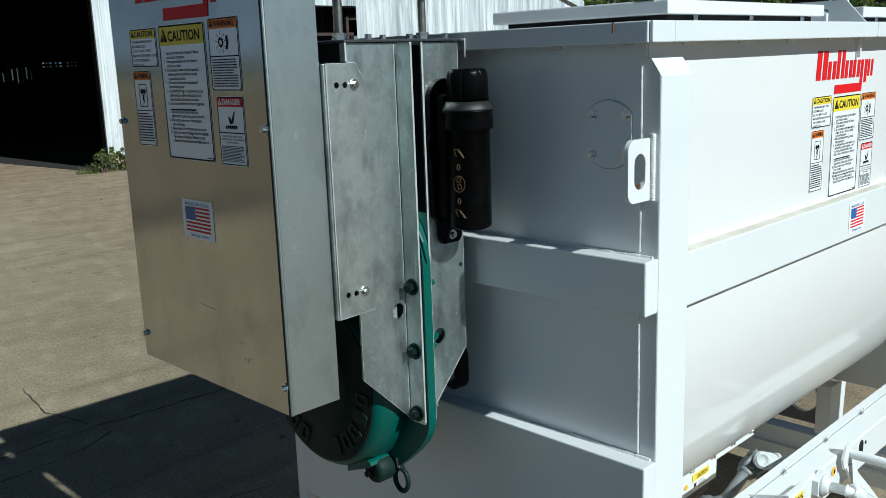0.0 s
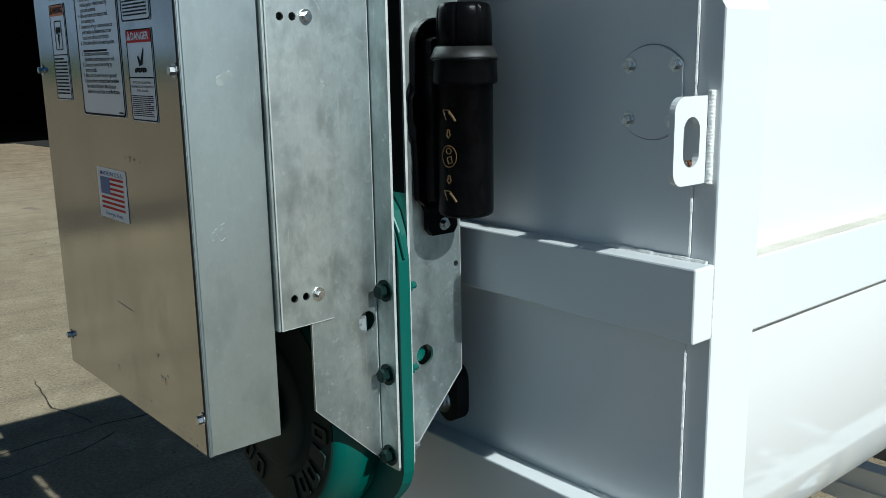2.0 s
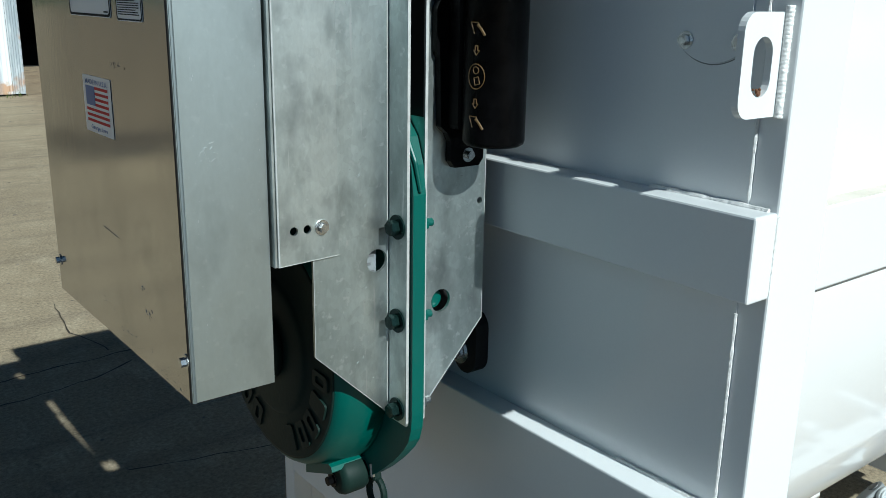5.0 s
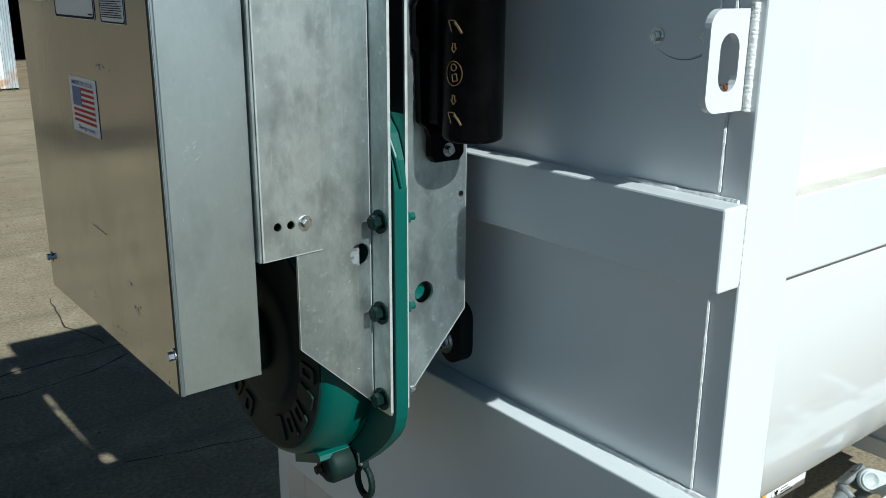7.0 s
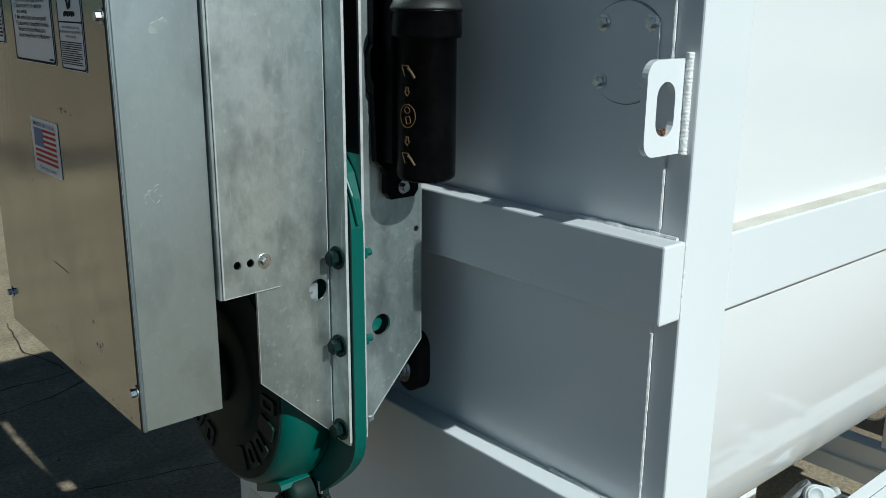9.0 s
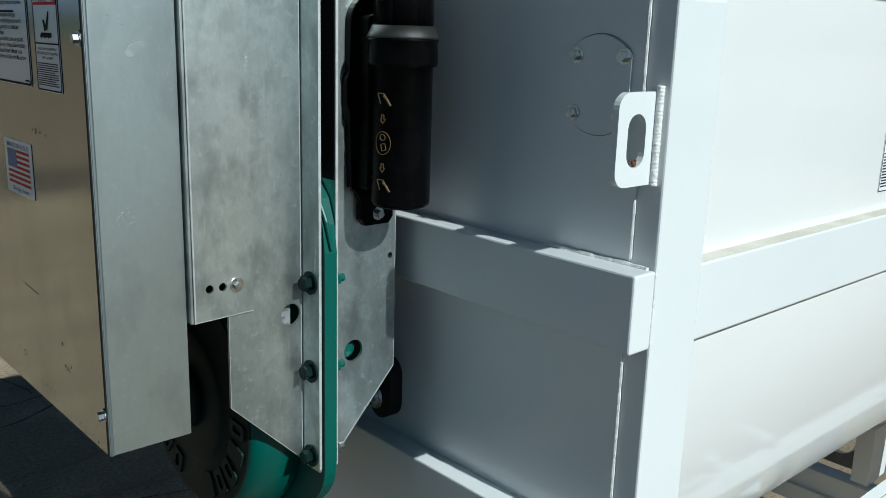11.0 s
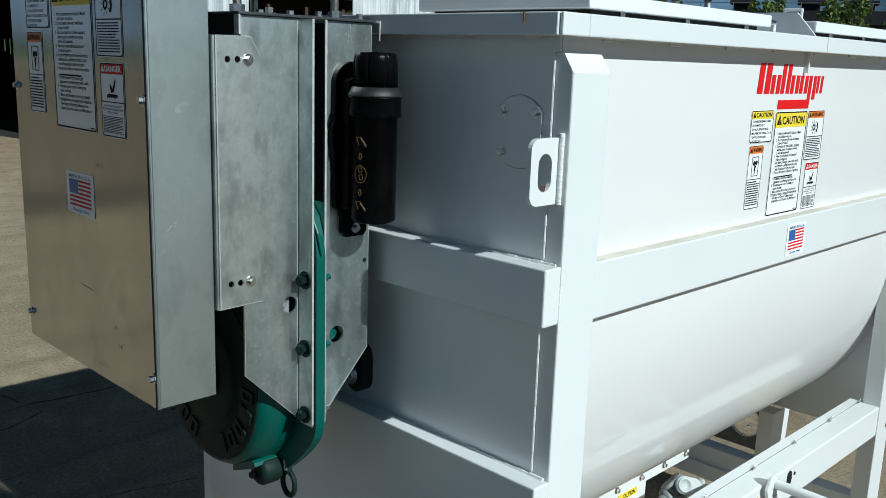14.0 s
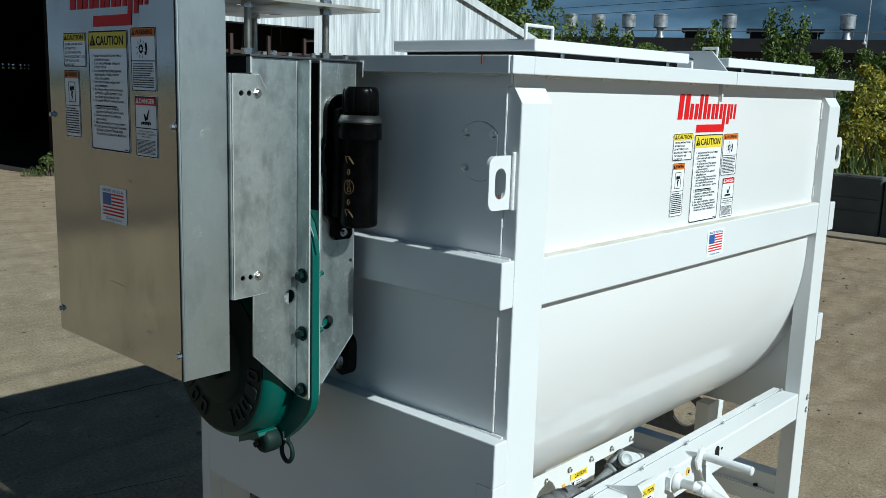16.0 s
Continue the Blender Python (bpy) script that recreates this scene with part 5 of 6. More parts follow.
MAIN_TEXT = """1.  Read and understand the Operator's Manual
     and all safety instructions.
2.  Do not operate while under the influence
     of drugs or alcohol.
3.  Do not operate unless all safety equipment,
     switches, guards, or shields are securely
     in place and operational.
4.  Allow only trained authorized personnel
     in the operating area.
5.  Any electrical wiring or service work must be
     performed by a qualified electrician. It must
     meet all state and local electrical codes.
6.  Do not allow children in the area of operation.

7.  Disconnect power before making any
     adjustments or performing any service work.
8.  Disconnect power prior to resetting any
     motor overloads.
9.  Make certain all electric motors are grounded.
10. Replace all worn or damaged labels immediately.
     New labels and Operator's Manuals can be
     obtained from your Dealer or the Manufacturer."""
SMALL_TEXT = """THIS MACHINE MAY START
AUTOMATICALLY.
DO NOT SERVICE UNTIL
MACHINE DISCONNECT IS IN
"OFF" POSITION AND
LOCKED OUT"""


def triangle_sign(parent, m, u, v, h, back, mark):
    bm = plate(B(), [(u, v), (u + h * 1.1, v), (u + h * 0.55, v + h)], [], m @ Matrix.Translation((0, 0, 0.0013)), 0.0003)
    part("warning_triangle", bm, mark, parent)
    bm = flat(B(), m, u + h * 0.50, v + h * 0.28, u + h * 0.60, v + h * 0.70, 0.0017, 0.0003)
    flat(bm, m, u + h * 0.50, v + h * 0.10, u + h * 0.60, v + h * 0.20, 0.0017, 0.0003)
    part("exclamation_mark", bm, back, parent)


def text_bars(parent, m, u0, u1, v_top, v_bot, n, seed, mat=None):
    """Lines too small to read, as broken bars."""
    rnd = random.Random(seed)
    bm = B()
    step = (v_top - v_bot) / n
    for i in range(n):
        v = v_top - step * (i + 0.8)
        u = u0
        end = u1 - (u1 - u0) * (0.5 * rnd.random() if rnd.random() < 0.3 else 0.03)
        while u < end:
            w = min((u1 - u0) * (0.045 + 0.08 * rnd.random()), end - u)
            flat(bm, m, u, v, u + w, v + step * 0.46, 0.0008, 0.0003)
            u += w + (u1 - u0) * 0.022
    part("text_block", bm, mat or INK, parent)


def decal(owner, m, w, h, head, head_mat, word, word_mat, kind, seed, label):
    """A safety decal: white vinyl with a border, a coloured header with its word, and what kind says below it."""
    s = min(w * 0.05, 0.006)
    bm = plate(B(), rounded(0, 0, w, h, s), [], m, 0.0004)
    base = part("safety_decal", bm, VINYL, owner, label)
    b = w * 0.014 + 0.0006
    bm = plate(B(), rounded(0.001, 0.001, w - 0.001, h - 0.001, s), [rounded(0.001 + b, 0.001 + b, w - 0.001 - b, h - 0.001 - b, s)], m @ Matrix.Translation((0, 0, 0.0005)), 0.0003)
    part("border", bm, INK, base)
    part("header", flat(B(), m, 0.001 + b, h - head, w - 0.001 - b, h - 0.001 - b, 0.0007, 0.0003), head_mat, base)
    hh = head * 0.62
    big = kind == "main"
    u_tri = w * (0.05 if big else 0.06)
    triangle_sign(base, m, u_tri, h - head * 0.82, hh, head_mat, word_mat)
    lettering(base, word, m @ Matrix.Translation((u_tri + hh * 1.2, h - head * 0.80, 0.0014)), hh * (1.12 if big else 1.2), word_mat, (w - u_tri * 1.6 - hh * 1.25) * 0.92, name="word")
    if kind == "main":
        lettering(base, MAIN_TEXT, m @ Matrix.Translation((w * 0.09, h - head * 1.45, 0.0009)), w * 0.052, INK, w * 0.83, 1.02 * (h - head * 1.9) / (w * 0.052 * 23.5), name="instruction_text")
        bm = flat(B(), m, w * 0.14, h - head * 1.45 - (h - head * 1.9) * 13.05 / 22.6, w * 0.70, h - head * 1.45 - (h - head * 1.9) * 12.7 / 22.6, 0.0009, 0.0003)
        part("text_block", bm, INK, base)
        part("text_block", flat(B(), m, w * 0.86, h * 0.012 + b, w * 0.95, h * 0.02 + b, 0.0009, 0.0003), INK, base)
    elif kind == "words":
        lettering(base, SMALL_TEXT, m @ Matrix.Translation((w * 0.07, h - head * 1.42, 0.0009)), h * 0.098, INK, w * 0.87, 1.22, name="instruction_text")
    else:
        mid = h - head - (h - head) * (0.44 if kind != "shock" else 0.46)
        part("divider", flat(B(), m, 0.001 + b, mid - b * 0.5, w - 0.001 - b, mid + b * 0.5, 0.0007, 0.0003), INK, base)
        cu, cv, r = w * 0.5, (h - head + mid) / 2, (h - head - mid) * 0.36
        bm = B()
        lift = m @ Matrix.Translation((0, 0, 0.0008))
        if kind == "belt":
            star = []
            for i in range(20):
                a = math.pi * i / 10
                rr = r * (0.42 if i % 2 else 0.60)
                star.append((cu - r * 0.45 + rr * math.cos(a), cv + rr * math.sin(a)))
            plate(bm, star, [circle(cu - r * 0.45, cv, r * 0.26, 14)], lift, 0.0003)
            for i in range(9):
                a = 2 * math.pi * i / 9 + 0.2
                c, sn = math.cos(a), math.sin(a)
                plate(bm, [(cu - r * 0.45 + q * r * c - k * sn * r * 0.03, cv + q * r * sn + k * c * r * 0.03) for q, k in ((0.72, -1), (1.12, -1), (1.12, 1), (0.72, 1))], [], lift, 0.0003)
            plate(bm, [(cu + r * 0.35, cv - r * 0.7), (cu + r * 0.62, cv - r * 0.2), (cu + r * 0.5, cv + r * 0.6), (cu + r * 0.85, cv + r * 0.7), (cu + r * 1.0, cv - r * 0.1), (cu + r * 0.75, cv - r * 0.75)], [], lift, 0.0003)
        elif kind == "shock":
            plate(bm, rounded(cu - r * 0.75, cv - r * 1.05, cu + r * 0.75, cv + r * 1.05, r * 0.15), [rounded(cu - r * 0.68, cv - r * 0.98, cu + r * 0.68, cv + r * 0.98, r * 0.14)], lift, 0.0003)
            plate(bm, circle(cu - r * 0.22, cv + r * 0.35, r * 0.26, 14), [], lift, 0.0003)
            plate(bm, circle(cu + r * 0.26, cv + r * 0.38, r * 0.24, 14), [], lift, 0.0003)
            plate(bm, [(cu - r * 0.1, cv + r * 0.1), (cu + r * 0.25, cv + r * 0.1), (cu + r * 0.05, cv - r * 0.35), (cu + r * 0.2, cv - r * 0.4), (cu - r * 0.15, cv - r * 0.95), (cu - r * 0.05, cv - r * 0.45), (cu - r * 0.2, cv - r * 0.38)], [], lift, 0.0003)
        else:
            for k in range(6):
                plate(bm, circle(cu - r + k * r * 0.4, cv - r * 0.85 + r * 0.06 * (k % 2), r * 0.17, 10), [], lift, 0.0003)
            plate(bm, [(cu - r * 0.95, cv - r * 0.72), (cu + r * 1.0, cv - r * 0.72), (cu + r * 1.0, cv - r * 0.6), (cu - r * 0.95, cv - r * 0.6)], [], lift, 0.0003)
            plate(bm, [(cu - r * 0.5, cv + r * 0.3), (cu - r * 0.3, cv + r * 0.35), (cu + r * 0.1, cv - r * 0.1), (cu + r * 0.75, cv + r * 0.95), (cu + r * 0.85, cv + r * 0.85), (cu + r * 0.4, cv - r * 0.35), (cu - r * 0.2, cv - r * 0.5)], [], lift, 0.0003)
        part("pictogram", bm, INK, base)
        top = mid - b
        if kind == "auger":
            lettering(base, "ROTATING FLIGHTING\nTHIS PRODUCT IS EQUIPPED\nWITH AUGERS.", m @ Matrix.Translation((w * 0.5, top - h * 0.05, 0.0009)), h * 0.035, INK, w * 0.86, 1.25, name="instruction_text", align="CENTER")
            top -= h * 0.16
        text_bars(base, m, w * 0.08, w * 0.92, top - h * 0.01, h * 0.055, 11, seed)
    return base


def decal_set(owner, at, sheets, logo):
    """The group of five safety decals; at() lays a decal's lower left corner (u, v) into the world."""
    main, small, shock, belt, auger = sheets
    decal(owner, at(main[0], main[1]), main[2], main[3], main[3] * 0.15, YELLOW, "CAUTION", INK, "main", 1, "large white caution decal with a yellow header and numbered rules")
    decal(owner, at(small[0], small[1]), small[2], small[3], small[3] * 0.26, YELLOW, "CAUTION", INK, "words", 2, "small white caution decal with a yellow header")
    decal(owner, at(shock[0], shock[1]), shock[2], shock[3], shock[3] * 0.125, ORANGE, "WARNING", INK, "shock", 3, "narrow warning decal with an orange header")
    decal(owner, at(belt[0], belt[1]), belt[2], belt[3], belt[3] * 0.15, ORANGE, "WARNING", INK, "belt", 4, "warning decal with an orange header and gear sign")
    decal(owner, at(auger[0], auger[1]), auger[2], auger[3], auger[3] * 0.15, RED, "DANGER", VINYL, "auger", 5, "danger decal with a red header")
    brand_mark(owner, at(logo[0], logo[1]), logo[2], logo[3])


def brand_mark(owner, m, w, h):
    """The maker's mark as plain red blocks over an underline; h: from the underline's foot to the top."""
    shear = 0.10
    base = part("brand_mark", plate(B(), [(0.32 * w, 0), (0.80 * w, 0), (0.80 * w + shear * h * 0.2, h * 0.2), (0.32 * w + shear * h * 0.2, h * 0.2)], [], m, 0.0006), RED, owner, "red block mark over a red underline bar")

    def block(u0, v0, u1, v1):
        def sk(pts):
            return [(u + shear * v * h, v * h) for u, v in pts]
        out = sk([(u0 * w, v0), (u1 * w, v0), (u1 * w, v1), (u0 * w, v1)])
        bm = B()
        plate(bm, out, [], m, 0.0006)
        part("mark_block", bm, RED, base)

    for u0, v0, u1, v1 in ((0.0, 0.34, 0.17, 0.98), (0.185, 0.34, 0.315, 0.74), (0.33, 0.34, 0.46, 0.98), (0.475, 0.34, 0.60, 0.74),
                           (0.615, 0.34, 0.74, 0.74), (0.755, 0.20, 0.875, 0.74), (0.888, 0.34, 0.985, 0.74)):
        mid = (u0 + u1) / 2
        block(u0, v0, mid - 0.013, v1)
        block(mid + 0.013, v0, u1, v1)


def flag_decal(owner, m, w, h):
    base = part("flag_decal", plate(B(), rounded(0, 0, w, h, 0.002), [], m, 0.0004), VINYL, owner, "white decal with a striped flag in red and blue")
    lettering(base, "MADE IN U.S.A.", m @ Matrix.Translation((w * 0.10, h * 0.855, 0.0008)), h * 0.12, BLUE, w * 0.80, name="words")
    lettering(base, "George, Iowa", m @ Matrix.Translation((w * 0.20, h * 0.06, 0.0008)), h * 0.11, BLUE, w * 0.60, name="words")
    u0, u1, v0, v1 = w * 0.10, w * 0.90, h * 0.19, h * 0.82
    step = (v1 - v0) / 13
    for i in range(0, 13, 2):
        ua = u0 + ((u1 - u0) * 0.42 if i > 5 else 0)
        part("stripe", flat(B(), m, ua, v0 + i * step, u1, v0 + (i + 1) * step, 0.0006, 0.0003), RED, base)
    part("blue_field", flat(B(), m, u0, v0 + 6 * step, u0 + (u1 - u0) * 0.41, v1, 0.0006, 0.0003), BLUE, base)


def on_guard(u, v):
    """u: metres from the guard's y = 1.80 towards -y; v: height."""
    return frame_of((GX - 0.0006, 1.80 - u, v), (0, -1, 0), (0, 0, 1))


decal_set(guard, on_guard, ((0.130, 1.512, 0.173, 0.259), (0.009, 1.692, 0.109, 0.077), (0.007, 1.533, 0.073, 0.153), (0.316, 1.645, 0.100, 0.130), (0.326, 1.510, 0.089, 0.126)),
          (0.045, 1.779, 0.345, 0.115))
flag_decal(guard, on_guard(0.160, 1.354), 0.117, 0.0785)


def on_side(y):
    return lambda u, v: frame_of((u, y - 0.0006, v), (1, 0, 0), (0, 0, 1))


decal_set(mixer, on_side(YS), ((2.262, 1.310, 0.176, 0.253), (2.140, 1.492, 0.113, 0.076), (2.146, 1.337, 0.071, 0.150), (2.443, 1.437, 0.100, 0.126), (2.461, 1.309, 0.081, 0.121)),
          (2.150, 1.569, 0.360, 0.108))
flag_decal(mixer, on_side(Y0 + 0.002)(2.334, 1.206), 0.106, 0.080)

# ---- gear reducer ----
DX, DY, DZ, DR = 1.095, 1.527, 1.012, 0.205
reducer = thing("gear_reducer", "dark green shaft-mounted gear reducer with raised marks round its face", "gear reducer", (1.1, DY, 0.82))
bm = lathe(B(), (DX, DY, DZ), (1, 0, 0), ((0.006, 0.187), (0.0065, 0.189), (0.012, 0.196), (0.024, 0.203), (0.045, DR + 0.004), (0.082, DR + 0.008)), 80)
part("housing", bm, GREEN, reducer)
# Face in a darker green than the housing: its grime and its shade together.
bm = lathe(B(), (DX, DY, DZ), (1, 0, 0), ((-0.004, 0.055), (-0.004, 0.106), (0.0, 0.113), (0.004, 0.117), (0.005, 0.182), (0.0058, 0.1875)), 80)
part("face", bm, GREEN_GRIME_SHADE, reducer, "grimy green face darkened for its shade")
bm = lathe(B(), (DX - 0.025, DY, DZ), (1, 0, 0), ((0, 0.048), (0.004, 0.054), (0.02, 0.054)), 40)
part("hub", bm, GREEN_GRIME_SHADE, reducer)
part("shaft_end", rod(B(), (DX - 0.045, DY, DZ), (DX - 0.024, DY, DZ), 0.028, 24), STEEL_DARK, reducer)
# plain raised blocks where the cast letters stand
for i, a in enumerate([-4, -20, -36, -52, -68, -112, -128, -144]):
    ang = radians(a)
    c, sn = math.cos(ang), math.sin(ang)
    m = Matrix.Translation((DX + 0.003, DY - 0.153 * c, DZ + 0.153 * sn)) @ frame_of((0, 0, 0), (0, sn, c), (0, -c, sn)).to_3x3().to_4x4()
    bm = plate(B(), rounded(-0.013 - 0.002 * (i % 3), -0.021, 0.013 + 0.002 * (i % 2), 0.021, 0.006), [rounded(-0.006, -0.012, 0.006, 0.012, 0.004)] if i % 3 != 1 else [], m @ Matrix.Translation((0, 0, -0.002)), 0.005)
    part("raised_mark", bm, GREEN_GRIME_SHADE, reducer)
# flange plate whose edge shows between the two mounting flanges
pts = [(1.300, 1.392), (1.276, 1.366), (1.262, 1.330), (1.256, 1.290), (1.256, 0.968), (1.258, 0.946), (1.264, 0.926), (1.276, 0.907), (1.300, 0.880), (1.330, 0.852), (1.362, 0.826)]
pts += [(1.42, 0.792), (DY, 0.780), (DY + 0.12, 0.82), (DY + 0.21, 0.92), (DY + 0.235, DZ + 0.05), (DY + 0.17, 1.25), (1.36, 1.37), (1.33, 1.395)]
bm = plate(B(), pts, [], frame_of((1.1775, 0, 0), (0, 1, 0), (0, 0, 1)), 0.0205)
part("torque_plate", bm, GREEN, reducer)
bm = lathe(B(), (1.1985, DY, DZ), (1, 0, 0), ((0, 0.212), (0.05, 0.200), (0.10, 0.17), (0.12, 0.10)), 60)
part("rear_housing", bm, GREEN, reducer, smooth=True)
bm = tube_path(B(), [(1.180, 1.275, 1.366), (1.182, 1.259, 1.335), (1.188, 1.254, 1.295)], 0.003, 8)
part("slot_rim", bm, GREEN, reducer)
lip = [(1.462, 0.806), (1.385, 0.838), (1.380, 0.843), (1.383, 0.850), (1.390, 0.853), (1.462, 0.822)]
part("foot_lip", plate(B(), lip, [], frame_of((1.118, 0, 0), (0, 1, 0), (0, 0, 1)), 0.059), GREEN, reducer)
# Boss coloured near black for the shade below the drum.
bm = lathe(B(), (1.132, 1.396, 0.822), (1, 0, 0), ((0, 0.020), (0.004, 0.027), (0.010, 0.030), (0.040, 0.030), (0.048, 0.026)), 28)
part("drain_boss", bm, GREEN_GRIME_SHADE, reducer, "grimy green drain boss darkened for its shade")
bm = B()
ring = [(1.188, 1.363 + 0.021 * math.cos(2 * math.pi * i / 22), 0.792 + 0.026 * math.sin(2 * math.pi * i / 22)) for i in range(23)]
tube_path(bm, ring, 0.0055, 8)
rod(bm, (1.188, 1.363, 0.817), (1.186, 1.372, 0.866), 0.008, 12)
part("eye_ring", bm, GREEN_GRIME_SHADE, reducer, "green lifting eye with worn paint")
part("wear_mark", rod(B(), (1.1805, 1.362, 0.824), (1.1800, 1.365, 0.846), 0.0045, 8), ZINC, reducer, "bare metal worn through the paint")
hex_bolt(reducer, (1.132, 1.402, 0.816), (-1, 0, 0), 0.014, BLACK)

part("rating_plate", box(B(), 1.128, 1.1585, 1.318, 1.321, 1.165, 1.222, 0.0005), GREYPAINT, reducer, "small pale rating plate")
for i in range(4):
    part("text_block", box(B(), 1.133, 1.155 - 0.006 * (i % 2), 1.3172, 1.3179, 1.172 + 0.012 * i, 1.176 + 0.012 * i), GREY_STEEL_SHADE, reducer)
part("boss", rod(B(), (1.262, 1.320, 1.112), (1.262, 1.40, 1.112), 0.014, 20), GREEN, reducer)

# pillow of the end bearing that peeps out behind the mount
bearing = thing("shaft_bearing", "black flanged bearing on the mixer's end with a zinc bolt", "bearing", (X0 - 0.002, 1.42, 0.93))
bm = plate(B(), slot(1.404, 0.985, 0.058, 0.110), [], frame_of((X0 - 0.030, 0, 0), (0, 1, 0), (0, 0, 1)), 0.0275)
part("flange_ear", bm, RUBBER_SHADE, bearing)
hex_bolt(bearing, (X0 - 0.030, 1.416, 0.968), (-1, 0, 0), 0.028)
bm = lathe(B(), (X0 - 0.0026, 1.50, 1.05), (-1, 0, 0), ((0, 0.09), (0.03, 0.085), (0.05, 0.06)), 32)
part("body", bm, RUBBER_SHADE, bearing)

# ---- manual tube ----
TX, TY = 1.2915, 1.230
canister = thing("manual_canister", "black plastic manual canister with amber printed signs on its bracket", "canister", (TX, TY, 1.35))
bm = lathe(B(), (TX, TY, 1.352), (0, 0, 1), ((0, 0.036), (0.003, 0.041), (0.008, 0.0425), (0.198, 0.0425), (0.199, 0.0485), (0.204, 0.0495), (0.232, 0.0485), (0.233, 0.0500), (0.236, 0.0500)), 56)
part("body", bm, BLACK, canister, smooth=False)
# Shoulder lighter than the body: light on its upward slope put into colour.
part("shoulder", lathe(B(), (TX, TY, 1.352), (0, 0, 1), ((0.2361, 0.0505), (0.239, 0.0500), (0.2535, 0.0435)), 56), BLACK_DUSTY_LIT, canister, "dusty black tapered shoulder, lightened for the light on it")


def grooved_cap(z0, rings, grooves, seg=144):
    """A round cap with narrow upright grooves; rings of (height, radius, groove depth)."""
    bm = B()
    loops = []
    for h, r, d in rings:
        loop = []
        for i in range(seg):
            a = 2 * math.pi * i / seg
            off = abs((a * grooves / (2 * math.pi) + 0.43) % 1.0 - 0.5) * 2 * math.pi / grooves
            rr = r - d * max(0.0, 1 - off / 0.085)
            loop.append(bm.verts.new((TX + rr * math.cos(a), TY + rr * math.sin(a), z0 + h)))
        loops.append(loop)
    for p, q in zip(loops, loops[1:]):
        for i in range(seg):
            bm.faces.new((p[i], p[(i + 1) % seg], q[(i + 1) % seg], q[i])).smooth = True
    bm.faces.new(loops[0][::-1])
    bm.faces.new(loops[-1])
    return bm


cap = part("cap", grooved_cap(1.6055, ((0, 0.0420, 0.003), (0.046, 0.0408, 0.003), (0.054, 0.0398, 0.0025), (0.060, 0.0372, 0.001), (0.0625, 0.0335, 0.0)), 7), BLACK, canister)
out = [(1.290 - 0.044 * math.sin(radians(a)), 1.606 + 0.044 * math.cos(radians(a))) for a in range(0, 91, 10)] + [(1.246, 1.540), (1.241, 1.530), (1.241, 1.475), (1.247, 1.465), (1.250, 1.372), (1.262, 1.362), (1.268, 1.350), (1.268, 1.322), (1.276, 1.312), (1.320, 1.312), (1.328, 1.322), (1.328, 1.40), (1.335, 1.65)]
bm = plate(B(), out, [], frame_of((0, PY - TH - 0.0005, 0), (1, 0, 0), (0, 0, 1)), 0.012)
bracket = part("bracket", bm, BLACK, canister)
part("cradle", box(B(), 1.258, 1.325, TY + 0.03, PY - TH - 0.0125, 1.37, 1.62, 0.006), BLACK, canister)
hex_bolt(bracket, (1.299, PY - TH - 0.0125, 1.329), (0, -1, 0), 0.012)
hex_bolt(bracket, (1.262, PY - TH - 0.0125, 1.622), (0, -1, 0), 0.012, BLACK)


def on_tube(ang, z, u):
    """A point on the canister's wall: ang in degrees from -x towards -y, u metres along the wall."""
    a = radians(ang) + u / 0.0428
    return Vector((TX - 0.0430 * math.cos(a), TY - 0.0430 * math.sin(a), z))


def tube_line(bm, pts, ang, z, r=0.0007):
    for (u0, v0), (u1, v1) in zip(pts, pts[1:]):
        rod(bm, on_tube(ang, z + v0, u0), on_tube(ang, z + v1, u1), r, 6)


PRINT = 13
bm = B()
tube_line(bm, [(0.013 * math.cos(2 * math.pi * i / 24), 0.016 * math.sin(2 * math.pi * i / 24)) for i in range(25)], PRINT, 1.446)
tube_line(bm, [(-0.003, -0.002), (0.004, 0.0), (0.006, -0.009), (-0.001, -0.011), (-0.003, -0.002)], PRINT, 1.446)
tube_line(bm, [(0.0045 * math.cos(math.pi * i / 5), 0.008 + 0.0045 * math.sin(math.pi * i / 5)) for i in range(11)], PRINT, 1.446)
part("printed_sign", bm, GOLD, canister, "amber printed round sign")
for zc, up in ((1.479, -1), (1.411, -1)):
    bm = B()
    tube_line(bm, [(-0.002, 0.006), (0.002, 0.006), (0.002, 0.0), (0.0045, 0.0), (0, -0.006), (-0.0045, 0.0), (-0.002, 0.0), (-0.002, 0.006)], PRINT, zc)
    part("printed_arrow", bm, GOLD, canister, "amber outline arrow")
for zc in (1.506, 1.386):
    bm = B()
    tube_line(bm, [(-0.010, 0.008), (-0.004, -0.006)], PRINT, zc)
    tube_line(bm, [(-0.010, 0.008), (0.002, 0.008), (0.010, -0.006)], PRINT, zc)
    tube_line(bm, [(0.001, 0.005), (0.006, 0.001), (0.012, -0.008)], PRINT, zc, 0.0018)
    part("printed_sign", bm, GOLD, canister, "amber printed sign")


# ---- barn behind the yard ----
BY = 15.0                      # its gable wall faces the yard along y = 15
BXL, BXR, RIDGE = 2.2, 19.95, 8.5
DOOR = (3.90, 6.74, 4.3)       # open doorway: from, to, height
WIN = (9.90, 12.43, 1.25, 2.79)


def eave(x):
    """Height of the gable's edge over x."""
    return 3.08 + 0.30 * (BXR - x) if x > RIDGE else 3.08 + 0.30 * (x + 3.0)


barn = thing("barn", "old barn with weathered white sheet-metal cladding and an open doorway", "barn", (8.5, BY, 0))


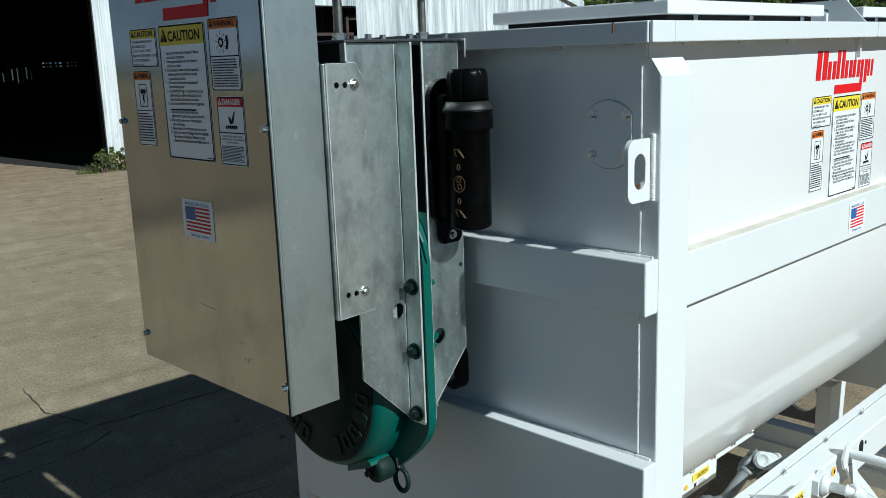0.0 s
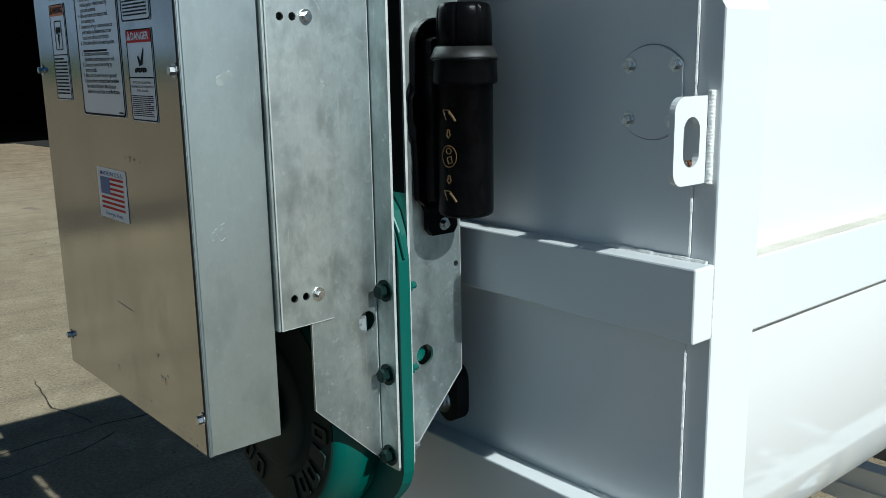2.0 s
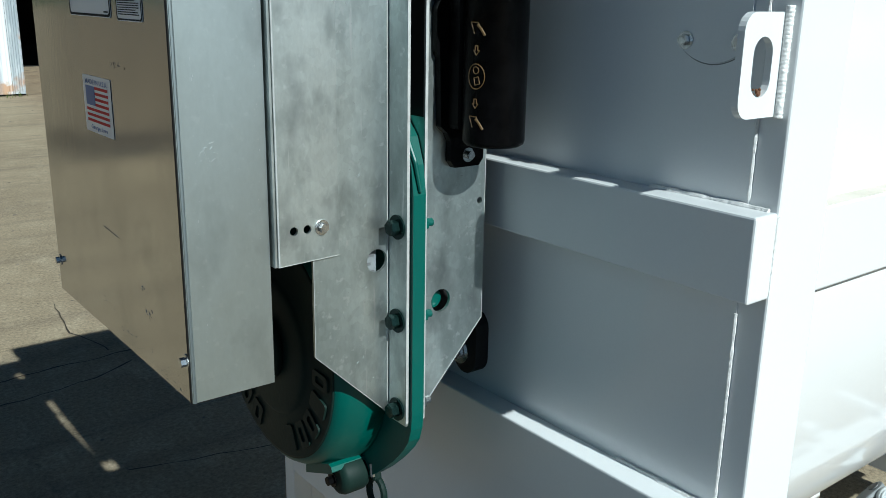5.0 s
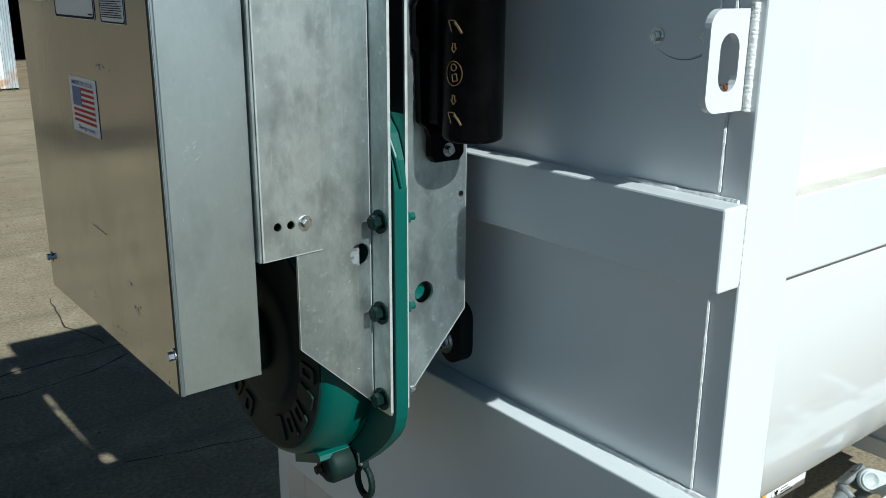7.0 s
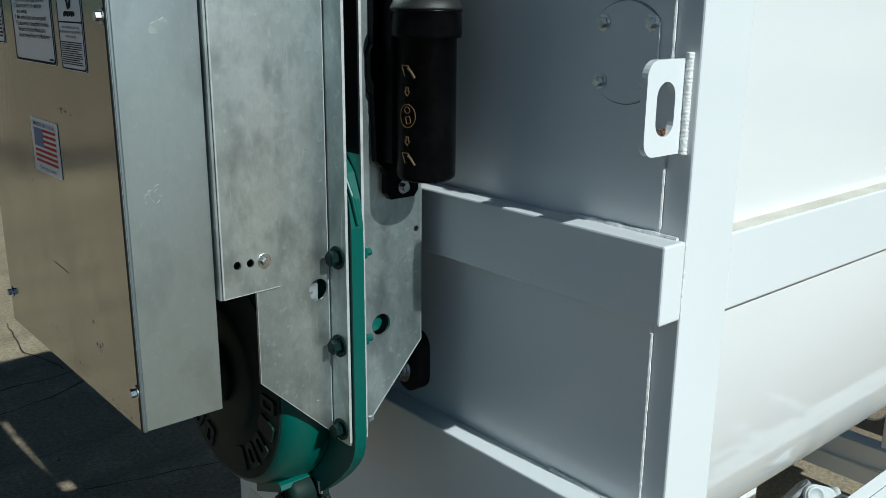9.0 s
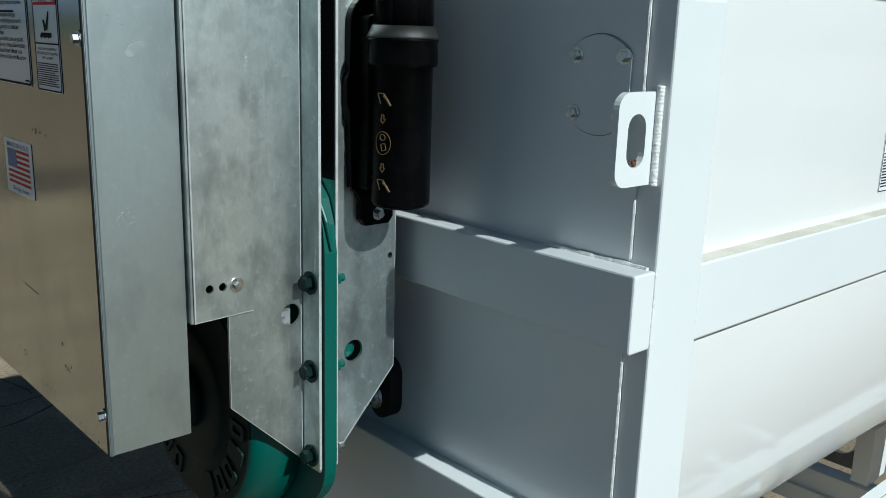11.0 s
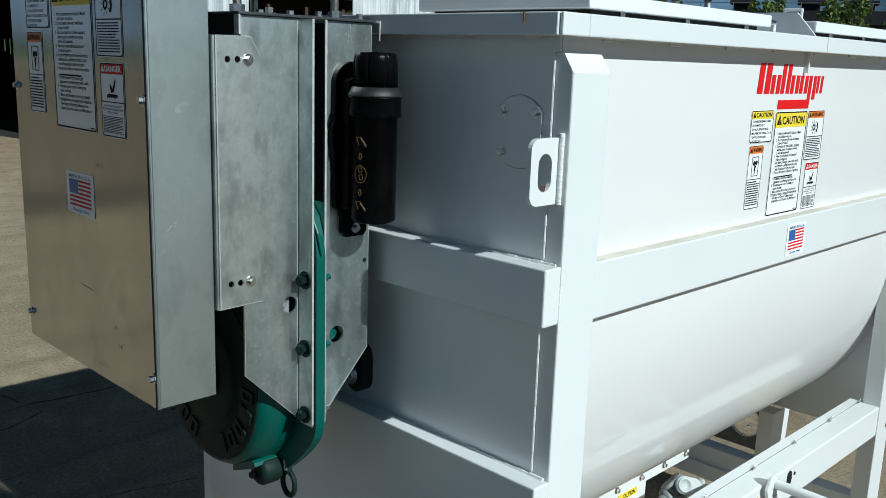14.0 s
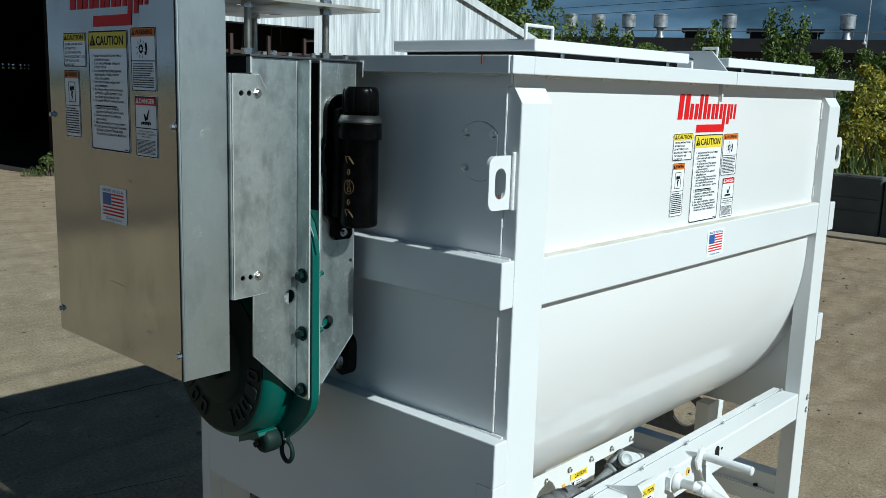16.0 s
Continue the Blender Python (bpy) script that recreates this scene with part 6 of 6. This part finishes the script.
def rib_sheet(x0, x1, z0, z_top):
    """One cladding sheet with upright ribs; z_top(x) is its upper edge."""
    bm = B()
    n = 5
    step = (x1 - x0) / n
    prof = []
    for i in range(n):
        a = x0 + i * step
        prof += [(a, 0), (a + step * 0.62, 0), (a + step * 0.72, -0.010), (a + step * 0.9, -0.010)]
    prof.append((x1, 0))
    front = [(bm.verts.new((x, BY + d, z0)), bm.verts.new((x, BY + d, z_top(x)))) for x, d in prof]
    back = [(bm.verts.new((x, BY + d + 0.004, z0)), bm.verts.new((x, BY + d + 0.004, z_top(x)))) for x, d in prof]
    for rows, flip in ((front, 0), (back, 1)):
        for a, b in zip(rows, rows[1:]):
            bm.faces.new((a[0], b[0], b[1], a[1]))
    return bm


x = BXL
while x < BXR - 0.01:
    w = min(0.76, BXR - x)
    spans = []
    mid = x + w / 2
    if DOOR[0] < mid < DOOR[1]:
        spans = [(DOOR[2], None)]
    elif WIN[0] < mid < WIN[1]:
        spans = [(0.0, WIN[2]), (WIN[3], None)]
    else:
        spans = [(0.0, None)]
    xe = x + w
    for edge in (DOOR[0], DOOR[1], WIN[0], WIN[1]):
        if x + 0.01 < edge < xe - 0.01:
            xe = edge
    mid = (x + xe) / 2
    if DOOR[0] < mid < DOOR[1]:
        spans = [(DOOR[2], None)]
    elif WIN[0] < mid < WIN[1]:
        spans = [(0.0, WIN[2]), (WIN[3], None)]
    else:
        spans = [(0.0, None)]
    for z0, z1 in spans:
        part("wall_sheet", rib_sheet(x, xe - 0.004, z0 + 0.03, eave if z1 is None else (lambda q, z=z1: z)), SHEETS_OLD, barn)
    x = xe
# inside: walls, floor kerb and posts, coloured near black for the unlit inside
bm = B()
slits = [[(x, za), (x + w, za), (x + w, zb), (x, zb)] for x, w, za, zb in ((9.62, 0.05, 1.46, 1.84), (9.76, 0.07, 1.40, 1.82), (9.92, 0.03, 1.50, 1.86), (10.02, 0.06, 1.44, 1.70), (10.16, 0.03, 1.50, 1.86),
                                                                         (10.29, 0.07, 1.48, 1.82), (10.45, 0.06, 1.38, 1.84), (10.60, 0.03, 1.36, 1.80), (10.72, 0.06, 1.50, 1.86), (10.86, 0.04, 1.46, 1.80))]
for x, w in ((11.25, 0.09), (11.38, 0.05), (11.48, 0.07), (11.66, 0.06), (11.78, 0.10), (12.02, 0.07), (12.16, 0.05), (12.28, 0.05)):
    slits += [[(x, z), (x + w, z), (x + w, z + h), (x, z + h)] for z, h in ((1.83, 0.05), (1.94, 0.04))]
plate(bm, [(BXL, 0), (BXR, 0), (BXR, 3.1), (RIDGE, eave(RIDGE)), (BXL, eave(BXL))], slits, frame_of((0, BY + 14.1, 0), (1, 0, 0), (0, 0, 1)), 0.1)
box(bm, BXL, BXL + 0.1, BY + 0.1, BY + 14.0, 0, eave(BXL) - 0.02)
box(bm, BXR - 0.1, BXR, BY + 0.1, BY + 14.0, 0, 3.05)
part("inner_wall", bm, SHADE_WOOD, barn, "board walls inside, coloured near black for the shade")
# Unseen dark panel added to keep the window opening black.
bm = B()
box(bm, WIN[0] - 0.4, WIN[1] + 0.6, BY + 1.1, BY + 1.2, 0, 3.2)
part("window_blackout", bm, SHADE_WOOD, barn)
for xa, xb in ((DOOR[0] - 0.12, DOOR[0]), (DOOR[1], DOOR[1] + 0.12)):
    part("door_post", box(B(), xa, xb, BY + 0.02, BY + 0.18, 0, DOOR[2] + 0.2, 0.005), SHADE_WOOD, barn)
# Floor sheet blackened along the sun's edge: shade put into colour.
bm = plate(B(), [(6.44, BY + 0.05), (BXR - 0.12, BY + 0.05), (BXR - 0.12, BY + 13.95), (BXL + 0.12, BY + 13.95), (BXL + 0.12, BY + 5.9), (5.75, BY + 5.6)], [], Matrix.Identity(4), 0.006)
part("shade_floor", bm, FLOOR_SHADE, barn, "black sheet for the shade on the barn floor")
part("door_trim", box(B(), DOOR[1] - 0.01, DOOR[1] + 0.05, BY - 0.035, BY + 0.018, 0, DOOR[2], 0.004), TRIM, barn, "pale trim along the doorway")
part("door_lintel", box(B(), DOOR[0] - 0.12, DOOR[1] + 0.12, BY + 0.02, BY + 0.18, DOOR[2] + 0.2, DOOR[2] + 0.4), SHADE_WOOD, barn)
for x in (10.34, 11.24, 12.17):
    part("window_post", box(B(), x, x + 0.07, BY + 0.03, BY + 0.10, WIN[2], 2.595, 0.004), DARKBROWN, barn)
part("window_rail", box(B(), WIN[0], WIN[1], BY + 0.101, BY + 0.15, 2.22, 2.285, 0.004), DARKBROWN, barn)
part("window_head", box(B(), WIN[0] - 0.05, WIN[1] + 0.05, BY + 0.01, BY + 0.10, WIN[3] + 0.002, WIN[3] + 0.08), SHADE_WOOD, barn)
# roof: two slopes with a pale trim along the gable
for xa, xb in ((BXL - 0.35, RIDGE), (RIDGE, BXR + 0.35)):
    za, zb = (eave(xa) if xa < RIDGE else eave(RIDGE)), (eave(RIDGE) if xa < RIDGE else eave(xb))
    bm = B()
    vs = [bm.verts.new(p) for p in ((xa, BY - 0.07, za + 0.02), (xb, BY - 0.07, zb + 0.02), (xb, BY + 14.3, zb + 0.02), (xa, BY + 14.3, za + 0.02),
                                    (xa, BY - 0.07, za + 0.07), (xb, BY - 0.07, zb + 0.07), (xb, BY + 14.3, zb + 0.07), (xa, BY + 14.3, za + 0.07))]
    for f in ((0, 3, 2, 1), (4, 5, 6, 7), (0, 1, 5, 4), (1, 2, 6, 5), (2, 3, 7, 6), (3, 0, 4, 7)):
        bm.faces.new([vs[i] for i in f])
    part("roof", bm, SHEETS, barn)
    bm = B()
    vs = [bm.verts.new(p) for p in ((xa, BY - 0.10, za - 0.13), (xb, BY - 0.10, zb - 0.13), (xb, BY - 0.072, zb - 0.13), (xa, BY - 0.072, za - 0.13),
                                    (xa, BY - 0.10, za + 0.08), (xb, BY - 0.10, zb + 0.08), (xb, BY - 0.072, zb + 0.08), (xa, BY - 0.072, za + 0.08))]
    for f in ((0, 3, 2, 1), (4, 5, 6, 7), (0, 1, 5, 4), (1, 2, 6, 5), (2, 3, 7, 6), (3, 0, 4, 7)):
        bm.faces.new([vs[i] for i in f])
    part("gable_trim", bm, TRIM, barn, "pale painted gable trim")


# ---- planting ----
def leaf_mesh(name, n, pick, size, rnd, up=0.3):
    """Many small folded leaves, each its own island."""
    co, fa = [], []
    for i in range(n):
        c = Vector(pick())
        d = Vector((rnd.gauss(0, 1), rnd.gauss(0, 1), rnd.gauss(0, 1) + up)).normalized()
        s = d.cross(Vector((rnd.gauss(0, 1), rnd.gauss(0, 1), rnd.gauss(0, 1)))).normalized()
        L = size * (0.6 + 0.8 * rnd.random())
        nn = d.cross(s)
        k = len(co)
        co += [c - d * L * 0.5, c + s * L * 0.28 + nn * L * 0.08, c + d * L * 0.5, c - s * L * 0.28 + nn * L * 0.08]
        fa += [(k, k + 1, k + 2), (k, k + 2, k + 3)]
    me = bpy.data.meshes.new(name)
    me.from_pydata([tuple(v) for v in co], [], fa)
    return me


def shrub(at, h, r, n, size, seed, mat, label, category="shrub", group="shrubs behind the concrete wall"):
    rnd = random.Random(seed)
    x, y = at
    ob = thing("shrub" if category == "shrub" else "tree", label, category, (x, y, 0), group)
    lobes = []
    stems = B()
    for i in range(9 if category == "shrub" else 16):
        a, q = rnd.uniform(0, 2 * math.pi), rnd.random() ** 0.6
        low = 0.25 if category == "shrub" else 0.5
        c = Vector((x + r * 0.75 * q * math.cos(a), y + r * 0.75 * q * math.sin(a), h * (low + (0.9 - low) * rnd.random() * (1 - 0.3 * q))))
        lobes.append((c, r * (0.28 + 0.25 * rnd.random())))
        mid = Vector((x + (c.x - x) * 0.3, y + (c.y - y) * 0.3, c.z * 0.5))
        rod(stems, (x + 0.05 * math.cos(a), y + 0.05 * math.sin(a), 0), mid, 0.02 * h / 2.5 + 0.01, 6, 0.016)
        rod(stems, mid, c, 0.016, 6, 0.005)
    if category == "tree":
        rod(stems, (x, y, 0), (x, y, h * 0.6), 0.14, 10, 0.07)
    tops = [(c, rr) for c, rr in lobes]
    for i in range(7):
        c, rr = rnd.choice(lobes)
        tops.append((c + Vector((rnd.uniform(-.2, .2), rnd.uniform(-.2, .2), rr * 1.1)), rr * 0.35))

    def pick():
        c, rr = rnd.choice(tops)
        v = Vector((rnd.gauss(0, 1), rnd.gauss(0, 1), rnd.gauss(0, 1))).normalized() * rr * rnd.random() ** 0.4
        p = c + v
        p.z = max(p.z, 0.05)
        return p

    mesh_part("crown", leaf_mesh("crown", n, pick, size, rnd), mat, ob)
    part("stems", stems, BARK, ob)


rnd = random.Random(21)
row = [(13.2, 2.2, 2.0), (13.6, 3.4, 1.7), (13.3, 4.6, 2.1), (14.4, 5.6, 2.35), (14.8, 7.2, 2.3), (15.6, 8.6, 2.35), (16.5, 10.2, 2.5), (16.0, 4.4, 2.5), (17.0, 6.4, 2.6),
       (12.9, 1.0, 1.9), (13.5, -0.4, 2.0), (15.4, 2.4, 2.45), (15.8, 0.6, 2.4), (18.5, 12.0, 2.6),
       (15.3, 4.0, 2.2), (15.5, 5.1, 2.3), (15.2, 6.3, 2.3), (15.6, 7.6, 2.35), (16.2, 8.8, 2.35), (15.6, 2.9, 2.2)]
for i, (x, y, h) in enumerate(row):
    yellow = i in (1, 9)
    shrub((x, y), h, 1.05, 10000, 0.050, 100 + i, LEAF_YELLOW if yellow else LEAF,
          "leafy shrub turning yellow behind the wall" if yellow else "dense dark green leafy shrub behind the wall")


def sapling(at, tops, n, seed):
    """A young tree: a few upright leafy shoots out of one foot."""
    rnd = random.Random(seed)
    ob = thing("tree", "young tree with upright leafy shoots above the hedge", "tree", (*at, 0), "young trees in the hedge")
    stems = B()
    lines = []
    foot = Vector((*at, 0))
    for top in tops:
        t = Vector(top)
        mid = foot.lerp(t, 0.55) + Vector((rnd.gauss(0, 0.04), rnd.gauss(0, 0.04), 0))
        rod(stems, foot, mid, 0.028, 7, 0.016)
        rod(stems, mid, t, 0.016, 6, 0.004)
        lines.append((mid, t))

    def pick():
        p, q = rnd.choice(lines)
        k = rnd.random() ** 0.8
        w = 0.17 * (1.15 - k * 0.75)
        return p.lerp(q, k) + Vector((rnd.gauss(0, w * 0.6), rnd.gauss(0, w * 0.6), rnd.gauss(0, 0.05)))

    mesh_part("crown", leaf_mesh("crown", n, pick, 0.068, rnd, 0.8), LEAF, ob)
    part("stems", stems, BARK, ob)


sapling((14.73, 5.80), ((14.64, 6.00, 3.02), (14.73, 5.79, 3.08), (14.86, 5.52, 2.98), (14.80, 5.70, 2.75), (14.56, 5.86, 2.7)), 2400, 201)
sapling((14.27, 6.82), ((14.27, 6.80, 2.86), (14.36, 6.60, 2.72), (14.15, 6.98, 2.70), (14.2, 6.7, 2.6)), 2000, 202)
sapling((14.17, 8.99), ((14.17, 8.99, 2.96), (14.3, 8.75, 2.85), (14.05, 9.28, 2.82), (14.0, 9.5, 2.72), (14.4, 8.5, 2.75)), 2600, 203)
shrub((12.75, 3.68), 2.2, 0.62, 4600, 0.058, 120, LEAF_YELLOW, "leafy shrub turning yellow behind the wall")
shrub((14.65, 4.45), 2.45, 0.9, 7500, 0.055, 121, LEAF, "dense dark green leafy shrub behind the wall")
shrub((27.0, 21.6), 6.2, 2.6, 9000, 0.17, 301, LEAF, "broad green tree beyond the barn", "tree", "trees beyond the barn")
shrub((31.0, 27.0), 6.6, 2.6, 7000, 0.19, 302, LEAF, "broad green tree beyond the barn", "tree", "trees beyond the barn")


def blades(name, n, pick, height, rnd):
    co, fa = [], []
    for i in range(n):
        x, y, k = pick()
        h = height * k * (0.5 + rnd.random())
        a = rnd.uniform(0, math.pi)
        w = 0.003 + 0.006 * rnd.random()
        lx, ly = rnd.gauss(0, 0.25) * h, rnd.gauss(0, 0.25) * h
        q = len(co)
        co += [(x - w * math.cos(a), y - w * math.sin(a), 0), (x + w * math.cos(a), y + w * math.sin(a), 0), (x + lx * 0.5, y + ly * 0.5, h * 0.6), (x + lx, y + ly, h)]
        fa += [(q, q + 1, q + 2), (q, q + 2, q + 3)]
    me = bpy.data.meshes.new(name)
    me.from_pydata(co, [], fa)
    return me


for i, (x, y, h) in enumerate([(6.52, 14.72, 0.34), (6.86, 14.78, 0.20), (7.25, 14.82, 0.16)]):
    shrub((x, y), h, 0.24, 420, 0.05, 400 + i, WEED, "low leafy weed at the barn's foot", "shrub", "weeds at the barn's foot")
rnd = random.Random(33)
me = blades("weeds", 900, lambda: (rnd.uniform(6.1, 8.2) if rnd.random() < 0.75 else rnd.uniform(-1, 3.9), BY - abs(rnd.gauss(0, 0.16)) - 0.02, 0.4 + 0.6 * rnd.random()), 0.15, rnd)
ob = mesh_part("weeds", me, WEED, None)
tagged(ob, "scrubby green weeds along the barn's foot", "weeds", "", "stuff")
me = blades("tall_grass", 7000, lambda: (12.0 + abs(rnd.gauss(0, 0.5)), rnd.uniform(-3, 6.5), 0.4 + 0.5 * rnd.random()), 1.0, rnd)
ob = mesh_part("tall_grass", me, WEED, None)
tagged(ob, "tall yellow-green grass behind the concrete wall", "grass", "", "stuff")


# ---- concrete block wall ----
def wall_block(y0, y1, h, seed):
    ob = thing("concrete_barrier", "weathered grey concrete barrier block with a lifting bar", "barrier", (11.75, (y0 + y1) / 2, 0), "concrete barriers at the yard's edge")
    bm = box(B(), 11.60, 11.78, y0, y1, 0, h, 0.03)
    part("block", bm, BLOCKS, ob)
    for z in (0.30, 0.46):
        part("form_line", box(B(), 11.594, 11.601, y0 + 0.03, y1 - 0.03, z, z + 0.012), DARKBASE, ob)
    ym = (y0 + y1) / 2
    part("lifting_bar", tube_path(B(), [(11.60, ym + 0.08, h * 0.52), (11.55, ym + 0.07, h * 0.52), (11.55, ym - 0.07, h * 0.52), (11.60, ym - 0.08, h * 0.52)], 0.012, 8), ZINC, ob)


part("kerb", box(B(), 11.12, 11.50, -9.0, 12.0, 0.0, 0.03, 0.008), KERB, thing("kerb_strip", "low pale concrete strip along the barrier's foot", "kerb", (11.2, 1.5, 0), kind="structure"))
rnd = random.Random(77)
co, fa = [], []
bm = B()
bmesh.ops.create_icosphere(bm, subdivisions=1, radius=1.0)
bm.verts.index_update()
lump_v = [tuple(v.co) for v in bm.verts]
lump_f = [tuple(v.index for v in f.verts) for f in bm.faces]
bm.free()
for i in range(2600):
    if rnd.random() < 0.75:
        x, y = rnd.uniform(3.6, 11.0), rnd.uniform(-3.0, 4.5)
    else:
        x, y = rnd.uniform(-1, 7), rnd.uniform(3.0, 14.5)
    r = 0.004 + 0.016 * rnd.random() ** 4
    k = len(co)
    ca, sa = math.cos(i), math.sin(i)
    for vx, vy, vz in lump_v:
        q = r * (0.7 + 0.6 * rnd.random())
        co.append((x + (vx * ca - vy * sa) * q, y + (vx * sa + vy * ca) * q * 0.8, r * 0.2 + vz * q * 0.45))
    fa += [tuple(k + t for t in f) for f in lump_f]
me = bpy.data.meshes.new("loose_stones")
me.from_pydata(co, [], fa)
tagged(mesh_part("loose_stones", me, STONE, None), "loose gravel and crumbs lying about the yard", "gravel", "", "stuff")
y = -9.325
i = 0
while y < 12:
    wall_block(y, y + 1.76, 0.72 + 0.06 * ((i * 7) % 3) / 2, i)
    y += 1.775
    i += 1

# ---- long factory building, far off ----
fac = thing("factory_building", "long low dark factory building with roof ventilators", "building", (60, 26, 0))
ux = Vector((-0.404, 0.915, 0)).normalized()      # along its front
fo = Vector((55.5, 24.7, 0))
fn = Vector((ux.y, -ux.x, 0))                     # away from the yard


def fac_box(a0, a1, d0, d1, z0, z1):
    bm = B()
    vs = []
    for z in (z0, z1):
        for a, d in ((a0, d0), (a1, d0), (a1, d1), (a0, d1)):
            vs.append(bm.verts.new(fo + ux * a + fn * d + Vector((0, 0, z))))
    for f in ((3, 2, 1, 0), (4, 5, 6, 7), (0, 1, 5, 4), (1, 2, 6, 5), (2, 3, 7, 6), (3, 0, 4, 7)):
        bm.faces.new([vs[i] for i in f])
    return bm


part("wall", fac_box(-32, 32, 0, 18, 0, 4.5), FACTORY, fac)
part("roof", fac_box(-32.5, 32.5, -0.6, 18.5, 4.45, 5.25), ROOFING, fac)
bm = B()
for i in range(150):
    a = -24 + i * 0.30
    vs = [bm.verts.new(fo + ux * (a + q) + fn * d + Vector((0, 0, z))) for d in (-0.05, -0.002) for q, z in ((0, 3.95), (0.14, 3.95), (0.14, 4.06), (0, 4.06))]
    for f in ((3, 2, 1, 0), (4, 5, 6, 7), (0, 1, 5, 4), (1, 2, 6, 5), (2, 3, 7, 6), (3, 0, 4, 7)):
        bm.faces.new([vs[k] for k in f])
tagged(part("eaves_slots", bm, VENTS, fac, "row of small pale slots under the eaves"), kind="stuff")
for i in range(20):
    a = -30 + i * 3.1
    part("window", fac_box(a, a + 2.2, -0.05, 0, 1.2, 3.2), ROOFING, fac)
bm = B()
for i in range(33):
    p = fo + ux * (-32 + 2 * i) + fn * 0.3
    rod(bm, p + Vector((0, 0, 5.2)), p + Vector((0, 0, 5.75)), 0.025, 6)
rod(bm, fo + ux * -32 + fn * 0.3 + Vector((0, 0, 5.75)), fo + ux * 32 + fn * 0.3 + Vector((0, 0, 5.75)), 0.025, 6)
part("roof_rail", bm, GREY_STEEL_SHADE, fac)
for a in (11.75, 9.85, 7.80, 5.70, 1.33, -5.75, -8.3, -10.95, -14.5, 15.0):
    p = fo + ux * a + fn * 1.6
    bm = lathe(B(), p + Vector((0, 0, 5.2)), (0, 0, 1), ((0, 0.34), (0.25, 0.27), (0.45, 0.20), (0.66, 0.20), (0.76, 0.26), (0.80, 0.42), (0.82, 0.46), (1.58, 0.46), (1.60, 0.49), (1.64, 0.49), (1.66, 0.44), (1.76, 0.10)), 20)
    part("roof_ventilator", bm, VENTS, fac).data.set_sharp_from_angle(angle=radians(20))
for a in (3.5, -0.55, -3.65):
    bm = fac_box(a - 0.55, a + 0.55, 1.4, 2.4, 5.25, 5.75)
    for src in (fac_box(a - 0.78, a + 0.78, 1.2, 2.6, 5.75, 5.98),):
        me = bpy.data.meshes.new("hood")
        src.to_mesh(me)
        src.free()
        bm.from_mesh(me)
        bpy.data.meshes.remove(me)
    part("roof_hatch", bm, ROOFING, fac)
pole = thing("light_pole", "thin pale metal pole standing before the factory", "pole", (48.6, 15.4, 0))
part("shaft", rod(B(), (48.6, 15.4, 0), (48.6, 15.4, 7.2), 0.05, 8, 0.035), VENTS, pole)
part("lamp_head", lathe(B(), (48.55, 15.48, 4.45), (0, 0, 1), ((0, 0.05), (0.04, 0.09), (0.12, 0.08), (0.16, 0.03), (0.5, 0.02)), 12), WHITE, pole, "white lamp head on the pole")
part("cross_arm", rod(B(), (48.6, 15.4, 6.7), (48.3, 16.0, 6.8), 0.03, 6), VENTS, pole)

for (x0, y0, z0), (x1, y1, z1), (x2, y2, z2) in (((30.0, 41.0, 5.0), (38.56, 27.93, 5.42), (50.0, 8.0, 7.1)), ((30.0, 41.0, 5.4), (38.53, 27.93, 5.80), (50.0, 8.0, 7.5))):
    line = thing("power_line", "thin dark overhead cable against the sky", "cable", (x1, y1, 0), "overhead cables")
    part("cable", tube_path(B(), [(x0, y0, z0), (x1, y1, z1), (x2, y2, z2)], 0.011, 6), RUBBER_SHADE, line)
